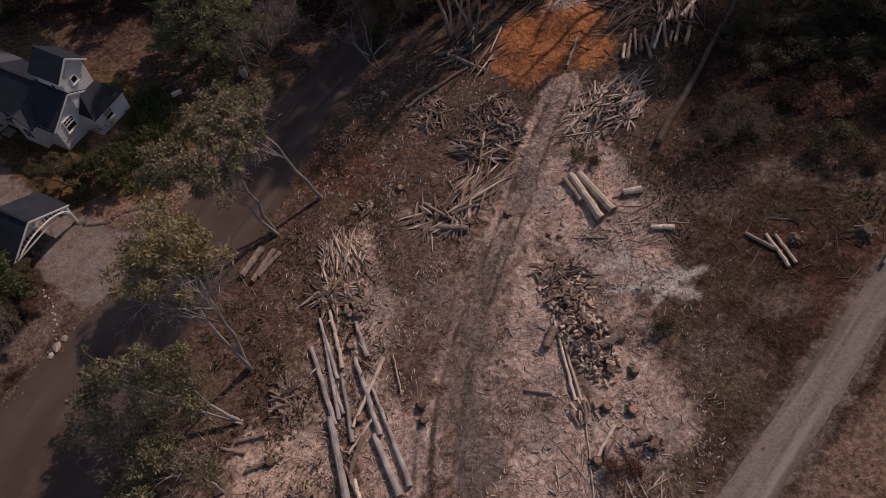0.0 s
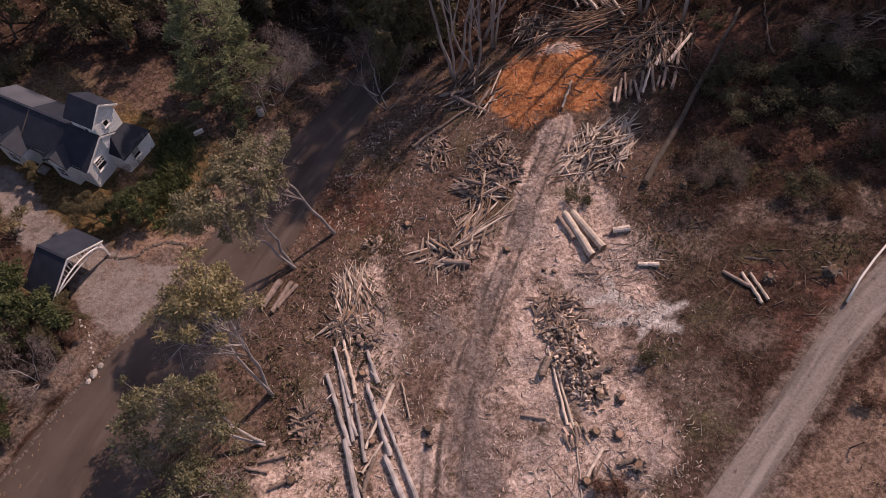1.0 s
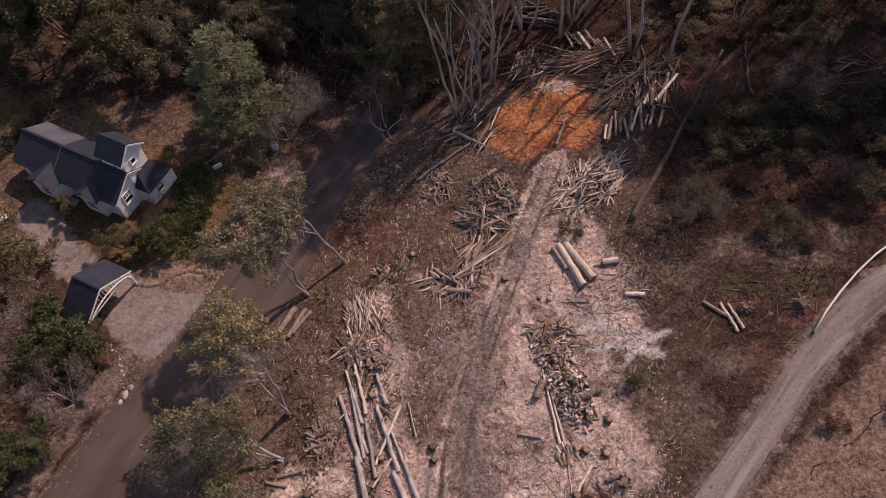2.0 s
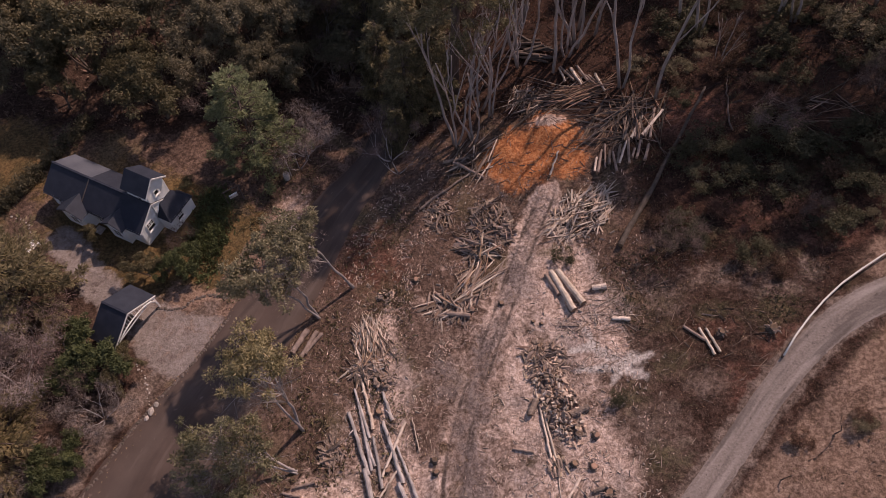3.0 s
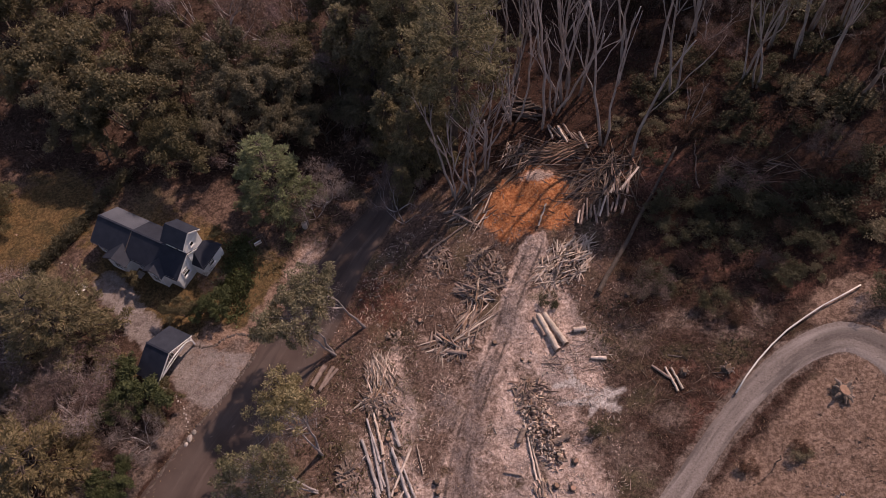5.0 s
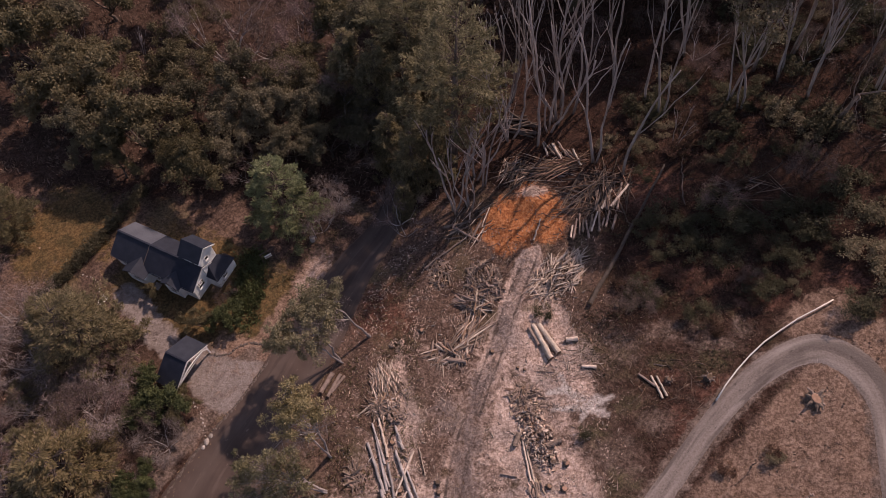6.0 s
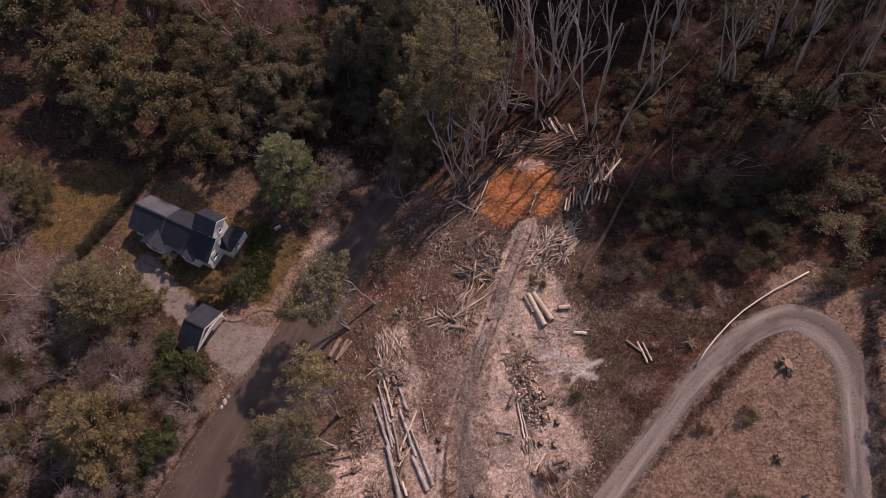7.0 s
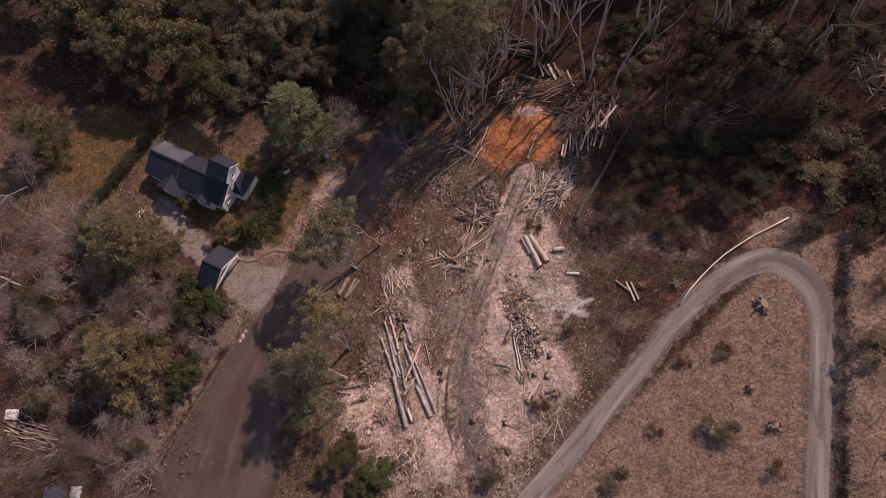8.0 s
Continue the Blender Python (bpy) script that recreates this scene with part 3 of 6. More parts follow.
    grey = mix(speck, mix(patch, (0.070, 0.053, 0.049), (0.115, 0.091, 0.086)), mix(patch, (0.165, 0.132, 0.125), (0.25, 0.207, 0.198)))
    stones = mix(speck, mix(patch, (0.062, 0.044, 0.036), (0.105, 0.077, 0.064)), mix(patch, (0.155, 0.115, 0.097), (0.25, 0.192, 0.166)))
    dust = mix(speck, mix(patch, (0.15, 0.125, 0.117), (0.215, 0.185, 0.175)), mix(patch, (0.195, 0.167, 0.157), (0.285, 0.25, 0.238)))
    white = mix(speck, mix(patch, (0.22, 0.19, 0.175), (0.36, 0.32, 0.30)), mix(patch, (0.48, 0.44, 0.42), (0.62, 0.58, 0.56)))
    dark_earth = mix(speck, mix(patch, (0.045, 0.033, 0.029), (0.07, 0.053, 0.047)), mix(patch, (0.10, 0.079, 0.072), (0.15, 0.12, 0.11)))
    loam = mix(speck, mix(patch, (0.045, 0.028, 0.022), (0.085, 0.056, 0.045)), mix(patch, (0.135, 0.092, 0.075), (0.235, 0.168, 0.142)))
    straw = mix(speck, mix(patch, (0.062, 0.043, 0.035), (0.11, 0.078, 0.065)), mix(patch, (0.17, 0.124, 0.105), (0.285, 0.217, 0.187)))
    fernery = mix(speck, mix(patch, (0.036, 0.015, 0.011), (0.07, 0.03, 0.021)), mix(patch, (0.115, 0.056, 0.042), (0.19, 0.098, 0.075)))
    moss = mix(speck, mix(patch, (0.024, 0.021, 0.012), (0.046, 0.040, 0.023)), mix(patch, (0.08, 0.067, 0.04), (0.14, 0.114, 0.069)))
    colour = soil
    for name, cover in (("forest", litter), ("mould", mould), ("grass", turf), ("clay", tan), ("scarp", mould), ("pale", bare), ("brown", loam), ("ash", grey), ("bleach", straw), ("russet", fernery), ("green", moss), ("rut", dark_earth), ("verge", stones), ("drive", dust), ("chalk", white), ("orange", rust), ("crest", bare)):
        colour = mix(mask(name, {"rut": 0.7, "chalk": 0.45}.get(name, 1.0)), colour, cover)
    colour = mix(span(grit, 0.63, 0.72, 0, 0.35), colour, (0.45, 0.36, 0.30))
    colour = mix(span(tex(6.5, 3, 0.6), 0.62, 0.70, 0, 0.55), colour, (0.03, 0.021, 0.017))
    links.new(colour, shader.inputs["Base Color"])
    relief, heights = nodes.new("ShaderNodeBump"), nodes.new("ShaderNodeMath")
    heights.operation = "MULTIPLY_ADD"
    links.new(fine, heights.inputs[0])
    heights.inputs[1].default_value = 0.7
    links.new(mid, heights.inputs[2])
    relief.inputs["Strength"].default_value, relief.inputs["Distance"].default_value = 0.75, 0.22
    links.new(heights.outputs[0], relief.inputs["Height"])
    links.new(relief.outputs[0], shader.inputs["Normal"])
    return m


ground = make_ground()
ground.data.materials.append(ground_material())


def ribbon(name, line, half, lift, mats, label, category="road", step=6, edge=0.0, seed=0):
    """A paved strip along a line, lying on the ground."""
    rng = np.random.default_rng(seed)
    pts = np.array(line)
    halves = np.full(len(pts), half) if np.isscalar(half) else np.array(half)
    fine = np.linspace(0, len(pts) - 1, len(pts) * 3)
    px, py, hw = (np.interp(fine, np.arange(len(pts)), v) for v in (pts[:, 0], pts[:, 1], halves))
    tx, ty = np.gradient(px), np.gradient(py)
    norm = np.hypot(tx, ty)
    nx_, ny_ = -ty / norm, tx / norm
    shape, across = Shape(), np.linspace(-1, 1, step * 2 + 1)
    jag = 1 + edge * rng.uniform(-1, 1, (len(px), 2))
    w = hw[:, None] * across * np.where(across < 0, jag[:, :1], jag[:, 1:])
    x, y = px[:, None] + nx_[:, None] * w, py[:, None] + ny_[:, None] * w
    z = land(x, y) + np.where(np.abs(across) < 0.99, lift, -1.5 * lift)
    verts = np.stack([x, y, z], -1).reshape(-1, 3).tolist()
    k = len(across)
    faces = [(i * k + j, (i + 1) * k + j, (i + 1) * k + j + 1, i * k + j + 1) for i in range(len(px) - 1) for j in range(k - 1)]
    shape.add(verts, faces)
    ob = part(name, shape, mats, None, label, True)
    ob.data.attributes.new("along", "FLOAT", "POINT").data.foreach_set("value", np.repeat(np.cumsum(norm), len(across)).astype(np.float32))
    ob.data.attributes.new("across", "FLOAT", "POINT").data.foreach_set("value", np.tile(across, len(px)).astype(np.float32))
    return tagged(ob, category=category, kind="structure")


ribbon("road", ROAD_LINE[6:74], ROAD_HALF[6:74], 0.06, ASPHALT, "worn dark asphalt road below the clearing", "road", 8, 0.02)
ribbon("gravel_road", GRAVEL_LINE[4:], GRAVEL_HALF[4:], 0.06, GRAVEL, "pale gravel hairpin road cut into the slope", "road", 4, 0.03, 4)


# ---- the house ----
def gable_roof(parent, u0, u1, v0, half, ridge, eave, thick, mats, axis="u"):
    """Two roof slopes with a ridge along u (or v), each a part."""
    for side in (-1, 1):
        if axis == "u":
            c = [(u0, v0, ridge), (u1, v0, ridge), (u1, v0 + side * half, eave), (u0, v0 + side * half, eave)]
        else:
            c = [(v0, u0, ridge), (v0, u1, ridge), (v0 + side * half, u1, eave), (v0 + side * half, u0, eave)]
        if (Vector(c[1]) - Vector(c[0])).cross(Vector(c[2]) - Vector(c[0])).z < 0:
            c.reverse()
        part("roof_slope", Shape().slab(c, thick), mats, parent)


def window(parent, at, width, height, facing="u", rows=2, cols=2, sill=True, proud=0.035):
    """A framed window with panes and glazing bars, standing 4 cm proud of the wall it faces from."""
    x, y, z = at
    x, y = (x + proud, y) if facing == "u" else (x, y - proud)
    holder = Shape()

    def put(shape, a0, a1, z0, z1, d0, d1):
        if facing == "u":
            shape.box(x + d0, x + d1, y + a0, y + a1, z + z0, z + z1)
        else:
            shape.box(x + a0, x + a1, y - d1, y - d0, z + z0, z + z1)
        return shape

    w, h = width / 2, height / 2
    for a0, a1, z0, z1 in ((-w - 0.09, -w, -h - 0.09, h + 0.09), (w, w + 0.09, -h - 0.09, h + 0.09), (-w, w, h, h + 0.09), (-w, w, -h - 0.09, -h)):
        put(holder, a0, a1, z0, z1, -0.02, 0.05)
    frame_ob = part("window", holder, TRIM, parent, "white-painted window frame")
    for r in range(rows):
        for c in range(cols):
            part("pane", put(Shape(), -w + c * width / cols, -w + (c + 1) * width / cols, -h + r * height / rows, -h + (r + 1) * height / rows, -0.02, 0.012), glass, frame_ob)
    bars = Shape()
    for c in range(1, cols):
        put(bars, -w + c * width / cols - 0.03, -w + c * width / cols + 0.03, -h, h, 0.012, 0.03)
    for r in range(1, rows):
        put(bars, -w, w, -h + r * height / rows - 0.03, -h + r * height / rows + 0.03, 0.013, 0.029)
    if bars.v:
        part("glazing_bar", bars, TRIM, frame_ob)
    if sill:
        part("window_sill", put(Shape(), -w - 0.14, w + 0.14, -h - 0.15, -h - 0.09, -0.02, 0.12), TRIM, frame_ob)


def boards(shape, facing, at, a0, a1, z0, z1, top=None):
    """Weatherboards: overlapping laths on a wall; top gives the half width of a gable at a height."""
    z = z0
    while z < z1 - 0.05:  # laths
        lo, hi = (a0, a1) if top is None else top(z + 0.1)
        if hi - lo > 0.1:
            if facing == "u":
                shape.beam((at, lo, z + 0.1), (at, hi, z + 0.1), 0.035, 0.17)
            else:
                shape.beam((lo, at, z + 0.1), (hi, at, z + 0.1), 0.035, 0.17)
        z += 0.2


def rake(parent, at, v0, half, ridge, eave):
    """White barge boards under a gable's roof edges."""
    for side in (-1, 1):
        part("barge_board", Shape().beam((at, v0, ridge - 0.15), (at, v0 + side * half, eave - 0.15), 0.05, 0.16), TRIM, parent, "white barge board")


def make_house():
    house = thing("house", (-31.7, 40.36, -4.85), "white weatherboard house with dark slate roofs and a small tower", "house", rz=-25)
    RIDGE, EAVE, HALF = 5.05, 3.2, 2.85
    body = Shape().box(-12.8, -0.25, -2.55, 2.3, 0, 3.35)
    body.add([(-0.25, -2.55, 3.35), (-0.25, 2.3, 3.35), (-0.25, 0, 4.85), (-12.8, -2.55, 3.35), (-12.8, 2.3, 3.35), (-12.8, 0, 4.85)], [(0, 1, 2), (5, 4, 3), (0, 2, 5, 3), (1, 4, 5, 2)])
    part("wall", body, CLADDING, house)
    lap = Shape()
    boards(lap, "u", -0.235, -2.55, 2.3, 0.2, 4.8, lambda z: (-2.55, 2.3) if z < 3.35 else (-2.55 * (4.85 - z) / 1.5, 2.3 * (4.85 - z) / 1.5))
    boards(lap, "v", -2.565, -12.8, -0.25, 0.2, 3.2)
    part("cladding", lap, CLADDING, house)
    for u0, u1, lift in ((-13.1, -7.95, 0.0), (-7.95, 0.05, 0.03)):
        for side, half in ((-1, HALF), (1, 2.6)):
            eave = RIDGE - (RIDGE - EAVE) * half / HALF
            c = [(u0, 0, RIDGE + lift), (u1, 0, RIDGE + lift), (u1, side * half, eave + lift), (u0, side * half, eave + lift)]
            if side > 0:
                c.reverse()
            c = [c[0], c[3], c[2], c[1]] if (Vector(c[1]) - Vector(c[0])).cross(Vector(c[2]) - Vector(c[0])).z < 0 else c
            part("roof_slope", Shape().slab(c, 0.12), SHEEN_ROOF if side > 0 and u0 < -10 else SLATE, house, "pale weathered roofing" if side > 0 and u0 < -10 else "")
    part("ridge_cap", Shape().beam((-13.1, 0, RIDGE + 0.05), (0.05, 0, RIDGE + 0.07), 0.22, 0.07), SLATE, house)
    part("roof_joint", Shape().beam((-7.95, 0, RIDGE + 0.05), (-7.95, -HALF, EAVE + 0.05), 0.1, 0.06), EDGE, house)
    part("gutter", Shape().beam((-13.0, -HALF - 0.05, EAVE - 0.1), (0.0, -HALF - 0.05, EAVE - 0.1), 0.12, 0.1), SLATE, house, "dark gutter")
    rake(house, 0.06, 0, HALF, RIDGE, EAVE)
    window(house, (-0.235, -1.15, 2.68), 1.0, 0.52, "u", 2, 3, False)
    window(house, (-0.235, -1.15, 2.06), 1.0, 0.52, "u", 1, 1)
    # tower
    part("tower_wall", Shape().box(-2.85, -0.02, 0.1, 2.8, 3.0, 6.5).add([(-0.02, 0.1, 6.5), (-0.02, 2.8, 6.5), (-0.02, 1.45, 7.7), (-2.85, 0.1, 6.5), (-2.85, 2.8, 6.5), (-2.85, 1.45, 7.7)], [(0, 1, 2), (5, 4, 3), (0, 2, 5, 3), (1, 4, 5, 2)]), CLADDING, house)
    lap = Shape()
    boards(lap, "u", -0.005, 0.1, 2.8, 3.2, 7.6, lambda z: (0.1, 2.8) if z < 6.5 else (1.45 - 1.35 * (7.7 - z) / 1.2, 1.45 + 1.35 * (7.7 - z) / 1.2))
    boards(lap, "v", 0.085, -2.85, -0.02, 4.9, 6.4)
    part("tower_cladding", lap, CLADDING, house)
    gable_roof(house, -3.05, 0.22, 1.45, 1.72, 7.92, 6.4, 0.1, SLATE)
    rake(house, 0.24, 1.45, 1.72, 7.92, 6.4)
    window(house, (-0.005, 1.32, 5.55), 0.5, 0.55, "u", 1, 1)
    window(house, (-1.2, 0.085, 5.35), 0.45, 0.4, "v", 1, 1)
    # half-hipped wing against the gable
    part("wing_wall", Shape().box(-0.22, 1.3, 0.1, 3.85, 0, 2.4), CLADDING, house)
    lap = Shape()
    boards(lap, "u", 1.315, 0.1, 3.85, 0.1, 2.35)
    boards(lap, "v", 0.085, -0.2, 1.3, 0.1, 2.35)
    part("wing_cladding", lap, CLADDING, house)
    a, b, c, d, e, f = (0.04, 0.95, 3.95), (0.04, 2.85, 3.95), (1.5, 3.95, 2.42), (1.5, -0.02, 2.42), (-0.15, -0.02, 2.42), (0.04, 3.95, 2.42)
    for corners in ([a, d, c, b], [a, e, d], [b, c, f]):
        part("roof_slope", Shape().slab(corners, 0.08), SLATE, house)
    part("gutter", Shape().beam((1.53, -0.02, 2.33), (1.53, 3.95, 2.33), 0.1, 0.09), SLATE, house, "dark gutter")
    window(house, (1.315, 1.6, 1.8), 0.85, 0.4, "u", 2, 3, False)
    window(house, (1.315, 1.6, 1.3), 0.85, 0.4, "u", 1, 1)
    # gabled porch and dormer on the long front
    for mid, half, front, ridge, eave, back in ((-8.6, 1.75, -4.0, 4.0, 3.0, -1.3), (-3.25, 1.45, -3.45, 4.15, 3.15, -0.9)):
        gable_roof(house, front, back, mid, half, ridge, eave, 0.08, SLATE, "v")
        part("porch_wall", Shape().box(mid - half + 0.25, mid + half - 0.25, front + 0.25, -2.4, 0, eave + 0.05).add([(mid - half + 0.25, front + 0.25, eave + 0.05), (mid + half - 0.25, front + 0.25, eave + 0.05), (mid, front + 0.25, ridge - 0.12)], [(0, 1, 2)]), CLADDING, house)
        window(house, (mid, front + 0.25, 1.75), 0.9, 1.2, "v", 2, 2)
        for side in (-1, 1):
            part("barge_board", Shape().beam((mid, front - 0.03, ridge - 0.1), (mid + side * half, front - 0.03, eave - 0.1), 0.05, 0.16), SLATE, house, "dark barge board")
    window(house, (-5.9, -2.565, 1.75), 0.9, 1.2, "v", 2, 2)
    window(house, (-11.4, -2.565, 1.75), 0.9, 1.2, "v", 2, 2)
    porch_steps = Shape().box(-6.8, -5.9, -4.3, -2.9, 0, 0.25).box(-6.8, -5.9, -3.8, -2.9, 0.25, 0.5)
    part("step", porch_steps, STONE, house)
    return house


make_house()


def make_garage():
    garage = thing("carport", (-31.68, 27.95, -4.92), "open white carport with a dark roof and lattice gable", "carport", rz=-24.5)
    gable_roof(garage, -2.95, 0.1, 0.1, 3.25, 4.55, 2.5, 0.1, SLATE)
    part("ridge_cap", Shape().beam((-2.95, 0.1, 4.58), (0.1, 0.1, 4.58), 0.2, 0.06), SLATE, garage)
    for u in (-0.05, -2.75):
        for v in (-2.9, 3.1):
            part("post", Shape().box(u - 0.09, u + 0.09, v - 0.09, v + 0.09, -0.15, 2.55), TRIM, garage)
    part("back_wall", Shape().box(-2.9, -2.82, -2.9, 3.1, 0, 2.6).add([(-2.86, -2.9, 2.6), (-2.86, 3.1, 2.6), (-2.86, 0.1, 4.4)], [(0, 1, 2), (2, 1, 0)]), CLADDING, garage)
    part("side_wall", Shape().box(-2.82, -0.2, -2.98, -2.92, 0, 2.5), CLADDING, garage)
    rake(garage, 0.12, 0.1, 3.25, 4.55, 2.5)
    n = 14
    arch = [(0.1, 0.1 + 2.85 * math.cos(math.pi * k / n), 1.75 + 1.35 * math.sin(math.pi * k / n)) for k in range(n + 1)]
    part("arch", Shape().tube(arch, [0.075] * len(arch), 6), TRIM, garage)
    for k in range(17):
        v = -2.7 + 5.6 * k / 16
        low = 1.75 + 1.35 * math.sqrt(max(0, 1 - ((v - 0.1) / 2.85) ** 2))
        high = 4.42 - 2.0 * abs(v - 0.1) / 3.2
        if high - low > 0.12:
            part("slat", Shape().beam((0.1, v, low), (0.1, v, high), 0.045, 0.06), TRIM, garage)
    for v in (-2.9, 3.1):
        part("brace", Shape().beam((0.02, v, 1.5), (0.02, v + (0.8 if v < 0 else -0.8), 2.5), 0.07, 0.1), TRIM, garage)
    part("tie_beam", Shape().beam((0.06, -2.95, 2.5), (0.06, 3.15, 2.5), 0.07, 0.14), TRIM, garage)
    return garage


make_garage()


# ---- trees ----
def limb(shape, rng, p, d, length, r, depth, tips, n=6, bend=0.25, fork=(2, 3), spread=0.55, up=0.12):
    """A branching limb; tips collects the ends of its twigs."""
    pts, radii, steps = [Vector(p)], [r], 4
    d = Vector(d).normalized()
    for k in range(steps):
        d = (d + Vector((rng.normal(0, bend), rng.normal(0, bend), rng.normal(0, bend) + up)) * 0.5).normalized()
        pts.append(pts[-1] + d * length / steps)
        radii.append(r * (1 - 0.45 * (k + 1) / steps))
    shape.tube(pts, radii, n)
    if depth == 0:
        tips.append((pts[-1], d))
        tips.append((pts[-2], d))
        return
    for k in range(int(rng.integers(fork[0], fork[1] + 1))):
        turn = Vector((rng.normal(), rng.normal(), rng.normal() * 0.6))
        turn = (turn - d * turn.dot(d)).normalized()
        start = pts[-1] if k < 2 else pts[-2]
        limb(shape, rng, start, d + turn * spread * rng.uniform(0.6, 1.5), length * rng.uniform(0.6, 0.85), radii[-1] * rng.uniform(0.6, 0.9), depth - 1, tips, max(3, n - 1), bend, fork, spread, up)


def sprigs(rng, centres, radius, count, size, slim=0.2, out=0.7, droop=0.0, flat=0.8):
    """count twiggy sprigs round each centre: an array of slim blades (n, 3, 3)."""
    c = np.repeat(np.asarray(centres, float), count, 0)
    off = rng.normal(size=c.shape) * np.array([1, 1, flat])
    off *= (rng.uniform(0.25, 1.0, len(c)) ** 0.5 * radius / np.linalg.norm(off, axis=1))[:, None]
    p = c + off
    d = off / (np.linalg.norm(off, axis=1)[:, None] + 1e-6) * out + rng.normal(size=c.shape) * 0.55
    d[:, 2] -= droop
    d /= np.linalg.norm(d, axis=1)[:, None]
    s = np.cross(d, rng.normal(size=c.shape))
    s /= np.linalg.norm(s, axis=1)[:, None] + 1e-6
    ln = size * rng.uniform(0.6, 1.35, len(c))[:, None]
    return np.stack([p + s * ln * slim, p + d * ln, p - s * ln * slim], 1)


def unit(v):
    return v / (np.linalg.norm(v, axis=-1, keepdims=True) + 1e-9)


def blades(p, d, face, ln, slim):
    """Pointed leaf sprays (n, 4, 3) from feet p along d, each facing a way, with a broad middle."""
    d = unit(d)
    s = unit(np.cross(d, face))
    ln = ln[:, None]
    return np.stack([p, p + d * ln * 0.5 + s * ln * slim, p + d * ln, p + d * ln * 0.45 - s * ln * slim], 1)


def clumps(rng, centres, heart, radius, count, size, slim=0.24, droop=0.0, flat=0.75, loose=0.5):
    """Leafy clumps: sprays that shingle the upper and outer side of each centre, away from the crown's heart."""
    c = np.repeat(np.asarray(centres, float), count, 0)
    r = np.repeat(radius * rng.uniform(0.65, 1.3, len(centres)), count)[:, None]
    away = unit(c - np.asarray(heart, float)) + np.array([0, 0, 0.35])
    face = unit(unit(rng.normal(size=c.shape)) + 0.55 * unit(away))
    p = c + face * r * rng.uniform(0.45, 1.0, (len(c), 1)) * np.array([1, 1, flat])
    d = face * 0.5 + rng.normal(size=c.shape) * 0.75
    d[:, 2] -= droop
    return blades(p, d, face + rng.normal(size=c.shape) * loose, size * rng.uniform(0.55, 1.4, len(c)), slim)


def tree_model(name, label, seed, height, trunk_r, leaf, bark, count=90, size=0.5, depth=3, clump=0.8, bare_part=0.4, extra=60, up=0.1, wide=1.0, slim=0.24, droop=0.0):
    """A broad-leaved tree: trunk with limbs, and a crown of leafy clumps round the twigs."""
    rng = np.random.default_rng(seed)
    tree, shape, tips = thing(name, (0, 0, -200), label, "tree"), Shape(), []
    foot = height * bare_part
    pts = [(0, 0, -0.4), (0, 0, 0.1)] + [(rng.normal(0, 0.09) * k, rng.normal(0, 0.09) * k, foot * k / 4) for k in range(1, 5)]
    shape.tube(pts, [trunk_r * 1.5, trunk_r * 1.25] + [trunk_r * (1 - 0.1 * k) for k in range(1, 5)], 8, rng=rng, wobble=0.06)
    for k in range(5):
        a = 2 * math.pi * k / 5 + rng.uniform(-0.4, 0.4)
        tilt = rng.uniform(0.35, 1.0) * wide
        limb(shape, rng, pts[-1] if k < 3 else pts[-2], (math.cos(a) * tilt, math.sin(a) * tilt, 1), (height - foot) * 0.42 * (0.75 + 0.35 * tilt), trunk_r * 0.55, depth - 1, tips, 6, 0.22, (2, 3), 0.6, up)
    part("trunk", shape, bark, tree, shade=True)
    ends = np.array([t[0] for t in tips])
    # fill out the crown towards its outline
    mid = ends.mean(0)
    more = mid + (ends[rng.integers(0, len(ends), extra)] - mid) * rng.uniform(0.45, 1.12, (extra, 1)) + rng.normal(0, 0.4, (extra, 3))
    cents = np.vstack([ends, more])
    part("crown", leaf_mesh(clumps(rng, cents, mid - np.array([0, 0, 0.25 * height]), clump, max(6, count * 80 // len(cents)), size, slim, droop), [leaf], "crown"), None, tree)
    return tree


def plumes(rng, starts, ends, count, size, width, slim=0.13, hang=0.25):
    """Feathery boughs: sprays that leave each bough's line sideways and forwards, facing up, drooping at their tips."""
    a, b = (np.repeat(np.asarray(v, float), count, 0) for v in (starts, ends))
    f = rng.uniform(0.0, 1.0, (len(a), 1)) ** 0.7
    along = unit(b - a)
    side = unit(np.cross(along, np.array([0, 0, 1.0]))) * rng.normal(0, 1.0, (len(a), 1))
    p = a + (b - a) * f + side * width * 0.45 * (1.05 - f) + rng.normal(0, 0.07, a.shape)
    p[:, 2] -= hang * width * np.abs(rng.normal(0, 0.5, len(a)))
    d = along * 0.8 + side * 0.5 + rng.normal(0, 0.25, a.shape)
    d[:, 2] += rng.uniform(-hang, 0.25, len(a))
    face = np.array([0, 0, 1.0]) + rng.normal(0, 0.45, a.shape)
    return blades(p, d, face, size * rng.uniform(0.6, 1.4, len(a)), slim)


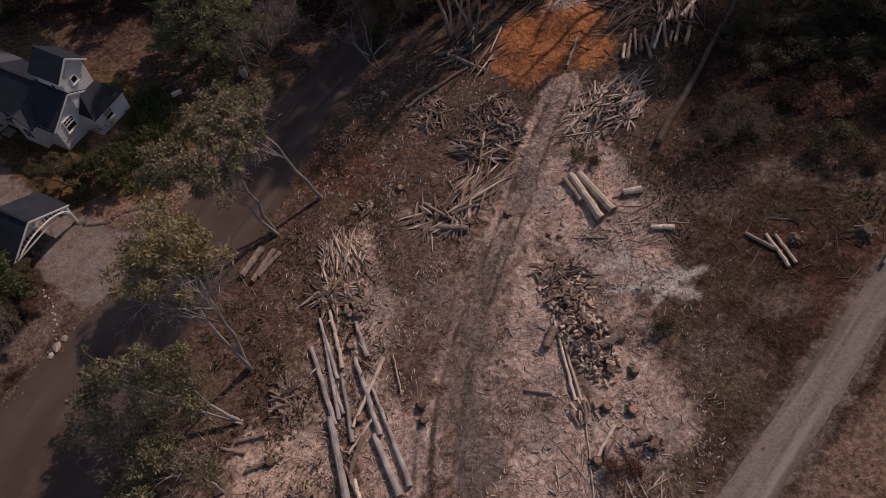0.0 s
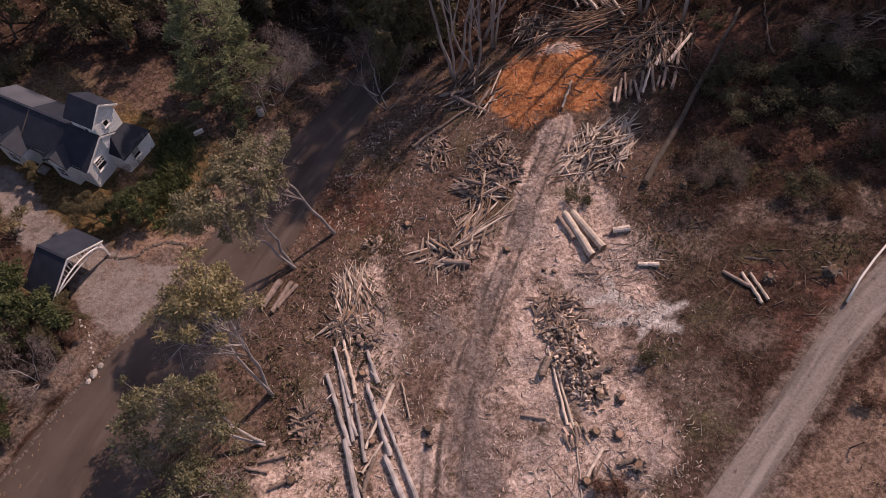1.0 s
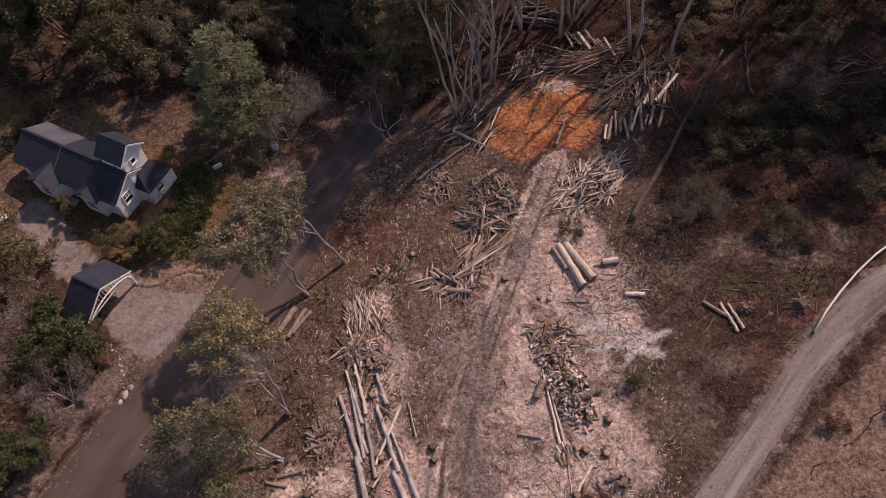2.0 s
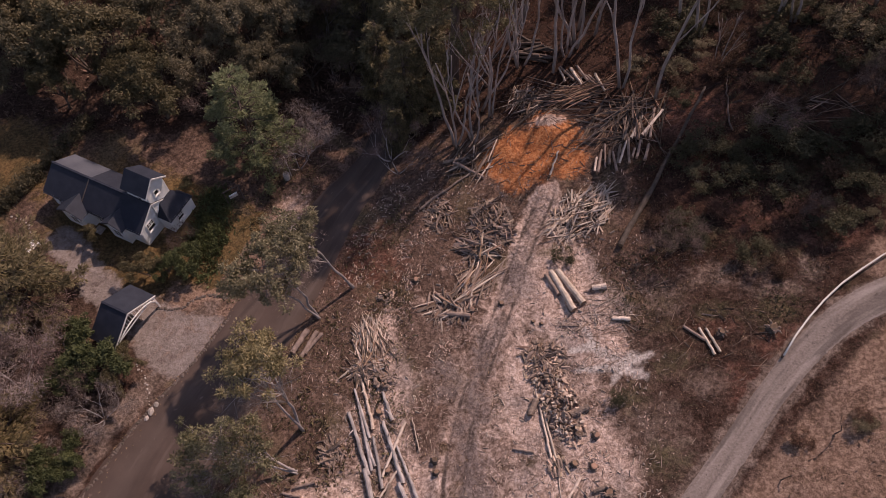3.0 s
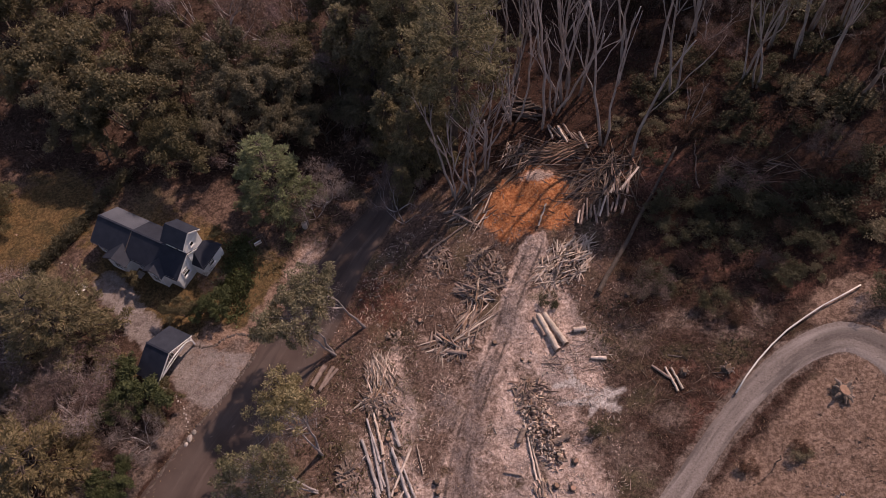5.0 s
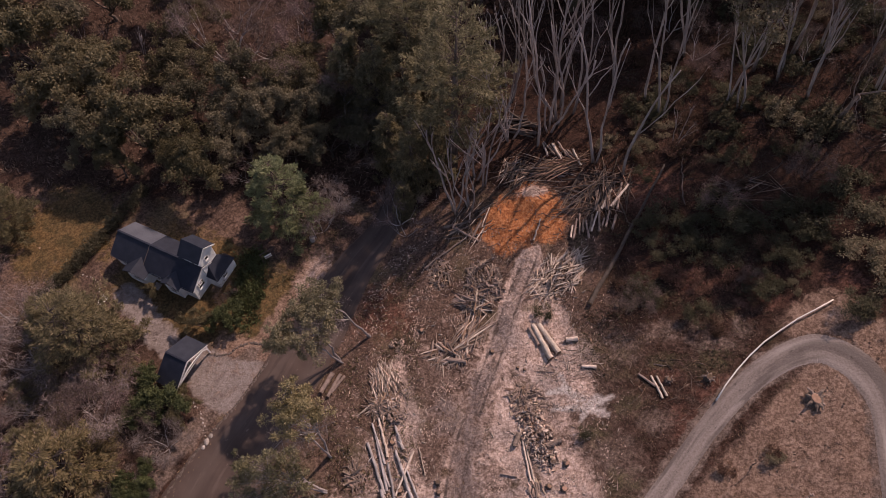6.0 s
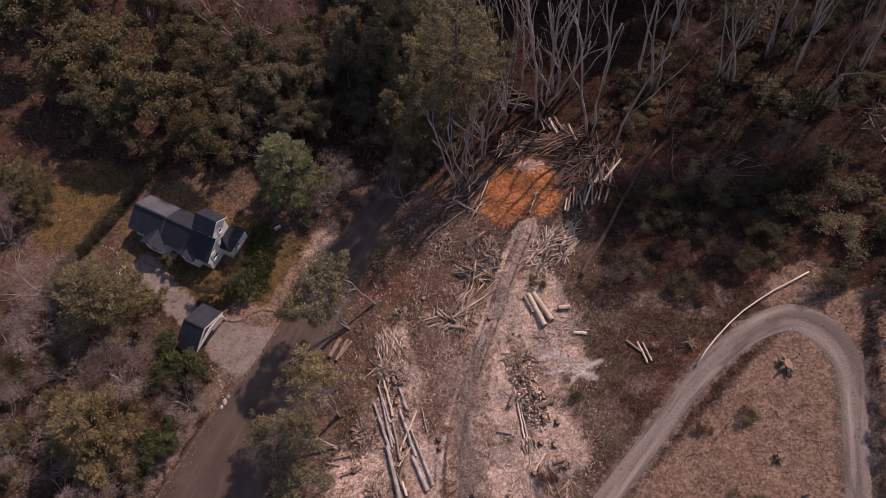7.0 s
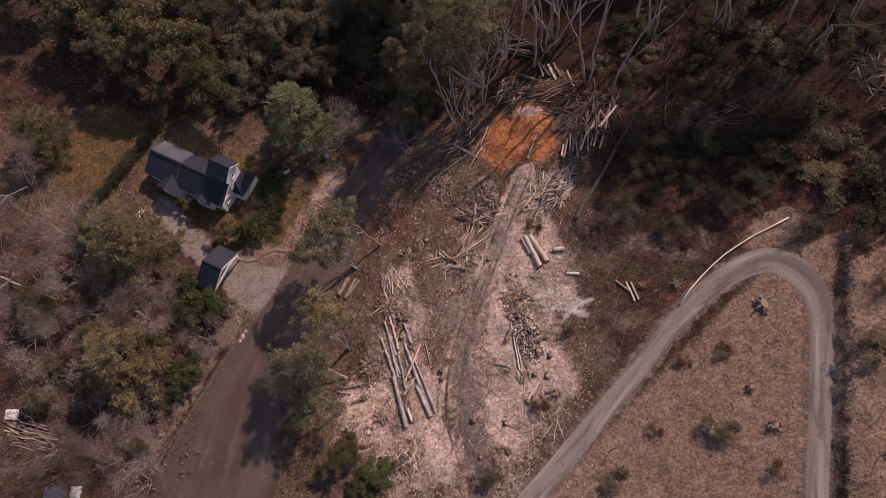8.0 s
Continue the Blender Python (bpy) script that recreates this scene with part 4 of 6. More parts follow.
def conifer_model(name, label, seed, height, radius, leaf, low=0.06, shape=0.75, rise=(0.0, 0.35), tiers=11, sprays=13000, size=0.42, hang=0.3, lump=1.0):
    """A conifer: tiers of boughs that fork into plumes, with dark gaps between them."""
    rng = np.random.default_rng(seed)
    tree = thing(name, (0, 0, -200), label, "tree")
    part("trunk", Shape().tube([(0, 0, -0.3), (0.05, 0, height * 0.5), (0, 0.05, height * 0.97)], [0.026 * height, 0.016 * height, 0.03], 7), BARK_DARK, tree, shade=True)
    wood, starts, ends = Shape(), [], []
    for tier in range(tiers):
        f = low + (0.95 - low) * tier / (tiers - 1)
        g = (f - low) / (1 - low)
        for k in range(8 if g < 0.7 else 5):
            a = 2 * math.pi * k / 8 + tier * 1.3 + rng.uniform(-0.35, 0.35)
            reach = radius * (1 - g) ** shape * rng.uniform(0.6, 1.15) + 0.35
            z0, up = height * f + rng.uniform(-0.3, 0.3), rng.uniform(*rise)
            out = Vector((math.cos(a), math.sin(a), up))
            root, mid, tip = Vector((0, 0, z0)), Vector((0, 0, z0)) + out * reach * 0.55, Vector((0, 0, z0)) + out * reach - Vector((0, 0, 0.12 * hang * reach))
            wood.tube([root, mid, tip], [0.06, 0.04, 0.012], 4)
            for j in range(max(3, int(reach * 1.8))):
                g2 = rng.uniform(0.3, 0.95)
                p = root + (tip - root) * g2 + Vector((0, 0, 0.1 * reach * g2 * (1 - g2)))
                b = a + rng.normal(0, 0.6)
                ln = (0.45 + 0.32 * reach * (1.1 - g2)) * rng.uniform(0.7, 1.2) * lump
                starts.append(p)
                ends.append(p + Vector((math.cos(b), math.sin(b), up + rng.uniform(-hang, 0.35))) * ln)
    tagged(part("branchwork", wood, BARK_DARK, tree, shade=True), kind="stuff")
    part("crown", leaf_mesh(plumes(rng, starts, ends, max(8, sprays // len(starts)), size, 0.6 * lump, 0.15, hang), [leaf], "crown"), None, tree)
    return tree


def bare_model(name, label, seed, height, trunk_r, stems=4, twig=BARE, bark=BARK_PALE, depth=3, spray=34, sprig=0.5, reach=0.9):
    """A leafless shrub or tree: stems, branches and fine twigs."""
    rng = np.random.default_rng(seed)
    tree, shape, tips = thing(name, (0, 0, -200), label, "shrub" if height < 6 else "tree"), Shape(), []
    for k in range(stems):
        a = 2 * math.pi * k / stems + rng.uniform(-0.5, 0.5)
        limb(shape, rng, (0.1 * math.cos(a), 0.1 * math.sin(a), -0.2), (reach * math.cos(a), reach * math.sin(a), 1.1), height * 0.42, trunk_r, depth, tips, 5, 0.25, (2, 3), 0.5, 0.12)
    part("stem", shape, bark, tree, shade=True)
    part("twig_spray", leaf_mesh(sprigs(rng, [t[0] for t in tips], 0.6, spray, sprig, 0.024, 0.7), [twig], "twig_spray"), None, tree)
    return tree


def tall_model(name, label, seed, height, r, stems, leaf, leaves=True, lean=0.06, forks=4):
    """A tall, slender tree with pale, winding stems that fork steeply upwards, bare below."""
    rng = np.random.default_rng(seed)
    tree, shape, tips = thing(name, (0, 0, -200), label, "tree"), Shape(), []

    def shoot(p, d, length, radius, forks):
        """A sinuous stem that sends up steep forks from its upper half."""
        pts, radii, steps, sway = [p.copy()], [radius], 7, Vector((rng.normal(0, 0.05), rng.normal(0, 0.05), 0))
        for j in range(steps):
            d = (d + sway + Vector((rng.normal(0, 0.07), rng.normal(0, 0.07), 0.06))).normalized()
            sway = sway * -0.6 + Vector((rng.normal(0, 0.06), rng.normal(0, 0.06), 0))
            pts.append(pts[-1] + d * length / steps)
            radii.append(radius * (1 - 0.62 * (j + 1) / steps))
        shape.tube(pts, radii, 7 if radius > 0.1 else 5, rng=rng, wobble=0.05)
        tips.append((pts[-1], d))
        for k in range(forks):
            j = int(rng.integers(3, steps))
            a = rng.uniform(0, 2 * math.pi)
            shoot(pts[j], (pts[j] - pts[j - 1]).normalized() + Vector((math.cos(a), math.sin(a), 0.1)) * rng.uniform(0.2, 0.42), length * (1 - j / steps) * rng.uniform(0.75, 1.15) + 0.8, radii[j] * rng.uniform(0.55, 0.8), forks - 2 if forks > 2 else 0)

    for k in range(stems):
        a = 2 * math.pi * k / stems + rng.uniform(-0.6, 0.6)
        tilt = lean + (0.12 if stems > 1 else 0.0) * rng.uniform(0.5, 1.4)
        shoot(Vector((0.25 * math.cos(a), 0.25 * math.sin(a), -0.4)), Vector((tilt * math.cos(a), tilt * math.sin(a), 1)), height * rng.uniform(0.85, 1.05), r * (0.8 if k else 1), forks)
    part("trunk", shape, BARK_STEM, tree, shade=True)
    if leaves:
        high = [t[0] for t in tips if t[0].z > height * 0.78] or [tips[-1][0]]
        part("crown", leaf_mesh(clumps(rng, high, (0, 0, height * 0.6), 1.5, 150, 0.42), [leaf], "crown"), None, tree)
    return tree


def gum(at, heart, half, seed, leaf, label, stems=2, boughs=13, bare=0.3, count=85, girth=0.17):
    """A gum tree: stems that climb from the foot to a feathery crown round its heart, leafy on top and twiggy below."""
    rng = np.random.default_rng(seed)
    tree, wood, tips = thing("gum_tree", (*at, z_at(*at)), label, "tree", "gum trees along the road"), Shape(), []
    heart, half = Vector(heart), Vector(half)
    for k in range(stems):
        a = 2.4 * k + rng.uniform(0, 1)
        foot, top = Vector((0.35 * k, -0.25 * k, -0.4)), heart + Vector((math.cos(a) * half.x * 0.3, math.sin(a) * half.y * 0.3, -0.2 * half.z))
        line = [foot.lerp(top, j / 7) + Vector((rng.normal(0, 0.11), rng.normal(0, 0.11), 0)) * (j > 1) for j in range(8)]
        wood.tube(line, [girth * (1.25 if j == 0 else 1 - 0.09 * j) * (1 - 0.2 * k) for j in range(8)], 8, rng=rng, wobble=0.05)
        for j in range(boughs):
            way = Vector(unit(rng.normal(size=3)))
            way.z = abs(way.z) * 1.0 - 0.25
            end = heart + Vector((way.x * half.x, way.y * half.y, way.z * half.z)) * rng.uniform(0.6, 1.05)
            start = line[int(rng.integers(4, 8))]
            mid = start.lerp(end, 0.5) + Vector((rng.normal(0, 0.2), rng.normal(0, 0.2), 0.25))
            wood.tube([start, mid, end], [girth * 0.38, girth * 0.24, girth * 0.1], 5)
            for i in range(4):
                tip = end + Vector(rng.normal(0, 0.62, 3))
                wood.tube([mid.lerp(end, rng.uniform(0.2, 1.0)), tip], [girth * 0.14, girth * 0.05], 4)
                tips.append(tip)
    part("trunk", wood, BARK_PALE, tree, shade=True)
    rank = np.array([(t - heart).x * -0.3 / half.x + (t - heart).y * 0.25 / half.y + (t - heart).z / half.z for t in tips])
    order = np.argsort(rank)
    cut = int(len(tips) * bare)
    low, high = [tips[i] for i in order[:cut]], [tips[i] for i in order[cut:]]
    part("crown", leaf_mesh(clumps(rng, high, heart - Vector((0, 0, half.z * 0.6)), 0.6, int(count * 1.5), 0.27, 0.2, 0.2), [leaf], "crown"), None, tree)
    tagged(part("twig_spray", leaf_mesh(sprigs(rng, low, 0.6, 26, 0.5, 0.03, 0.8), [BARE_PALE], "twig_spray"), None, tree, "bare pale twigs"), kind="stuff")
    return tree


MODELS = {
    "olive": [tree_model("broadleaf_tree", "rounded olive-green tree in the wood", 21 + k, 10.5, 0.24, LEAF_OLIVE, BARK_DARK, count=230, size=0.3, clump=0.8, bare_part=0.2, extra=130, droop=0.7) for k in range(3)],
    "dark": [tree_model("forest_tree", "dense dark-leaved forest tree", 31 + k, 12.0, 0.26, LEAF_DARK, BARK_DARK, count=200, size=0.32, clump=0.85, bare_part=0.2, extra=130, droop=0.8) for k in range(3)],
    "green": [tree_model("evergreen_tree", "bright green bushy evergreen tree", 41 + k, 8.0, 0.2, LEAF_GREEN, BARK_DARK, count=120, size=0.42, clump=0.75, bare_part=0.15, extra=90) for k in range(2)],
    "conifer": [conifer_model("conifer", "spreading olive-gold conifer among bare shrubs", 61 + k, 8.5, 4.8, LEAF_GOLD, lump=1.15, size=0.3, sprays=22000) for k in range(2)],
    "cypress": [conifer_model("dark_conifer", "broad dark olive conifer beside the carport", 65, 9.5, 5.0, LEAF_CYPRESS, shape=0.6, lump=1.2, size=0.3, sprays=22000)],
    "bare": [bare_model("bare_tree", "leafless grey-brown tree with fine twigs", 71 + k, 7.5, 0.11, 3) for k in range(3)],
    "pale": [bare_model("bare_shrub", "leafless silver-grey shrub with spreading branches", 75 + k, 5.0, 0.07, 5, BARE_PALE, BARK_PALE, 3, 22, 0.55, 1.1) for k in range(2)],
    "rust": [bare_model("bare_shrub", "leafless purple-brown shrub in the wood", 81 + k, 4.2, 0.06, 6, BARE, BARK_DARK, 3, 24, 0.45, 1.2) for k in range(2)],
    "snag": [tall_model("dead_tree", "bleached dead tree standing in the wood", 133, 9, 0.13, 1, LEAF_DARK, False, 0.05)],
    "topped": [tall_model("tall_tree", "tall slender pale-stemmed tree behind the clearing", 97, 25, 0.22, 2, LEAF_DARK, True, 0.03)],
    "tall": [tall_model("tall_tree", "tall slender pale-stemmed tree behind the clearing", 91 + k, 27, 0.21, s, LEAF_DARK, True, 0.03) for k, s in enumerate((1, 2, 3, 1))],
    "slim": [tall_model("tall_tree", "tall slender pale-stemmed tree behind the clearing", 171 + k, 26, 0.22, s, LEAF_DARK, False, 0.03, 3) for k, s in enumerate((1, 2, 2))],
    "pole": [tall_model("tall_tree", "tall single-stemmed tree behind the stacked logs", 175, 26, 0.23, 1, LEAF_DARK, False, 0.03, 2)],
    "multi": [tall_model("multi_stemmed_tree", "multi-stemmed pale tree with bare crooked stems", 101 + k, 16, 0.18, 3, LEAF_DARK, False, 0.1) for k in range(2)],
    "pine": [conifer_model("pine_tree", "tall spreading pine above pale bare stems", 145, 30.0, 7.5, LEAF_SAGE, 0.42, 0.55, (0.05, 0.5), 10, 24000, 0.42, 0.35, 1.5)],
    "spire": [conifer_model("narrow_conifer", "narrow grey-olive conifer at the edge of the wood", 151 + k, 13.0, 3.2, LEAF_CYPRESS, hang=0.7, rise=(-0.25, 0.15), size=0.36, lump=1.15, sprays=16000) for k in range(2)],
    "fir": [conifer_model("fir_tree", "bushy grey-green conifer beside the house lawn", 161, 11.5, 4.4, LEAF_FIR, shape=0.65, size=0.3, sprays=20000)],
    "forked": [bare_model("forked_tree", "large dark leafless forked tree on the far slope", 141, 16, 0.34, 1, BARE, BARK, 4, 8, 0.6, 0.12)],
    "bush": [tree_model("bush", "low leafy dark green bush on the slope", 111 + k, 2.4, 0.05, LEAF_DEEP, BARK_DARK, count=34, size=0.22, clump=0.5, bare_part=0.1, extra=40, wide=2.0) for k in range(3)],
    "scrub": [tree_model("dry_bush", "low brown scrubby bush on the cut slope", 121 + k, 1.9, 0.04, LEAF_RUST, BARK_DARK, count=26, size=0.2, clump=0.45, bare_part=0.1, extra=34, wide=2.0) for k in range(3)],
    "sage": [tree_model("grey_bush", "low grey-green bush on the brown slope", 126 + k, 2.0, 0.04, LEAF_HEATH, BARK_DARK, count=28, size=0.21, clump=0.48, bare_part=0.1, extra=36, wide=2.0) for k in range(2)],
}
plant_rng = np.random.default_rng(7)
GROUPS = {"topped": "tall trees behind the clearing", "tall": "tall trees behind the clearing", "slim": "tall trees behind the clearing", "pole": "tall trees behind the clearing", "multi": "tall trees behind the clearing", "bush": "bushes on the slope", "scrub": "bushes on the slope", "sage": "bushes on the slope"}


def plant(kind, x, y, size=1.0, lean=(0.0, 0.0), turn=None, sink=0.0):
    """A tree of a kind at a place; lean: degrees about the x and y axes."""
    models = MODELS[kind]
    k = int(plant_rng.integers(len(models)))
    rz = plant_rng.uniform(0, 360) if turn is None else turn
    s = size * plant_rng.uniform(0.93, 1.07)
    m = Matrix.Translation((x, y, z_at(x, y) - sink)) @ pose(0, 0, 0, lean[0], lean[1], 0) @ pose(0, 0, 0, 0, 0, rz) @ Matrix.Diagonal((s, s, s * plant_rng.uniform(0.92, 1.08) * (0.6 if kind in ("bush", "scrub", "sage") else 1), 1))
    ob = copy_thing(models[k], m)
    return tagged(ob, group=GROUPS.get(kind, "trees of the wood"))


# gums between the asphalt road and the clearing
gum((-13.7, 29.6), (-2.6, 0.1, 9.8), (4.2, 3.4, 2.6), 51, LEAF_GUM, "grey-green gum tree spreading over the asphalt road", bare=0.12, boughs=15)
gum((-10.1, 32.8), (-4.6, 0.0, 9.6), (3.4, 2.6, 2.0), 52, LEAF_GUM, "gum tree with a pale trunk leaning over the road", 1, 16, 0.35)
gum((-14.3, 17.9), (-0.9, 0.7, 13.6), (3.3, 3.1, 3.8), 53, LEAF_GOLD_GUM, "tall yellow-green gum tree with a pale twiggy crown", 2, 15, 0.42, 80)
gum((-14.0, 13.9), (-5.2, 0.5, 4.2), (5.4, 3.2, 2.0), 54, LEAF_GUM_DARK, "low gum tree leaning far out over the road", 2, 20, 0.35, 52, 0.15)
gum((-14.6, 9.0), (-2.4, 0.4, 5.0), (2.6, 2.4, 1.9), 55, LEAF_GUM_DARK, "small dark gum tree at the edge of the road", 1, 16, 0.3, 60, 0.11)
# canopy behind the house and the road
for kind, x, y, s in (("olive", -52.7, 69.9, 1.25), ("olive", -61.2, 75.0, 1.35), ("olive", -43.8, 62.0, 1.3), ("olive", -39.0, 72.6, 1.0), ("olive", -47.5, 66.5, 1.0), ("olive", -34.5, 56.3, 0.95), ("olive", -38.2, 58.6, 0.85), ("olive", -46.6, 57.4, 0.75), ("olive", -23.0, 71.6, 1.0), ("olive", -57.0, 70.5, 1.0),
                      ("bare", -32.3, 77.0, 1.5), ("bare", -24.7, 78.2, 1.55), ("bare", -17.6, 76.0, 1.5), ("bare", -14.6, 66.1, 1.05), ("pale", -13.6, 67.2, 1.0), ("rust", -29.0, 72.0, 1.6), ("bare", -35.5, 80.0, 1.5), ("rust", -20.4, 72.4, 1.5), ("snag", -46.7, 76.0, 1.0), ("snag", -25.6, 63.4, 0.85),
                      ("dark", -11.5, 76.5, 1.2), ("dark", -30.2, 66.0, 0.9), ("dark", -20.0, 67.0, 0.85), ("dark", -25.0, 66.6, 0.8), ("dark", -33.0, 69.0, 0.95), ("dark", -17.2, 61.4, 0.7), ("dark", -22.4, 60.2, 0.7), ("dark", -28.0, 59.6, 0.75), ("dark", -50.5, 61.5, 0.9), ("dark", -12.2, 62.0, 0.7),
                      ("spire", -5.2, 56.0, 0.95), ("spire", -8.4, 59.6, 0.9), ("spire", -2.6, 59.0, 1.05), ("spire", -10.6, 69.0, 1.2), ("spire", -6.4, 65.0, 1.2), ("spire", -15.0, 71.4, 1.1), ("spire", -3.6, 70.0, 1.3), ("spire", -6.2, 51.6, 0.5), ("pine", 0.6, 59.0, 0.95), ("pine", -6.0, 73.0, 0.8),
                      ("fir", -22.6, 50.4, 1.12), ("pale", -17.0, 50.6, 1.05), ("pale", -16.2, 52.8, 0.7), ("bare", -26.8, 56.2, 0.8),
                      ("cypress", -60.5, 48.5, 0.9), ("bare", -62.5, 42.0, 1.3), ("bare", -56, 34.5, 1.2), ("cypress", -44.8, 31.0, 1.38), ("cypress", -48.6, 33.4, 0.85), ("rust", -41.6, 25.6, 1.3), ("conifer", -39.0, 27.0, 0.5), ("rust", -43.6, 24.4, 1.4), ("pale", -51.5, 28.5, 1.3), ("pale", -53.0, 34.0, 1.2), ("bare", -46.8, 20.8, 1.0), ("rust", -38.6, 20.6, 1.2),
                      ("conifer", -42.9, 15.6, 1.4), ("cypress", -48.4, 18.6, 0.6), ("pale", -53.0, 15.5, 1.2), ("pale", -47.2, 8.6, 1.1), ("pale", -43.0, 6.0, 0.9), ("rust", -45.5, 2.6, 1.3), ("pale", -48.6, 23.6, 1.0), ("pale", -57.5, 20.0, 1.2), ("pale", -39.6, 10.6, 0.8), ("pale", -37.4, 14.4, 0.65), ("bare", -52.0, 4.5, 0.9), ("pale", -40.6, 3.0, 0.9), ("pale", -58.5, 27.0, 1.2), ("cypress", -57.0, 23.6, 0.6),
                      ("pale", -33.4, 18.9, 0.85), ("green", -34.2, 23.8, 0.6), ("green", -35.8, 25.6, 0.6), ("green", -36.8, 22.6, 0.5), ("olive", -32.4, 22.4, 0.36), ("olive", -31.8, 24.2, 0.3), ("green", -30.2, 34.8, 0.4), ("green", -28.2, 35.6, 0.4), ("olive", -32.2, 34.4, 0.36), ("rust", -29.4, 38.6, 0.5),
                      ("olive", -38.9, 38.9, 0.22), ("rust", -50, 2.0, 1.4), ("cypress", -56.6, 21.4, 0.5), ("green", -36.6, 13.6, 0.45), ("cypress", -41.2, 5.0, 0.36), ("cypress", -48.0, 3.0, 0.4), ("cypress", -54.6, 10.6, 0.4), ("green", -34.6, 15.6, 0.4), ("cypress", -53.4, 15.0, 0.42), ("cypress", -38.6, 10.4, 0.3), ("cypress", -50.6, 24.6, 0.5), ("cypress", -47.0, 24.8, 0.45), ("pale", -60, 2, 1.2), ("green", -9.6, 1.2, 0.5), ("green", -11.6, 0.4, 0.4), ("olive", -14.6, 3.4, 0.42), ("olive", -13.0, 5.0, 0.36)):
    plant(kind, x, y, s)
# trunks behind the orange cutting
for kind, x, y, s, lx, ly in (("multi", 0.8, 51.3, 1.0, 0, 0), ("multi", 2.9, 51.9, 0.9, 0, 0), ("slim", 5.0, 55.4, 0.8, 0, 0), ("multi", 3.9, 57.0, 1.1, 0, 0), ("slim", 12.7, 61.9, 1.0, 0, -2), ("slim", 20.4, 57.6, 1.05, 0, -2), ("pole", 23.7, 55.0, 1.0, 0, 1), ("multi", 16.0, 66.0, 1.4, 0, 0), ("multi", 9.0, 63.6, 1.3, 0, 0), ("slim", 28.5, 66.7, 1.0, 0, -1), ("slim", 30.1, 64.2, 0.9, 0, 0),
                              ("multi", 31.1, 58.5, 0.45, 0, 4), ("slim", 16.5, 69.0, 0.95, 0, 0), ("slim", 18.5, 67.5, 0.95, 0, 2), ("slim", 43.0, 69.5, 1.0, 0, -2), ("slim", 48.2, 71.0, 1.0, 0, 0), ("slim", 35.3, 75.4, 1.0, 0, -3), ("slim", 25.0, 72.0, 0.9, 0, 0), ("slim", 8.3, 66.5, 0.95, 0, -2), ("slim", 9.6, 71.0, 0.9, 0, 2), ("multi", 14.8, 64.5, 1.2, 0, 2), ("tall", 38.5, 64.0, 0.8, 0, 0), ("bare", -5.9, 47.6, 0.6, 0, -8), ("bare", -6.8, 49.6, 0.8, 0, -4), ("bare", -17.6, 48.6, 0.5, 0, -6)):
    plant(kind, x, y, s, (lx, ly - min(9.0, max(0.0, 0.38 * (x - 2)))))
# big forked tree and lit scrub on the far slope, dark trees past its edge added for shade
plant("forked", 50.5, 58.3, 1.0, (0, 2))
for kind, x, y, s in (("sage", 56.5, 45.0, 1.6), ("dark", 62, 41, 0.6), ("sage", 55.5, 30.5, 1.2), ("dark", 63, 47, 0.8), ("scrub", 56.0, 27.0, 1.2), ("bush", 53, 36, 1.3), ("sage", 48, 36, 1.4), ("bush", 52, 36.5, 1.6), ("sage", 46.5, 37.5, 1.3), ("bush", 51, 30, 1.2), ("scrub", 49.8, 28.6, 1.1), ("sage", 49.6, 42.4, 1.6), ("scrub", 50.6, 22, 0.9), ("scrub", 52.5, 17.5, 0.8), ("bush", 51.5, 8.5, 0.8), ("scrub", 48.6, 4.0, 0.8), ("scrub", 46.4, -2.0, 0.7), ("bush", 53.5, 24.5, 1.0), ("scrub", 33.6, 16.0, 0.5), ("scrub", 28.4, 14.6, 0.6), ("scrub", 24.5, 6.4, 0.5), ("scrub", 36.5, 1.5, 0.6), ("sage", 60, 20, 1.0), ("sage", 57.5, 12, 0.8)):
    plant(kind, x, y, s)
plant("bare", -9.6, 61.0, 1.1)
# bushes on the cut slope
for kind, x, y, s in (("sage", 31.1, 6.3, 0.8), ("sage", 32.2, 5.9, 0.7), ("sage", 19.4, 0.6, 0.8), ("sage", 47.3, 15.1, 1.1), ("sage", 33.4, 15.4, 0.5), ("bush", 28, 46.3, 1.1), ("bush", 24.8, 35.2, 0.8), ("bush", 28.9, 33.1, 0.8), ("bush", 37.3, 34.8, 0.9), ("bush", 32.9, 39.8, 1.0), ("bush", 22.3, 36.4, 0.7), ("bush", 36.9, 43.9, 1.3), ("bush", 40, 44.5, 1.4), ("bush", 15.4, 19.5, 0.45), ("bush", 11.8, 34.6, 0.6), ("bush", 26, 42, 0.9), ("bush", 31, 44.5, 1.2), ("bush", 44, 43, 1.4), ("scrub", 30.4, 7.0, 0.4), ("scrub", 20.4, 1.4, 0.4), ("bush", 4.8, 1.3, 0.7), ("scrub", 49.0, 14.4, 0.5),
                      ("scrub", 11.0, 9.4, 0.7), ("bush", -30.2, 46.5, 0.5), ("bush", 34.0, 48, 1.3), ("bush", 47, 47, 1.4), ("bush", 40.5, 37.5, 0.9), ("scrub", 30.4, 37, 1.0), ("scrub", 34.6, 36.5, 1.0), ("scrub", 27.0, 38.2, 1.0), ("scrub", 38.0, 40.6, 1.2)):
    plant(kind, x, y, s)
slope_rng = np.random.default_rng(11)
for k in range(90):
    x, y = slope_rng.uniform(20, 62), slope_rng.uniform(30, 68)
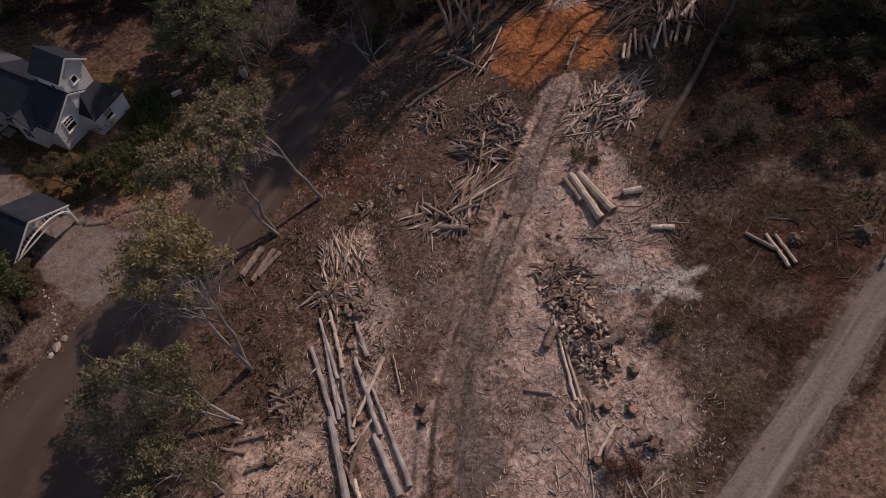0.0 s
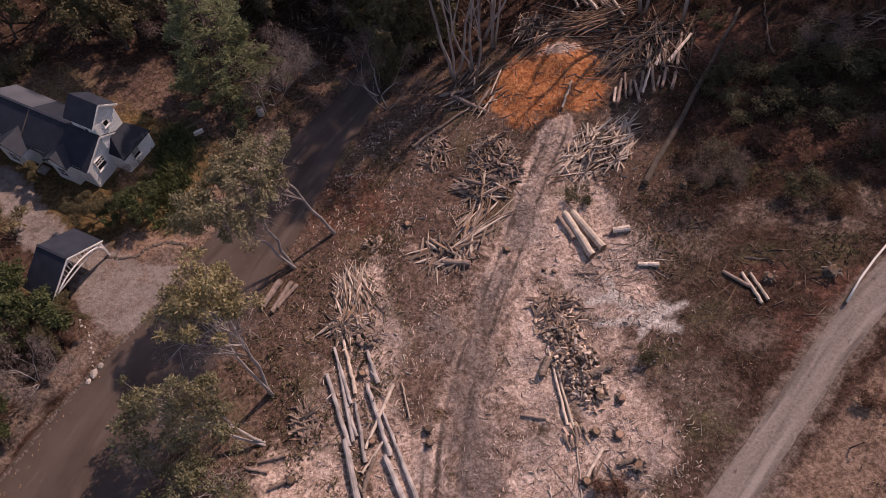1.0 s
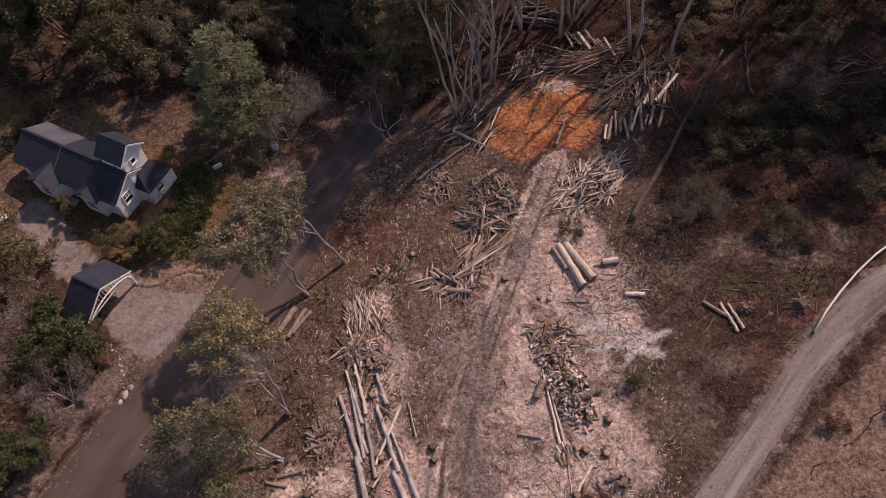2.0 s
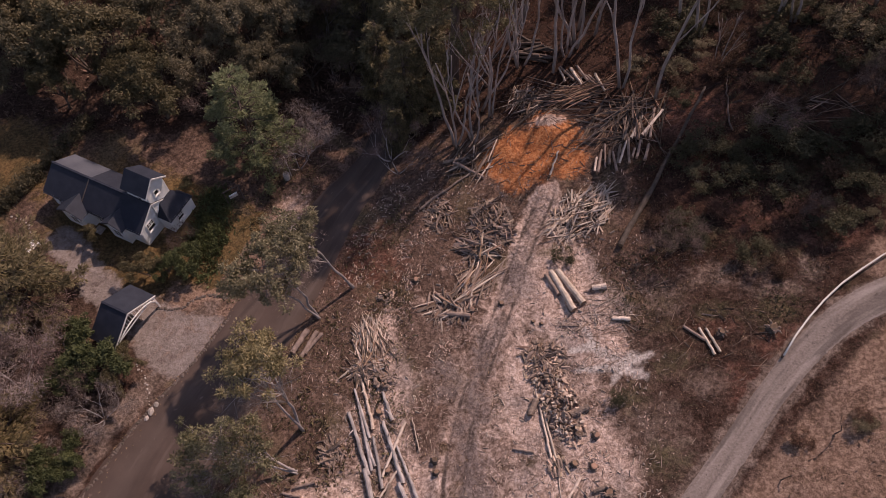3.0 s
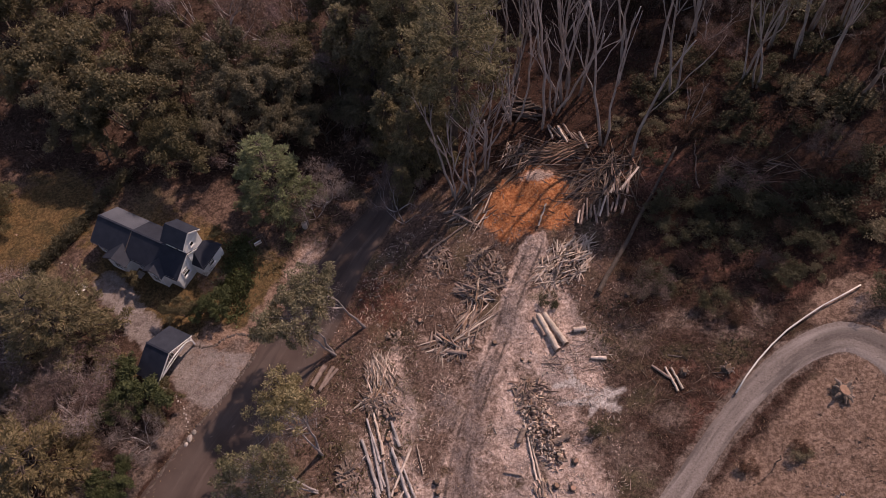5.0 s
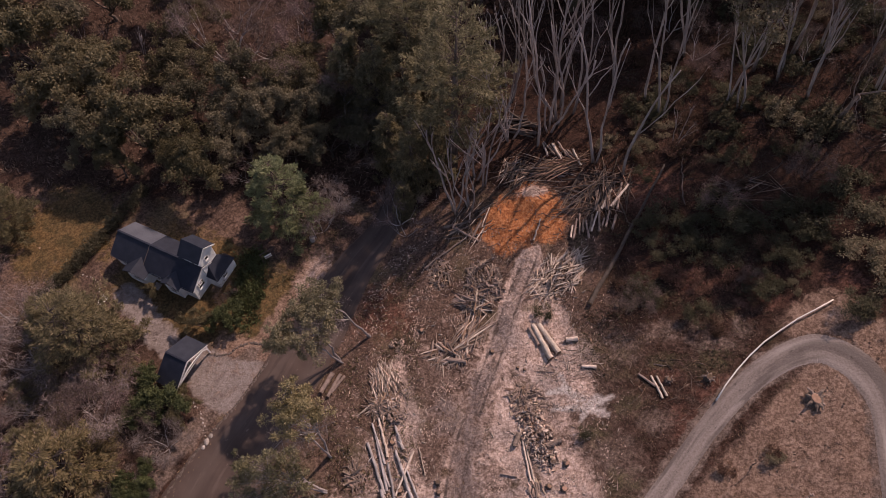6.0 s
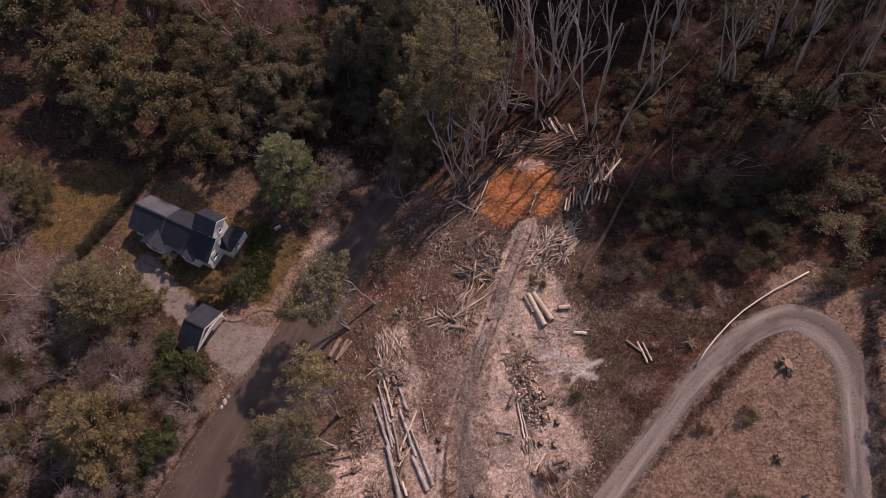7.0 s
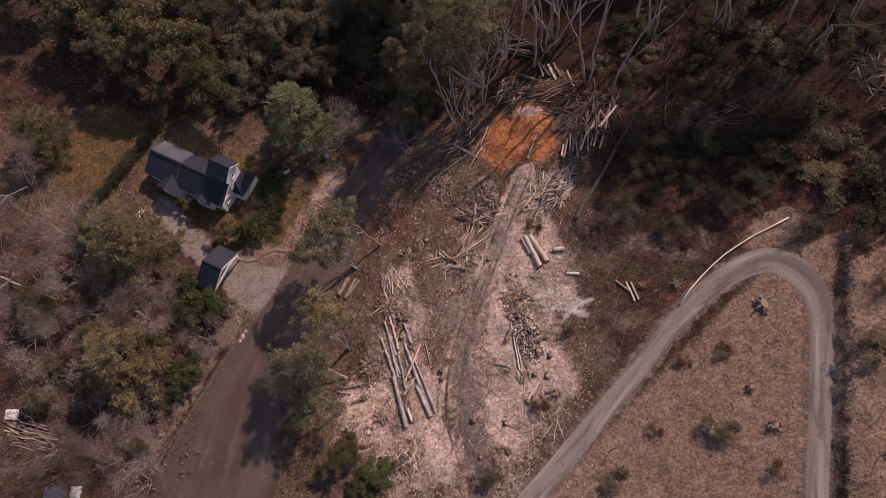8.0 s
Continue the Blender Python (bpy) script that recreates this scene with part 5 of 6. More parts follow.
    if y - 34 > -0.35 * (x - 22) and near_line(np.array(x), np.array(y), GRAVEL_LINE) > 6 and math.hypot(x - 20, y - 52) > 6 and abs((x - 23.4) * 0.86 - (y - 45.5) * 0.51) > 1.2:
        plant(("bush", "scrub", "sage", "rust")[int(slope_rng.choice(4, p=(0.35, 0.33, 0.2, 0.12)))], x, y, slope_rng.uniform(0.4, 1.0))
for k in range(48):
    x, y = slope_rng.uniform(27, 74), slope_rng.uniform(60, 94)
    if y - 60 > 0.12 * (50 - x):
        plant(("rust", "rust", "bush", "scrub", "slim", "bare")[k % 6], x, y, slope_rng.uniform(0.6, 1.0), (0, -0.15 * (x - 2)) if k % 6 == 4 else (0, 0))
# unseen big trees behind the wood, added to shade the far slope
for k in range(10):
    plant("dark", 22 + 3.6 * k + slope_rng.uniform(-1.2, 1.2), 92 + slope_rng.uniform(-2, 12), slope_rng.uniform(1.3, 1.7))
for k in range(64):
    x, y = slope_rng.uniform(24, 58), slope_rng.uniform(52, 78)
    if y > 54 + 0.12 * abs(x - 34):
        plant(("bush", "scrub", "bush", "sage", "scrub")[k % 5], x, y, slope_rng.uniform(0.7, 1.4))
# leafy tall trees added so that their crowns shade the slope's floor
for x, y, size in ((40.0, 63.0, 0.85), (45.5, 67.0, 0.9), (51.5, 70.0, 0.95), (57.5, 66.0, 0.9), (48.0, 62.5, 0.8), (55.0, 60.5, 0.85), (60.0, 72.0, 1.0), (67.0, 66.0, 1.0)):
    plant("topped", x, y, size, (0, -0.3 * (x - 2)))
# the wood beyond, filled at random
taken = [(o.matrix_basis.translation.x, o.matrix_basis.translation.y) for o in scene.objects if o.get("category") == "tree"]
filled = 0
while filled < 54:
    x, y = plant_rng.uniform(-78, 72), plant_rng.uniform(-14, 108)
    back = y > 62 + 0.25 * max(x, 0) and (x < 6 or y > 78 + 0.1 * x)
    left = x < -38 - 0.0 * y and (y < 30 or (x < -62))
    if not (back or left) or near_line(np.array(x), np.array(y), ROAD_LINE) < (8.5 if y < 54 else 3.2) or any((x - a) ** 2 + (y - b) ** 2 < 22 for a, b in taken):
        filled += 0.02
        continue
    if math.hypot((x + 56) / 12, (y - 52) / 9) < 1 or math.hypot((x + 61) / 8, (y - 61) / 9) < 1 or math.hypot((x + 56) / 6, (y - 6) / 5) < 1:
        filled += 0.02
        continue
    if -20 < x < -4 and y < 71:
        filled += 0.02
        continue
    pick = plant_rng.uniform()
    kind = ("olive" if pick < 0.3 else "dark" if pick < 0.62 else "bare" if pick < 0.82 else "rust") if x < 6 and y > 50 else ("pale" if pick < 0.2 else "bare" if pick < 0.6 else "rust") if x < 6 else ("dark" if pick < 0.4 else "tall" if pick < 0.55 else "rust")
    plant(kind, x, y, plant_rng.uniform(0.85, 1.35))
    taken.append((x, y))
    filled += 1
for kind in MODELS:
    for model in MODELS[kind]:
        for o in (*model.children_recursive, model):
            bpy.data.objects.remove(o)


# ---- felled timber ----
wood_rng = np.random.default_rng(17)


def log_mesh(name, mats, seed, n=10, taper=0.9, bend=0.03, split=False):
    """A log of unit length along x and unit radius, with uneven bark and cut ends; split: a riven half or quarter."""
    rng, s = np.random.default_rng(seed), Shape()
    if split:
        sector = rng.uniform(1.5, 3.0)
        ring = [(0, 0)] + [(math.cos(a), math.sin(a)) for a in np.linspace(0, sector, 5)]
        k = len(ring)
        verts = [(x, y * rng.uniform(0.92, 1.08), z * rng.uniform(0.92, 1.08)) for x in (-0.5, 0.5) for y, z in ring]
        s.add(verts, [tuple(range(k))[::-1], tuple(range(k, 2 * k))], 1)
        s.add(verts, [(i, (i + 1) % k, (i + 1) % k + k, i + k) for i in range(1, k - 1)], 0)
        s.add(verts, [(0, 1, k + 1, k), (k - 1, 0, k, 2 * k - 1)], 1)
    else:
        xs = np.linspace(-0.5, 0.5, 5)
        s.tube([(x, rng.normal(0, bend), rng.normal(0, bend)) for x in xs], [1 + (taper - 1) * (x + 0.5) + rng.normal(0, 0.03) for x in xs], n, 0, 1, rng, 0.05)
    return s.mesh(name, mats, False)


ROUND = [log_mesh("round", [BARK, CUT], 300 + k) for k in range(4)]
BILLET = [log_mesh("billet", [BARK, SPLIT], 320 + k, split=True) for k in range(4)]
SLABWOOD = [log_mesh("slab", [STRIPPED, SPLIT], 330 + k, split=True) for k in range(4)]
POLE = [log_mesh("pole", [STRIPPED, CUT], 340 + k, 6, 0.7, 0.25) for k in range(3)]
BRANCH = [log_mesh("branch", [BARK, CUT], 350 + k, 5, 0.45, 0.7) for k in range(4)]
DARK_BRANCH = [log_mesh("branch", [BARK_DARK, CUT], 360 + k, 5, 0.45, 0.7) for k in range(4)]


def heap_of(name, label, category, at, rx, ry, turn, height, meshes, count, length, radius, aim=None, jitter=180.0, steep=25.0, group="", seed=0):
    """A heap of loose wood on the ground: every piece a part of it. aim: the pieces' main direction, in degrees."""
    rng = np.random.default_rng(seed)
    pile = thing(name, (at[0], at[1], z_at(*at)), label, category, group)
    c, s = math.cos(radians(turn)), math.sin(radians(turn))
    for k in range(count):
        r, a = math.sqrt(rng.uniform()), rng.uniform(0, 2 * math.pi)
        u, v = rx * r * math.cos(a), ry * r * math.sin(a)
        x, y = at[0] + c * u - s * v, at[1] + s * u + c * v
        ln, rad = rng.uniform(*length), rng.uniform(*radius)
        level = height * (1 - r * r) * rng.uniform(0, 1)
        yaw = (rng.uniform(0, 360) if aim is None else aim + rng.uniform(-jitter, jitter))
        tilt = rng.uniform(-steep, steep) * min(1, level / 0.2)
        slope = math.degrees(math.atan2(z_at(x + 0.5 * math.cos(radians(yaw)), y + 0.5 * math.sin(radians(yaw))) - z_at(x - 0.5 * math.cos(radians(yaw)), y - 0.5 * math.sin(radians(yaw))), 1))
        m = Matrix.Translation((x - at[0], y - at[1], z_at(x, y) + rad * 0.8 + level - pile.location.z)) @ pose(0, 0, 0, 0, 0, yaw) @ pose(0, 0, 0, 0, -tilt - slope, 0) @ pose(0, 0, 0, rng.uniform(0, 360), 0, 0) @ Matrix.Diagonal((ln, rad, rad, 1))
        me = meshes[int(rng.integers(len(meshes)))]
        part(me.name.split(".")[0], me, None, pile, m=m)
    return pile


def long_log(a, b, r0, r1, mats, label, lift=0.0, group="long logs in the clearing", seed=0, name="log", bend=0.022, stubs=0):
    """A felled trunk lying on the ground from a to b."""
    rng = np.random.default_rng(seed)
    n = 12
    xs, ys = np.linspace(a[0], b[0], n), np.linspace(a[1], b[1], n)
    under = land(xs, ys)
    radii = np.linspace(r0, r1, n)
    line = np.linspace(under[0], under[-1], n)
    z = line + np.clip((under + radii * 0.75 - line).max(), 0, 1.2) * 0.6 + 0.4 * (under - line + radii) + lift
    length = math.hypot(b[0] - a[0], b[1] - a[1])
    pts = [(x + rng.normal(0, bend), y + rng.normal(0, bend * 0.5), zz + rng.normal(0, bend * 0.4)) for x, y, zz in zip(xs, ys, z)]
    log = thing(name, (a[0], a[1], float(under[0])), label, "log", group)
    origin = Vector(log.location)
    s = Shape().tube([Vector(p) - origin for p in pts], radii * (1 + rng.normal(0, 0.03, n)), 10, 0, 1, rng, 0.06)
    part("trunk", s, mats, log)
    for k in range(stubs):
        i = int(rng.integers(2, n - 1))
        p = Vector(pts[i]) - origin
        q = p + Vector((rng.normal(0, 0.5), rng.normal(0, 0.5), rng.uniform(0.3, 0.7)))
        part("branch_stub", Shape().tube([p, q], [radii[i] * 0.4, radii[i] * 0.25], 6, 0, 1), mats, log)
    return log


GREY, PALE, SILVER = [BARK, CUT], [STRIPPED, CUT], [BARK_PALE, CUT]
LONG = [((-9.75, 19.3), (-7.5, 13.4), 0.20, 0.25, 0), ((-7.9, 14.0), (-6.0, 7.2), 0.30, 0.36, 0), ((-9.35, 21.6), (-7.6, 16.8), 0.14, 0.18, 0.12), ((-8.65, 22.3), (-7.3, 17.6), 0.15, 0.20, 0), ((-8.9, 20.2), (-7.25, 13.8), 0.15, 0.2, 0.05), ((-7.3, 17.0), (-6.2, 12.2), 0.16, 0.2, 0),
        ((-6.45, 18.4), (-4.3, 12.6), 0.20, 0.25, 0.05), ((-4.75, 12.7), (-2.85, 8.6), 0.26, 0.31, 0), ((-5.1, 16.2), (-2.15, 9.2), 0.13, 0.26, 0), ((-6.6, 21.3), (-5.55, 18.4), 0.17, 0.24, 0), ((-8.2, 17.4), (-7.0, 14.2), 0.14, 0.17, 0.1)]
for k, (a, b, r0, r1, lift) in enumerate(LONG):
    long_log(a, b, r0 * 0.86, r1 * 0.86, PALE if k == 3 else SILVER, "long pale debarked log lying in the clearing" if k == 3 else "long silver-grey felled log lying on bare soil", lift, seed=400 + k, stubs=1 if k % 3 == 0 else 0)
for k, (a, b, r) in enumerate((((-6.3, 13.2), (-4.3, 18.2), 0.12), ((-5.5, 12.6), (-6.3, 10.0), 0.15), ((-6.4, 11.4), (-4.8, 13.9), 0.10), ((-6.8, 18.9), (-4.9, 17.3), 0.05), ((-3.6, 18.4), (-2.9, 15.4), 0.05), ((-6.6, 10.6), (-5.6, 8.6), 0.12), ((-5.9, 9.7), (-5.3, 8.0), 0.14))):
    long_log(a, b, r, r * 1.2, PALE if k % 2 == 0 else GREY, "short thin pole across the felled logs", 0.12, seed=430 + k)
for k, (a, b, r0, r1, m, label) in enumerate((((10.35, 33.3), (12.2, 28.7), 0.30, 0.36, PALE, "thick pale log beside the dirt track"), ((11.0, 33.4), (13.2, 29.4), 0.30, 0.34, PALE, "thick pale log beside the dirt track"), ((9.8, 33.0), (10.9, 30.6), 0.2, 0.22, GREY, "weathered grey log beside the dirt track"),
                                              ((21.8, 26.0), (23.4, 24.4), 0.13, 0.16, GREY, "grey log lying on the brown slope"), ((23.1, 25.7), (24.0, 22.9), 0.12, 0.14, PALE, "pale split log lying on the brown slope"), ((23.75, 25.6), (24.5, 23.1), 0.11, 0.13, PALE, "pale split log lying on the brown slope"),
                                              ((-15.9, 25.5), (-14.6, 28.0), 0.27, 0.3, GREY, "thick grey log beside the asphalt road"), ((-15.0, 25.0), (-13.6, 27.8), 0.2, 0.24, GREY, "grey log beside the asphalt road"), ((-14.6, 25.4), (-13.1, 27.6), 0.16, 0.2, GREY, "grey log beside the asphalt road"),
                                              ((14.2, 31.1), (15.6, 31.1), 0.26, 0.27, PALE, "short pale log on bare soil"), ((15.7, 27.5), (17.3, 27.3), 0.18, 0.2, PALE, "short pale log on bare soil"), ((10.9, 18.2), (12.6, 18.9), 0.28, 0.3, GREY, "thick grey log at the firewood heap"),
                                              ((7.3, 18.4), (7.9, 19.9), 0.3, 0.32, GREY, "short thick log at the edge of the track"), ((8.0, 21.0), (8.9, 14.4), 0.09, 0.12, PALE, "long split pole beside the firewood heap"), ((8.4, 20.0), (9.3, 14.2), 0.08, 0.11, PALE, "long split pole beside the firewood heap"),
                                              ((-0.4, 29.4), (2.0, 28.9), 0.22, 0.26, GREY, "thick grey log in the brush heap"), ((-14.4, 12.4), (-12.4, 12.9), 0.12, 0.16, GREY, "grey log at the foot of the gum tree"), ((-15.4, 12.0), (-13.6, 11.6), 0.12, 0.14, GREY, "grey log at the foot of the gum tree"), ((-13.4, 10.4), (-12.0, 11.0), 0.14, 0.15, GREY, "short grey log near a stump"),
                                              ((9.6, 10.2), (11.2, 12.6), 0.12, 0.14, PALE, "split plank lying on the litter"), ((9.4, 12.9), (9.4, 7.6), 0.05, 0.06, PALE, "thin straight pole on the litter"), ((5.6, 15.4), (7.4, 15.0), 0.09, 0.12, GREY, "thin grey pole beside the track"), ((12.2, 11.4), (13.6, 11.8), 0.18, 0.22, GREY, "broken grey log beside a root stump"))):
    long_log(a, b, r0, r1, m, label, 0, "loose logs", 450 + k)
# felled pole trunk reaching up to the wood, and the ones by the cutting
long_log((17.5, 35.6), (29.3, 55.4), 0.3, 0.14, [BARK_DARK, CUT], "long fallen trunk lying down the brown slope", 0.1, "fallen trunks", 480, "fallen_trunk", 0.05, 4)
long_log((30.5, 48.5), (31.6, 56.0), 0.1, 0.06, [BARK_DARK, CUT], "thin fallen trunk below the wood", 0.1, "fallen trunks", 481, "fallen_trunk", 0.1, 2)
long_log((-3.4, 42.4), (1.8, 46.6), 0.16, 0.11, GREY, "grey trunk lying beside the orange cutting", 0.1, "fallen trunks", 482, "fallen_trunk", 0.08)
long_log((0.4, 48.8), (3.9, 46.2), 0.2, 0.16, GREY, "grey trunk lying beside the orange cutting", 0.1, "fallen trunks", 483, "fallen_trunk", 0.08)
long_log((-0.8, 48.6), (2.6, 49.4), 0.2, 0.15, GREY, "grey trunk lying beside the orange cutting", 0.1, "fallen trunks", 484, "fallen_trunk", 0.08)
long_log((11.2, 45.6), (12.4, 48.9), 0.13, 0.1, PALE, "pale split log stuck in the orange soil", 0.15, "fallen trunks", 485, "fallen_trunk", 0.04)
long_log((-63.6, 27.8), (-54.9, 24.4), 0.16, 0.1, PALE, "pale fallen trunk in the bare undergrowth", 0.6, "fallen trunks", 486, "fallen_trunk", 0.1, 2)
for k in range(11):
    x = 15.9 + 0.53 * k
    a, b = (x + wood_rng.normal(0, 0.15), 45.4 + 0.12 * k + wood_rng.normal(0, 0.4)), (x + 0.7 + wood_rng.normal(0, 0.25), 48.2 + 0.1 * k + wood_rng.normal(0, 0.6))
    long_log(a, b, wood_rng.uniform(0.12, 0.2), wood_rng.uniform(0.11, 0.18), PALE if k in (0, 6) else GREY, "cut log stacked beside the orange cutting", wood_rng.uniform(0.1, 0.45), "stacked logs by the cutting", 500 + k)
for k in range(8):
    x = 19.6 + 0.4 * k
    long_log((x, 49.6 + wood_rng.normal(0, 0.3)), (x + 1.2 + wood_rng.normal(0, 0.9), 52.6 + wood_rng.normal(0, 0.6)), wood_rng.uniform(0.12, 0.2), 0.13, PALE if k in (2, 5) else GREY, "cut log stacked beside the orange cutting", wood_rng.uniform(0.1, 0.4), "stacked logs by the cutting", 560 + k)
for k in range(10):
    x = 13.6 + 0.42 * k
    long_log((x + wood_rng.normal(0, 0.2), 62.2 - 0.24 * k + wood_rng.normal(0, 0.3)), (x + 1.1 + wood_rng.normal(0, 0.2), 59.5 - 0.2 * k + wood_rng.normal(0, 0.3)), wood_rng.uniform(0.12, 0.2), 0.14, PALE if k % 3 == 0 else GREY, "cut log stacked at the edge of the wood", 0.2 + 0.25 * (k % 2), "stacked logs at the wood", 520 + k)
for k in range(12):
    y, swing_ = 64.4 + 0.33 * k, wood_rng.normal(0, 0.5)
    long_log((8.6 + wood_rng.normal(0, 0.7), y - swing_), (12.0 + wood_rng.normal(0, 0.8), y - 0.8 + swing_), wood_rng.uniform(0.13, 0.22), 0.15, [BARK_DARK, CUT], "dark cut log in a stack under the trees", 0.1 + 0.25 * (k % 3), "log stack under the trees", 540 + k)

FIRE = "firewood heaps"
heap_of("firewood_heap", "heap of grey split firewood beside the track", "firewood", (9.9, 19.6), 4.6, 1.7, 108, 0.75, ROUND + BILLET + BILLET + SLABWOOD + SLABWOOD, 298, (0.24, 0.5), (0.09, 0.17), None, group=FIRE, seed=1)
heap_of("firewood_heap", "scattered split firewood beside the track", "firewood", (9.0, 23.4), 2.2, 2.4, 0, 0.35, BILLET + BRANCH, 130, (0.35, 0.9), (0.06, 0.15), None, group=FIRE, seed=2)
heap_of("firewood_heap", "small row of split firewood on the soil", "firewood", (9.4, 13.6), 0.9, 0.9, 0, 0.2, BILLET, 26, (0.5, 0.8), (0.12, 0.18), 100, 25, group=FIRE, seed=3)
heap_of("firewood_heap", "dark heap of short firewood below the cutting", "firewood", (4.6, 40.2), 2.3, 3.0, 20, 0.6, ROUND + BILLET + BRANCH, 280, (0.35, 1.2), (0.06, 0.12), None, group=FIRE, seed=4)
heap_of("log_heap", "heap of grey logs beside the track", "logs", (3.2, 37.2), 2.6, 1.6, 0, 0.5, ROUND + BRANCH + POLE, 64, (0.8, 2.4), (0.06, 0.14), 150, 70, group=FIRE, seed=5)
heap_of("log_heap", "heap of long poles and split logs", "logs", (3.2, 33.4), 2.0, 1.7, 45, 0.35, ROUND + ROUND + POLE, 44, (0.8, 2.8), (0.05, 0.13), 52, 30, group=FIRE, seed=6)
heap_of("log_heap", "heap of broken branches and logs on brown litter", "logs", (0.0, 30.4), 2.4, 2.0, 0, 0.3, ROUND + BRANCH + POLE, 60, (0.5, 2.0), (0.05, 0.17), None, group=FIRE, seed=7)
heap_of("firewood_heap", "small heap of grey firewood below the cutting", "firewood", (-1.2, 41.6), 1.5, 2.2, 0, 0.3, BILLET + BRANCH, 90, (0.3, 1.2), (0.05, 0.12), None, group=FIRE, seed=8)
heap_of("firewood_heap", "small dark heap of firewood on brown litter", "firewood", (-6.6, 31.6), 1.0, 0.8, 0, 0.3, BILLET, 46, (0.3, 0.6), (0.06, 0.12), None, group=FIRE, seed=9)
heap_of("slab_heap", "heap of pale split slabs beside the track", "timber offcuts", (14.2, 40.4), 3.6, 2.4, 40, 0.7, SLABWOOD + POLE + BILLET, 210, (0.5, 2.5), (0.05, 0.13), 55, 55, group=FIRE, seed=10)
heap_of("slab_heap", "loose pale slabs and poles beside the track", "timber offcuts", (11.9, 38.6), 1.4, 2.6, 0, 0.3, SLABWOOD + POLE, 60, (0.5, 2.2), (0.04, 0.09), 70, 50, group=FIRE, seed=11)
heap_of("pole_heap", "heap of pale thin poles and peeled branches", "timber offcuts", (-8.1, 26.6), 1.7, 2.3, 0, 0.45, POLE + POLE + SLABWOOD + BRANCH, 240, (0.4, 1.7), (0.035, 0.09), 105, 38, group=FIRE, seed=12)
heap_of("pole_heap", "heap of short pale poles beside the long logs", "timber offcuts", (-8.3, 23.6), 1.6, 1.1, 0, 0.45, POLE + ROUND + BRANCH, 130, (0.4, 1.6), (0.05, 0.13), None, group=FIRE, seed=13)
heap_of("firewood_heap", "small heap of short rounds beside the long logs", "firewood", (-6.6, 22.4), 0.9, 0.7, 0, 0.35, ROUND, 30, (0.35, 0.5), (0.15, 0.22), None, group=FIRE, seed=14)
heap_of("firewood_heap", "small heap of grey firewood on bare soil", "firewood", (-11.1, 15.5), 1.1, 1.3, 0, 0.3, BILLET + BRANCH + ROUND, 60, (0.4, 1.2), (0.07, 0.15), None, group=FIRE, seed=15)
heap_of("firewood_heap", "small heap of split firewood on bare soil", "firewood", (-9.4, 8.7), 1.3, 0.9, 0, 0.3, BILLET, 60, (0.35, 0.8), (0.07, 0.14), None, group=FIRE, seed=16)
heap_of("firewood_heap", "scattered short firewood at the lower logs", "firewood", (-6.2, 3.4), 2.2, 1.6, -30, 0.3, BILLET + BRANCH + POLE, 80, (0.5, 1.8), (0.06, 0.13), None, group=FIRE, seed=17)
BRUSH = "brush heaps"
heap_of("brush_heap", "tangled heap of long felled branches by the cutting", "brush", (20.6, 53.0), 4.6, 3.2, 20, 0.9, DARK_BRANCH + DARK_BRANCH + BRANCH, 110, (1.5, 5.0), (0.03, 0.09), 40, 70, 10, BRUSH, 20)
heap_of("brush_heap", "heap of cut branches along the top of the cutting", "brush", (13.4, 57.2), 4.4, 1.8, 5, 0.5, DARK_BRANCH + BRANCH + POLE, 46, (1.5, 5.0), (0.03, 0.09), 10, 40, 16, BRUSH, 21)
heap_of("brush_heap", "reddish heap of fine cut branches", "brush", (16.4, 57.8), 2.4, 1.2, 15, 1.0, [log_mesh("branch", [CUT, CUT], 370, 5, 0.5, 0.8)], 110, (1.2, 3.5), (0.02, 0.05), 18, 22, 16, BRUSH, 22)
heap_of("brush_heap", "heap of brushwood beside the orange soil", "brush", (3.0, 49.2), 2.4, 3.2, 0, 0.5, BRANCH + DARK_BRANCH + POLE, 60, (0.6, 2.4), (0.03, 0.1), 60, 50, 16, BRUSH, 23)
heap_of("brush_heap", "litter of pale bark and branches behind the cutting", "brush", (9.4, 57.6), 2.0, 2.6, 0, 0.4, SLABWOOD + BRANCH + DARK_BRANCH, 80, (0.5, 2.4), (0.03, 0.09), 60, 60, 16, BRUSH, 24)
heap_of("brush_heap", "dead branches piled on the far slope", "brush", (56.4, 52), 2.6, 4.0, 0, 0.5, BRANCH + BRANCH + POLE, 80, (0.4, 1.9), (0.03, 0.07), None, 180, 20, BRUSH, 25)
heap_of("brush_heap", "dead branches lying in dark scrub", "brush", (37.5, 49), 4.5, 2.5, 0, 0.5, BRANCH + DARK_BRANCH, 46, (0.8, 3.4), (0.03, 0.06), 160, 50, 16, BRUSH, 26)
heap_of("brush_heap", "scattered dead branches and bark on tan soil", "brush", (14.4, 27.6), 3.6, 2.6, 0, 0.15, BRANCH + POLE, 80, (0.3, 1.4), (0.012, 0.04), None, 180, 10, BRUSH, 28)
heap_of("brush_heap", "dead branches lying in brown grass", "brush", (19.0, 30.0), 3.2, 4.0, 0, 0.12, BRANCH + DARK_BRANCH, 50, (0.3, 1.2), (0.012, 0.035), None, 180, 10, BRUSH, 29)
heap_of("brush_heap", "broken branches strewn over the brown slope", "brush", (26.0, 24.6), 5.0, 3.6, 0, 0.12, BRANCH + DARK_BRANCH, 50, (0.3, 1.0), (0.012, 0.035), None, 180, 10, BRUSH, 30)
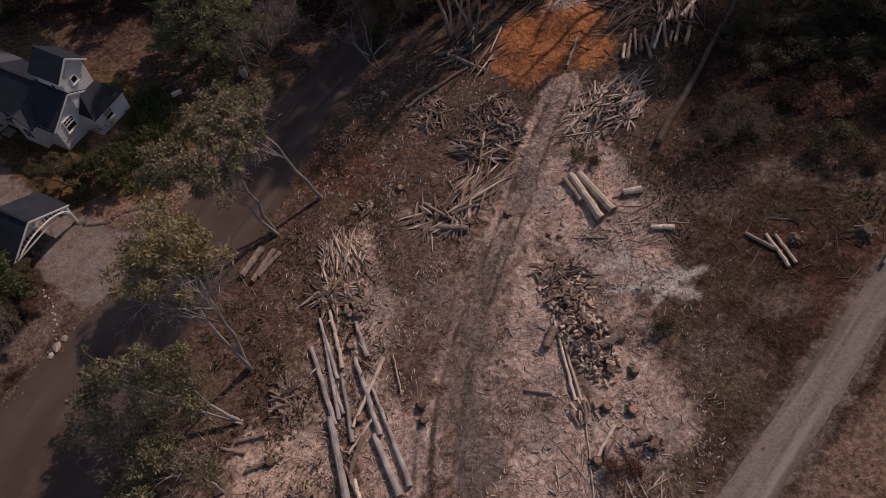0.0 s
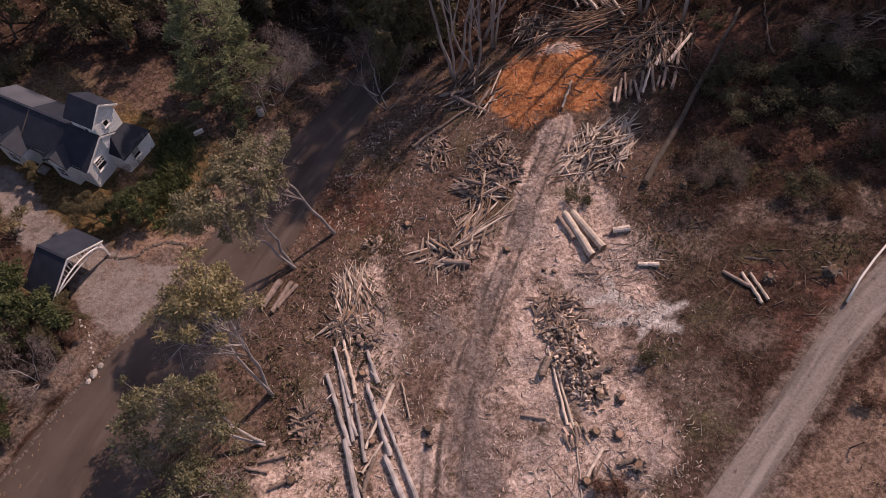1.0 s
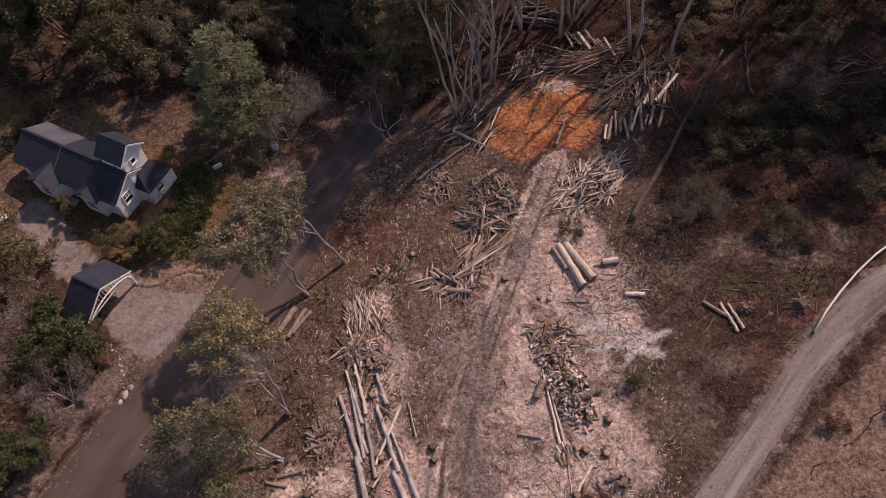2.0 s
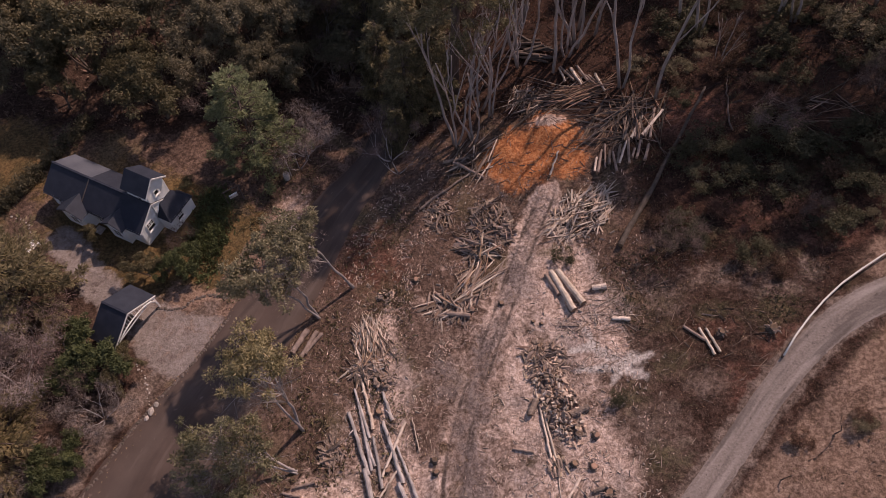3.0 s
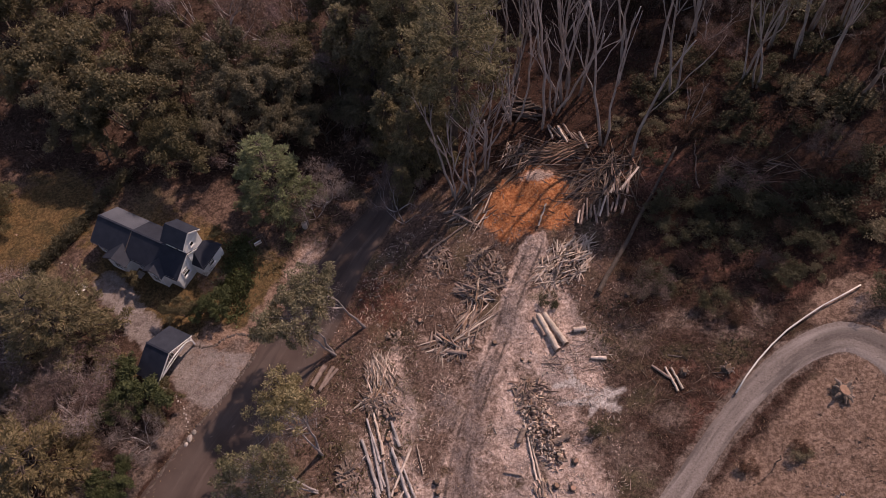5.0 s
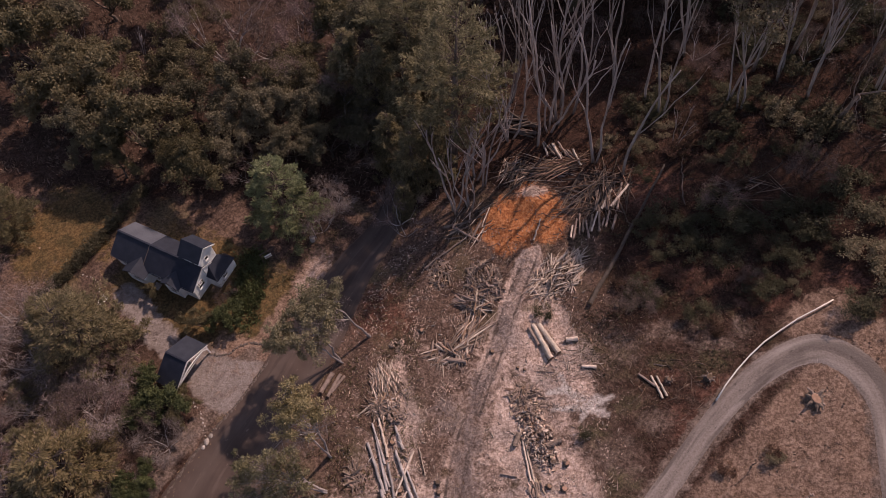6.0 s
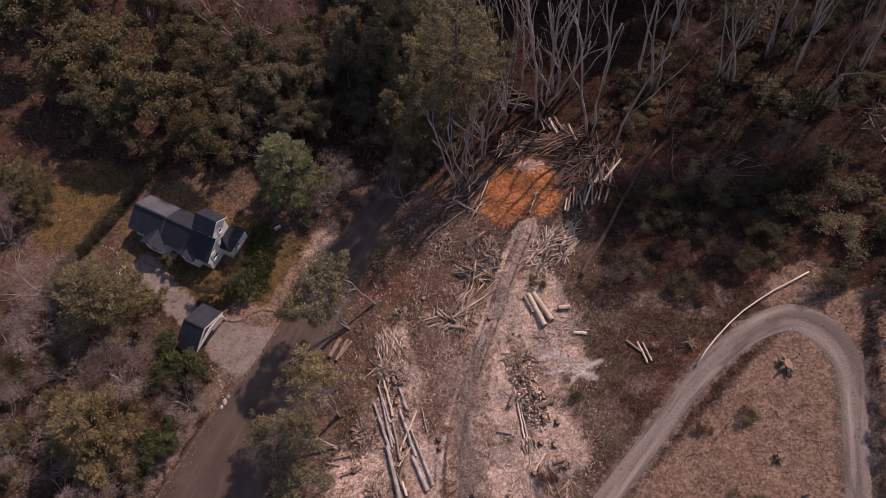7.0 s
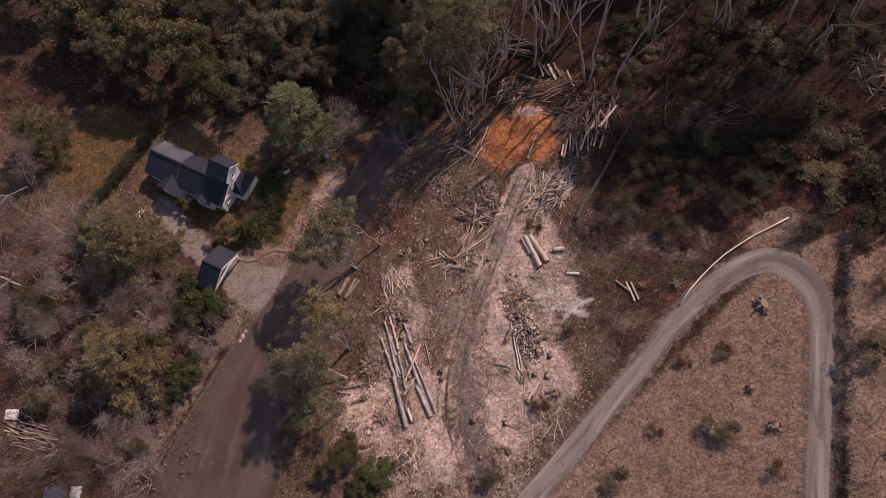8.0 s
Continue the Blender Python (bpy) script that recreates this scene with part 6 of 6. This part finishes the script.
heap_of("brush_heap", "broken branches and offcuts below the heaps", "brush", (10.6, 8.6), 3.6, 3.2, 0, 0.12, BRANCH + POLE + BILLET, 90, (0.4, 1.8), (0.02, 0.06), None, 180, 10, BRUSH, 31)
heap_of("plank_heap", "stack of weathered planks in the undergrowth", "timber", (-55.5, 6.2), 3.0, 1.7, -15, 0.5, SLABWOOD + ROUND, 90, (0.9, 2.6), (0.05, 0.12), 165, 14, 8, FIRE, 27)


# ---- stumps ----
def stump(x, y, r, h, label, seed, roots=5, ragged=False, mats=None):
    """A cut stump with spreading roots and a pale sawn top; ragged: torn splinters and upturned roots."""
    rng = np.random.default_rng(seed)
    r *= 0.72
    h *= 0.7
    tip = (rng.uniform(-0.12, 0.12) * r, rng.uniform(-0.12, 0.12) * r)
    ob = thing("stump", (x, y, z_at(x, y)), label, "stump", "stumps")
    s = Shape().tube([(0, 0, -0.3), (0, 0, 0.0), (0.02, 0, h * 0.4), (0.03, 0.02, h)], [r * 1.5, r * 1.3, r * 1.05, r], 12, 0, None, rng, 0.08)
    part("bark", s, mats or BARK_DARK, ob)
    part("sawn_top", Shape().tube([(0.03, 0.02, h - 0.06), (0.03 + tip[0], 0.02 + tip[1], h + 0.03)], [r * 0.93, r * 0.86], 12, 0, None, rng, 0.12), CUT, ob, "pale sawn top")
    for k in range(roots):
        a = 2 * math.pi * k / roots + rng.uniform(-0.4, 0.4)
        reach, rise = r * rng.uniform(1.6, 2.4), rng.uniform(0.1, 0.6) if ragged else -0.1
        part("root", Shape().tube([(r * 0.6 * math.cos(a), r * 0.6 * math.sin(a), h * 0.35), (r * 1.4 * math.cos(a), r * 1.4 * math.sin(a), 0.1 + max(rise, 0)), (reach * math.cos(a), reach * math.sin(a), rise)], [r * 0.35, r * 0.25, r * 0.1], 6), BARK if ragged else BARK_DARK, ob)
    return ob


for k, (x, y, r, h) in enumerate(((-1.5, 14.6, 0.36, 0.7), (-1.35, 13.5, 0.33, 0.55), (-5.8, 13.8, 0.38, 0.5), (-11.8, 11.0, 0.42, 0.5), (11.4, 16.4, 0.42, 0.6), (12.9, 16.2, 0.4, 0.6), (10.8, 13.8, 0.38, 0.6), (12.4, 13.5, 0.42, 0.45), (9.8, 10.3, 0.42, 0.6), (11.0, 10.0, 0.4, 0.4), (8.6, 25.2, 0.3, 0.5), (-6.9, 19.3, 0.4, 0.45),
                                  (2.8, 8.0, 0.45, 0.6), (6.9, 7.6, 0.4, 0.5), (7.1, 4.1, 0.45, 0.45), (3.6, 3.4, 0.3, 0.4), (0.9, 30.6, 0.45, 0.4), (2.2, 29.6, 0.4, 0.35), (5.2, 30.2, 0.32, 0.4), (20.6, 35.0, 0.3, 0.5), (-3.6, 33.4, 0.4, 0.4), (8.2, 27.9, 0.22, 0.3), (9.0, 27.6, 0.2, 0.3))):
    stump(x, y, r, h, "sawn tree stump with dark bark on bare soil", 600 + k)
stump(29.0, 24.8, 0.55, 0.6, "wide upturned stump with an orange sawn face", 630, 6, True)
for k, (x, y, r) in enumerate(((38.5, 21.3, 0.92), (37.2, 6.6, 0.6), (35.6, 11.2, 0.5), (49.2, 12.2, 0.5), (30.6, 6.0, 0.5), (13.4, 11.2, 0.5), (24.9, 25.0, 0.36))):
    stump(x, y, r, 0.6, "weathered root stump with torn grey roots", 640 + k, 11, True, BARK_DARK)


# ---- round the house and road ----
def stone_model(seed):
    rng = np.random.default_rng(seed)
    bm = bmesh.new()
    bmesh.ops.create_icosphere(bm, subdivisions=1, radius=1)
    for v in bm.verts:
        v.co *= rng.uniform(0.75, 1.15)
        v.co.z *= 0.7
    me = bpy.data.meshes.new("stone")
    bm.to_mesh(me)
    bm.free()
    return me


STONES = [stone_model(700 + k) for k in range(4)]
PALE_STONES = [stone_model(710 + k) for k in range(4)]
for me in STONES:
    me.materials.append(EDGE)
for me in PALE_STONES:
    me.materials.append(STONE)


def stone_row(name, label, category, line, step, size, meshes, seed, spread=0.12, kind=""):
    """Stones set in a row along a line, each a part."""
    rng = np.random.default_rng(seed)
    pts = np.array(rounded(line, 10))
    run = np.concatenate([[0], np.cumsum(np.hypot(*np.diff(pts, axis=0).T))])
    ob = thing(name, (pts[0][0], pts[0][1], z_at(*pts[0])), label, category, kind=kind)
    for d in np.arange(0, run[-1], step):
        x, y = (float(np.interp(d, run, pts[:, i])) + rng.normal(0, spread) for i in (0, 1))
        s = rng.uniform(*size)
        part("stone", meshes[int(rng.integers(len(meshes)))], None, ob, m=Matrix.Translation((x - ob.location.x, y - ob.location.y, z_at(x, y) + 0.25 * s - ob.location.z)) @ pose(0, 0, 0, 0, 0, rng.uniform(0, 360)) @ Matrix.Diagonal((s * rng.uniform(1, 1.6), s, s * rng.uniform(0.7, 1.2), 1)))
    return ob


stone_row("kerb", "broken dark stone edging along the asphalt road", "kerb", [(-22.9, 29.6), (-25.7, 24.7), (-29.7, 19.0), (-33.6, 11.8), (-37.3, 4.9), (-40.8, -1.6)], 0.27, (0.11, 0.21), STONES, 1, 0.05, "structure")
stone_row("retaining_wall", "curved dark dry-stone edging beside the carport", "stone wall", [(-30.6, 30.6), (-28.4, 30.5), (-26.8, 31.6), (-25.2, 32.1), (-23.4, 31.7)], 0.26, (0.11, 0.2), STONES, 2, 0.06)
stone_row("stone_edging", "row of small white stones beside the driveway", "stones", [(-31.6, 24.6), (-30.4, 23.0), (-29.7, 21.6), (-29.2, 20.0)], 0.42, (0.06, 0.13), PALE_STONES, 3, 0.08)
stone_row("stone_edging", "curved border of pale stones on the lawn", "stones", [(-49.0, 41.6), (-47.6, 41.2), (-46.6, 40.0), (-46.0, 38.6)], 0.5, (0.07, 0.14), PALE_STONES, 4, 0.08)
stone_row("stone_edging", "scattered pale stones along the road bank", "stones", [(-22.6, 32.8), (-20.8, 36.0), (-19.6, 38.6), (-18.6, 41.0)], 0.8, (0.06, 0.16), PALE_STONES, 5, 0.3)
for k, (x, y, s) in enumerate(((-29.0, 19.6, 0.42), (-28.6, 20.3, 0.3), (-29.3, 18.9, 0.28))):
    ob = tagged(new("boulder", PALE_STONES[k]), "pale boulder at the corner of the driveway", "boulder", "boulders")
    ob.matrix_basis = Matrix.Translation((x, y, z_at(x, y) + 0.2 * s)) @ Matrix.Diagonal((s, s * 1.2, s, 1))

# bench on the lawn
bench = thing("garden_bench", (-45.3, 37.5, z_at(-45.3, 37.5)), "white slatted garden bench on the lawn", "bench", rz=60)
for y in (-0.18, 0.0, 0.18):
    part("seat_slat", Shape().box(-0.75, 0.75, y - 0.07, y + 0.07, 0.42, 0.46), TRIM, bench)
for z in (0.6, 0.8):
    part("back_slat", Shape().box(-0.75, 0.75, 0.27, 0.31, z - 0.06, z + 0.06), TRIM, bench)
for x in (-0.65, 0.65):
    part("leg", Shape().box(x - 0.04, x + 0.04, -0.22, -0.14, -0.05, 0.42).box(x - 0.04, x + 0.04, 0.2, 0.27, -0.05, 0.88), TRIM, bench)
# wooden swing frame between hedge and road
swing = thing("swing_frame", (-24.6, 44.4, z_at(-24.6, 44.4)), "weathered wooden swing frame on the grass", "swing", rz=35)
for x in (-0.9, 0.9):
    for s in (-1, 1):
        part("leg", Shape().beam((x, s * 0.7, -0.1), (x, 0.0, 1.9), 0.08, 0.08), BARK_DARK, swing)
part("top_beam", Shape().beam((-1.1, 0, 1.95), (1.1, 0, 1.95), 0.09, 0.09), BARK_DARK, swing)
seat = part("seat", Shape().box(-0.5, 0.5, -0.15, 0.15, 0.5, 0.55), STRIPPED, swing, "pale seat board")
part("seat_back", Shape().box(-0.5, 0.5, 0.15, 0.19, 0.55, 0.8), TRIM, swing)
for x in (-0.5, 0.5):
    part("rope", Shape().beam((x, 0, 0.55), (x, 0, 1.92), 0.025, 0.025), METAL, swing)
# round water tank by the wood
tank = thing("water_tank", (-18.9, 47.2, z_at(-18.9, 47.2)), "small pale round water tank beside the road", "tank")
part("body", Shape().tube([(0, 0, -0.1), (0, 0, 0.05), (0, 0, 0.9), (0, 0, 1.0)], [0.36, 0.38, 0.38, 0.33], 20), STONE, tank, shade=True)
part("lid", Shape().tube([(0, 0, 1.0), (0, 0, 1.05)], [0.22, 0.2], 16), STONE, tank)
# leaning pale post by the tank
post = thing("post", (-18.4, 47.4, z_at(-18.4, 47.4)), "pale leaning wooden post beside the water tank", "post")
part("pole", Shape().tube([(0, 0, -0.3), (-0.1, 0.1, 1.6), (-0.25, 0.2, 3.2)], [0.09, 0.08, 0.07], 8), BARK_PALE, post)
part("cap", Shape().tube([(-0.25, 0.2, 3.18), (-0.255, 0.205, 3.26)], [0.09, 0.075], 8), METAL, post)
# clipped hedge
hedge = thing("hedge", (-48.6, 46.0, z_at(-48.6, 46)), "long clipped dark green hedge beside the lawn", "hedge")
hedge_rng = np.random.default_rng(5)
run = hedge_rng.uniform(0, 1, 520)
hx, hy = np.interp(run, [0, 0.45, 1], [-53.4, -49.0, -43.4]), np.interp(run, [0, 0.45, 1], [37.2, 44.8, 55.2])
cent = np.stack([hx + hedge_rng.normal(0, 0.45, 520), hy + hedge_rng.normal(0, 0.3, 520), land(hx, hy) + hedge_rng.uniform(0.2, 1.5, 520)], 1) - np.array(hedge.location)
part("foliage", leaf_mesh(clumps(hedge_rng, cent, (0, 0, -1.5), 0.42, 26, 0.24), [LEAF_DARK], "foliage"), None, hedge)
stems = Shape()
for k in range(0, 520, 26):
    stems.tube([(cent[k][0], cent[k][1], float(land(hx[k], hy[k])) - hedge.location.z - 0.1), (cent[k][0], cent[k][1], cent[k][2])], [0.05, 0.03], 5)
part("stems", stems, BARK_DARK, hedge)

# pale pipe on low rests at the hairpin
rail = thing("pipe", (29.2, 22.1, z_at(29.2, 22.1)), "long bent white pipe along the gravel hairpin", "pipe")
rail_pts = [Vector((x, y, z_at(x, y) + 0.42)) - Vector(rail.location) for x, y in ((29.15, 22.05), (30.5, 23.8), (31.9, 25.35), (33.5, 26.9), (35.2, 28.3), (37.1, 29.5), (39.0, 30.6), (41.0, 31.5), (42.9, 32.4))]
part("tube", Shape().tube(rail_pts, [0.085] * 9, 10), PIPE, rail, shade=True)
for p in rail_pts[::2]:
    part("rest", Shape().box(p.x - 0.08, p.x + 0.08, p.y - 0.08, p.y + 0.08, p.z - 0.75, p.z - 0.09), BARK_DARK, rail)

# stakes on the clay bank
for k, (x, y, h, lean) in enumerate(((31.3, 15.0, 2.0, -12), (19.4, 4.2, 2.0, 8), (26.6, 11.6, 1.1, 20), (47.3, 8.1, 2.6, -10), (45.8, 3.0, 2.4, 6))):
    ob = thing("stake", (x, y, z_at(x, y)), "thin dark wooden stake standing in clay", "stake", "stakes")
    part("pole", Shape().tube([(0, 0, -0.3), (0.05, 0, h * 0.5), (math.sin(radians(lean)) * h, 0.1, h)], [0.06, 0.05, 0.035], 7), BARK_DARK, ob)
    part("tip", Shape().tube([(math.sin(radians(lean)) * h, 0.1, h - 0.05), (math.sin(radians(lean)) * h * 1.05, 0.1, h + 0.12)], [0.07, 0.06], 7), METAL, ob)


# tarpaulins and plates in the undergrowth
def sheet(x, y, w, d, mats, label, seed):
    rng = np.random.default_rng(seed)
    ob = thing("tarpaulin", (x, y, z_at(x, y)), label, "tarpaulin", "tarpaulins")
    n = 7
    verts = [((i / (n - 1) - 0.5) * w, (j / (n - 1) - 0.5) * d, 0.25 + 0.35 * math.exp(-((i - 3) ** 2 + (j - 3) ** 2) / 6) + rng.normal(0, 0.06)) for j in range(n) for i in range(n)]
    low = [(a, b, c - 0.3) for a, b, c in verts]
    f = [(j * n + i, j * n + i + 1, (j + 1) * n + i + 1, (j + 1) * n + i) for j in range(n - 1) for i in range(n - 1)]
    part("cloth", Shape().add(verts, f).add(low, [q[::-1] for q in f]), mats, ob)
    return ob


sheet(-58.4, 8.9, 1.7, 1.3, TARP, "crumpled white tarpaulin over a heap in the undergrowth", 1)
sheet(-48.4, -0.8, 1.3, 1.4, TARP, "white tarpaulin over junk in the undergrowth", 2)
sheet(-51.0, -1.0, 2.8, 1.8, BLUE, "blue-grey tarpaulin beside the white one", 3)


# ---- litter, grass and scrub ----
def scatter(rng, count, x0, x1, y0, y1, weight):
    """Places kept with the chance that weight(x, y) gives."""
    x, y = rng.uniform(x0, x1, count), rng.uniform(y0, y1, count)
    keep = rng.uniform(0, 1, count) < weight(x, y)
    off = np.minimum(near_line(x, y, ROAD_LINE) - 3.5, near_line(x, y, GRAVEL_LINE) - 2.0) > 0
    return x[keep & off], y[keep & off]


def chips(name, label, seed, count, area, weight, length, radius, mats):
    """Loose sticks and chips, each a three-sided splinter lying on the ground."""
    rng = np.random.default_rng(seed)
    x, y = scatter(rng, count, *area, weight)
    n = len(x)
    a, ln, r = rng.uniform(0, 2 * np.pi, n), rng.uniform(*length, n) ** 1.0, rng.uniform(*radius, n)
    dx, dy = np.cos(a) * ln / 2, np.sin(a) * ln / 2
    z0, z1, lift = land(x - dx, y - dy), land(x + dx, y + dy), np.abs(rng.normal(0, 0.015, n))
    verts = []
    for sx, z in ((-1, z0), (1, z1)):
        for ox, oz in ((-1, 0.3), (1, 0.3), (0, 1.9)):
            verts.append(np.stack([x + sx * dx - np.sin(a) * r * ox, y + sx * dy + np.cos(a) * r * ox, z + lift + r * oz], 1))
    verts = np.stack(verts, 1).reshape(-1, 3)
    base = (np.arange(n) * 6)[:, None]
    faces = np.concatenate([base + np.array(f) for f in ((0, 1, 4, 3), (1, 2, 5, 4), (2, 0, 3, 5))])
    me = bpy.data.meshes.new(name)
    me.from_pydata(verts.tolist(), [], faces.tolist())
    me.materials.append(mats)
    return tagged(new(name, me), label, "litter", kind="stuff")


def tufts(name, label, seed, count, area, weight, blades, size, slim, mats, category="grass", rise=0.75, spread=0.25):
    """Low plants: blades rising from scattered feet."""
    rng = np.random.default_rng(seed)
    x, y = scatter(rng, count, *area, weight)
    n = len(x)
    grow = rng.uniform(0.6, 1.4, n)
    x, y, grow = (np.repeat(v, blades) for v in (x, y, grow))
    m = len(x)
    x, y = x + rng.normal(0, spread, m) * grow, y + rng.normal(0, spread, m) * grow
    d = np.stack([rng.normal(0, 0.7, m), rng.normal(0, 0.7, m), np.full(m, rise) + rng.uniform(-0.2, 0.3, m)], 1)
    d /= np.linalg.norm(d, axis=1)[:, None]
    s = np.cross(d, rng.normal(size=(m, 3)))
    s /= np.linalg.norm(s, axis=1)[:, None]
    ln = (size * grow * rng.uniform(0.5, 1.3, m))[:, None]
    p = np.stack([x, y, land(x, y) - 0.03], 1)
    ob = new(name, leaf_mesh(np.stack([p, p + d * ln * 0.5 + s * ln * slim, p + d * ln, p + d * ln * 0.5 - s * ln * slim], 1), [mats], name))
    return tagged(ob, label, category, kind="stuff")


def patchy(x, y, scale, seed, lo=-0.2, hi=0.5):
    return smooth(lo, hi, swell(x, y, scale, seed) + 0.5 * swell(x, y, scale * 0.3, seed + 1))


def slope_cover(x, y):
    return smooth(10, 17, x) * (1 - smooth(-2, 1, (x - 9) * 0.69 - (y + 1.3) * 0.72 + 3.5)) * smooth(2, 10, y)


def clearing(x, y):
    return (1 - smooth(10, 18, np.abs(x - 3))) * (1 - smooth(40, 52, y)) * (0.08 + 0.92 * smooth(1.6, 4.4, near_line(x, y, TRACK_LINE) + 0.5 * swell(x, y, 3, 44)))


chips("wood_litter", "pale wood chips and splinters strewn over bare soil", 1, 40000, (-15, 22, -4, 48), lambda x, y: clearing(x, y) * (0.05 + 0.95 * patchy(x, y, 4, 41, -0.1, 0.6)), (0.06, 0.34), (0.014, 0.04), CHIPS)
chips("stick_litter", "broken sticks strewn over the clearing", 2, 4200, (-18, 26, -2, 60), lambda x, y: (0.2 + 0.8 * patchy(x, y, 7, 43)) * (1 - 0.85 * smooth(14, 20, x)) * (1 - smooth(-3, 0, (x - 9) * 0.69 - (y + 1.3) * 0.72)), (0.25, 0.9), (0.01, 0.025), TWIG)
chips("offcut_litter", "pale offcuts and broken wood strewn over bare soil", 14, 2000, (-15, 20, -4, 46), lambda x, y: clearing(x, y) * (0.1 + 0.9 * patchy(x, y, 5, 49, 0.0, 0.6)), (0.15, 0.55), (0.03, 0.08), STRIPPED)
chips("bark_litter", "dark bark and broken sticks on bare soil", 15, 2200, (-16, 22, -4, 46), lambda x, y: clearing(x, y) * (0.1 + 0.9 * patchy(x, y, 5, 50, -0.1, 0.5)), (0.12, 0.5), (0.02, 0.05), BARK)
chips("cutting_sticks", "broken sticks lying on the orange soil", 16, 70, (5, 16, 44, 55), lambda x, y: 1.0 + 0 * x, (0.3, 1.4), (0.015, 0.05), BARK)
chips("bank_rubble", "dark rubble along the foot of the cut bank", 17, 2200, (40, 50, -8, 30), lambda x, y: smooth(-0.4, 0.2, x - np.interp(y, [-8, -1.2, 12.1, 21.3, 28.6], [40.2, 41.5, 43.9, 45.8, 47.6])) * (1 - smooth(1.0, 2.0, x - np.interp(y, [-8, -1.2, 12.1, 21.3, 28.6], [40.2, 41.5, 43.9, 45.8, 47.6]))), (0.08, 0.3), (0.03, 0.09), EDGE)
chips("clay_lumps", "clods of reddish clay on the bank inside the hairpin", 18, 7000, (10, 62, -14, 34), lambda x, y: smooth(-1, 1, (x - 9) * 0.69 - (y + 1.3) * 0.72 - 3) * (0.15 + 0.85 * patchy(x, y, 4, 46)), (0.06, 0.2), (0.025, 0.075), CLOD)
chips("clay_clods", "clods and twigs on the clay bank", 3, 6000, (14, 62, -14, 34), lambda x, y: smooth(-1, 1, (x - 9) * 0.69 - (y + 1.3) * 0.72 - 3) * (0.3 + 0.7 * patchy(x, y, 4, 45)), (0.04, 0.13), (0.02, 0.045), GRASS)
chips("branch_litter", "dead branches lying in the dark wood", 4, 4200, (-2, 75, 52, 95), lambda x, y: 0.3 + 0.7 * patchy(x, y, 8, 47), (0.5, 2.0), (0.015, 0.035), BARK_DARK)
tufts("bracken", "brown dead bracken covering the slope", 5, 14000, (10, 58, 4, 66), lambda x, y: slope_cover(x, y) * (1 - smooth(29, 38, y)) * patchy(x, y, 7, 51, -0.5, 0.3), 8, 0.28, 0.05, BRACKEN, "bracken", 0.5)
tufts("rust_scrub", "reddish dry scrub on the slope", 6, 9000, (14, 70, 26, 90), lambda x, y: slope_cover(x, y) * patchy(x, y, 6, 53, 0.0, 0.6), 6, 0.32, 0.12, LEAF_RUST, "scrub", 0.55)
tufts("green_scrub", "dark green low scrub on the slope", 7, 10000, (16, 72, 24, 90), lambda x, y: slope_cover(x, y) * patchy(x, y, 9, 55, 0.0, 0.6), 8, 0.3, 0.16, LEAF_DEEP, "scrub", 0.6, 0.4)
tufts("bleached_grass", "bleached dry grass on the brown slope", 20, 9500, (11, 46, 3, 36), lambda x, y: slope_cover(x, y) * patchy(x, y, 4, 91, 0.0, 0.7), 6, 0.26, 0.06, STRAW, "grass", 0.5, 0.3)
tufts("slope_grass", "grey-green grass tufts on the brown slope", 21, 2600, (11, 40, 3, 34), lambda x, y: slope_cover(x, y) * patchy(x, y, 5, 93, 0.2, 0.8), 7, 0.3, 0.07, LEAF_OLIVE, "grass", 0.6, 0.3)
tufts("dry_grass", "tufts of dry grass on the slopes", 8, 7000, (-22, 34, -2, 52), lambda x, y: (1 - 0.9 * clearing(x, y)) * patchy(x, y, 5, 57, -0.1, 0.5), 6, 0.32, 0.05, GRASS, "grass")
tufts("verge_scrub", "green-brown scrub between road and clearing", 9, 4200, (-24, -4, -4, 50), lambda x, y: smooth(3.0, 5.5, near_line(x, y, ROAD_LINE)) * patchy(x, y, 5, 59, -0.4, 0.4), 7, 0.4, 0.12, LEAF_OLIVE, "scrub", 0.8, 0.3)
tufts("undergrowth", "dark undergrowth on the floor of the wood", 10, 9000, (-80, 6, -15, 95), lambda x, y: np.maximum(smooth(54, 58, y), smooth(32, 36, -x) * (1 - smooth(26, 32, y))) * patchy(x, y, 7, 61, -0.6, 0.2), 6, 0.6, 0.14, BRACKEN, "undergrowth", 0.8, 0.4)
tufts("house_shrubs", "dark shrubs on the bank between house and road", 11, 1500, (-32, -22, 31, 48), lambda x, y: (1 - smooth(0.6, 1.1, np.hypot((x + 26.6) / 2.2, (y - 40) / 6.5))), 16, 0.5, 0.14, LEAF_GREEN, "shrubs", 0.9, 0.3)
tufts("red_undergrowth", "reddish dead undergrowth below the tall trees", 19, 9000, (4, 76, 56, 96), lambda x, y: patchy(x, y, 7, 62, -0.4, 0.4), 6, 0.5, 0.12, LEAF_RUST, "undergrowth", 0.8, 0.4)
chips("leaf_litter", "fallen leaves and twigs strewn over the asphalt road", 22, 5000, (-44, -14, -4, 34), lambda x, y: smooth(0.5, 1.0, near_line(x, y, ROAD_LINE) / np.interp(y, [2, 13, 24, 33], [8.4, 6.0, 4.1, 4.0])) * (near_line(x, y, ROAD_LINE) < np.interp(y, [2, 13, 24, 33], [8.4, 6.0, 4.1, 4.0])) * (0.2 + 0.8 * patchy(x, y, 5, 95)), (0.06, 0.2), (0.04, 0.06), GRASS)
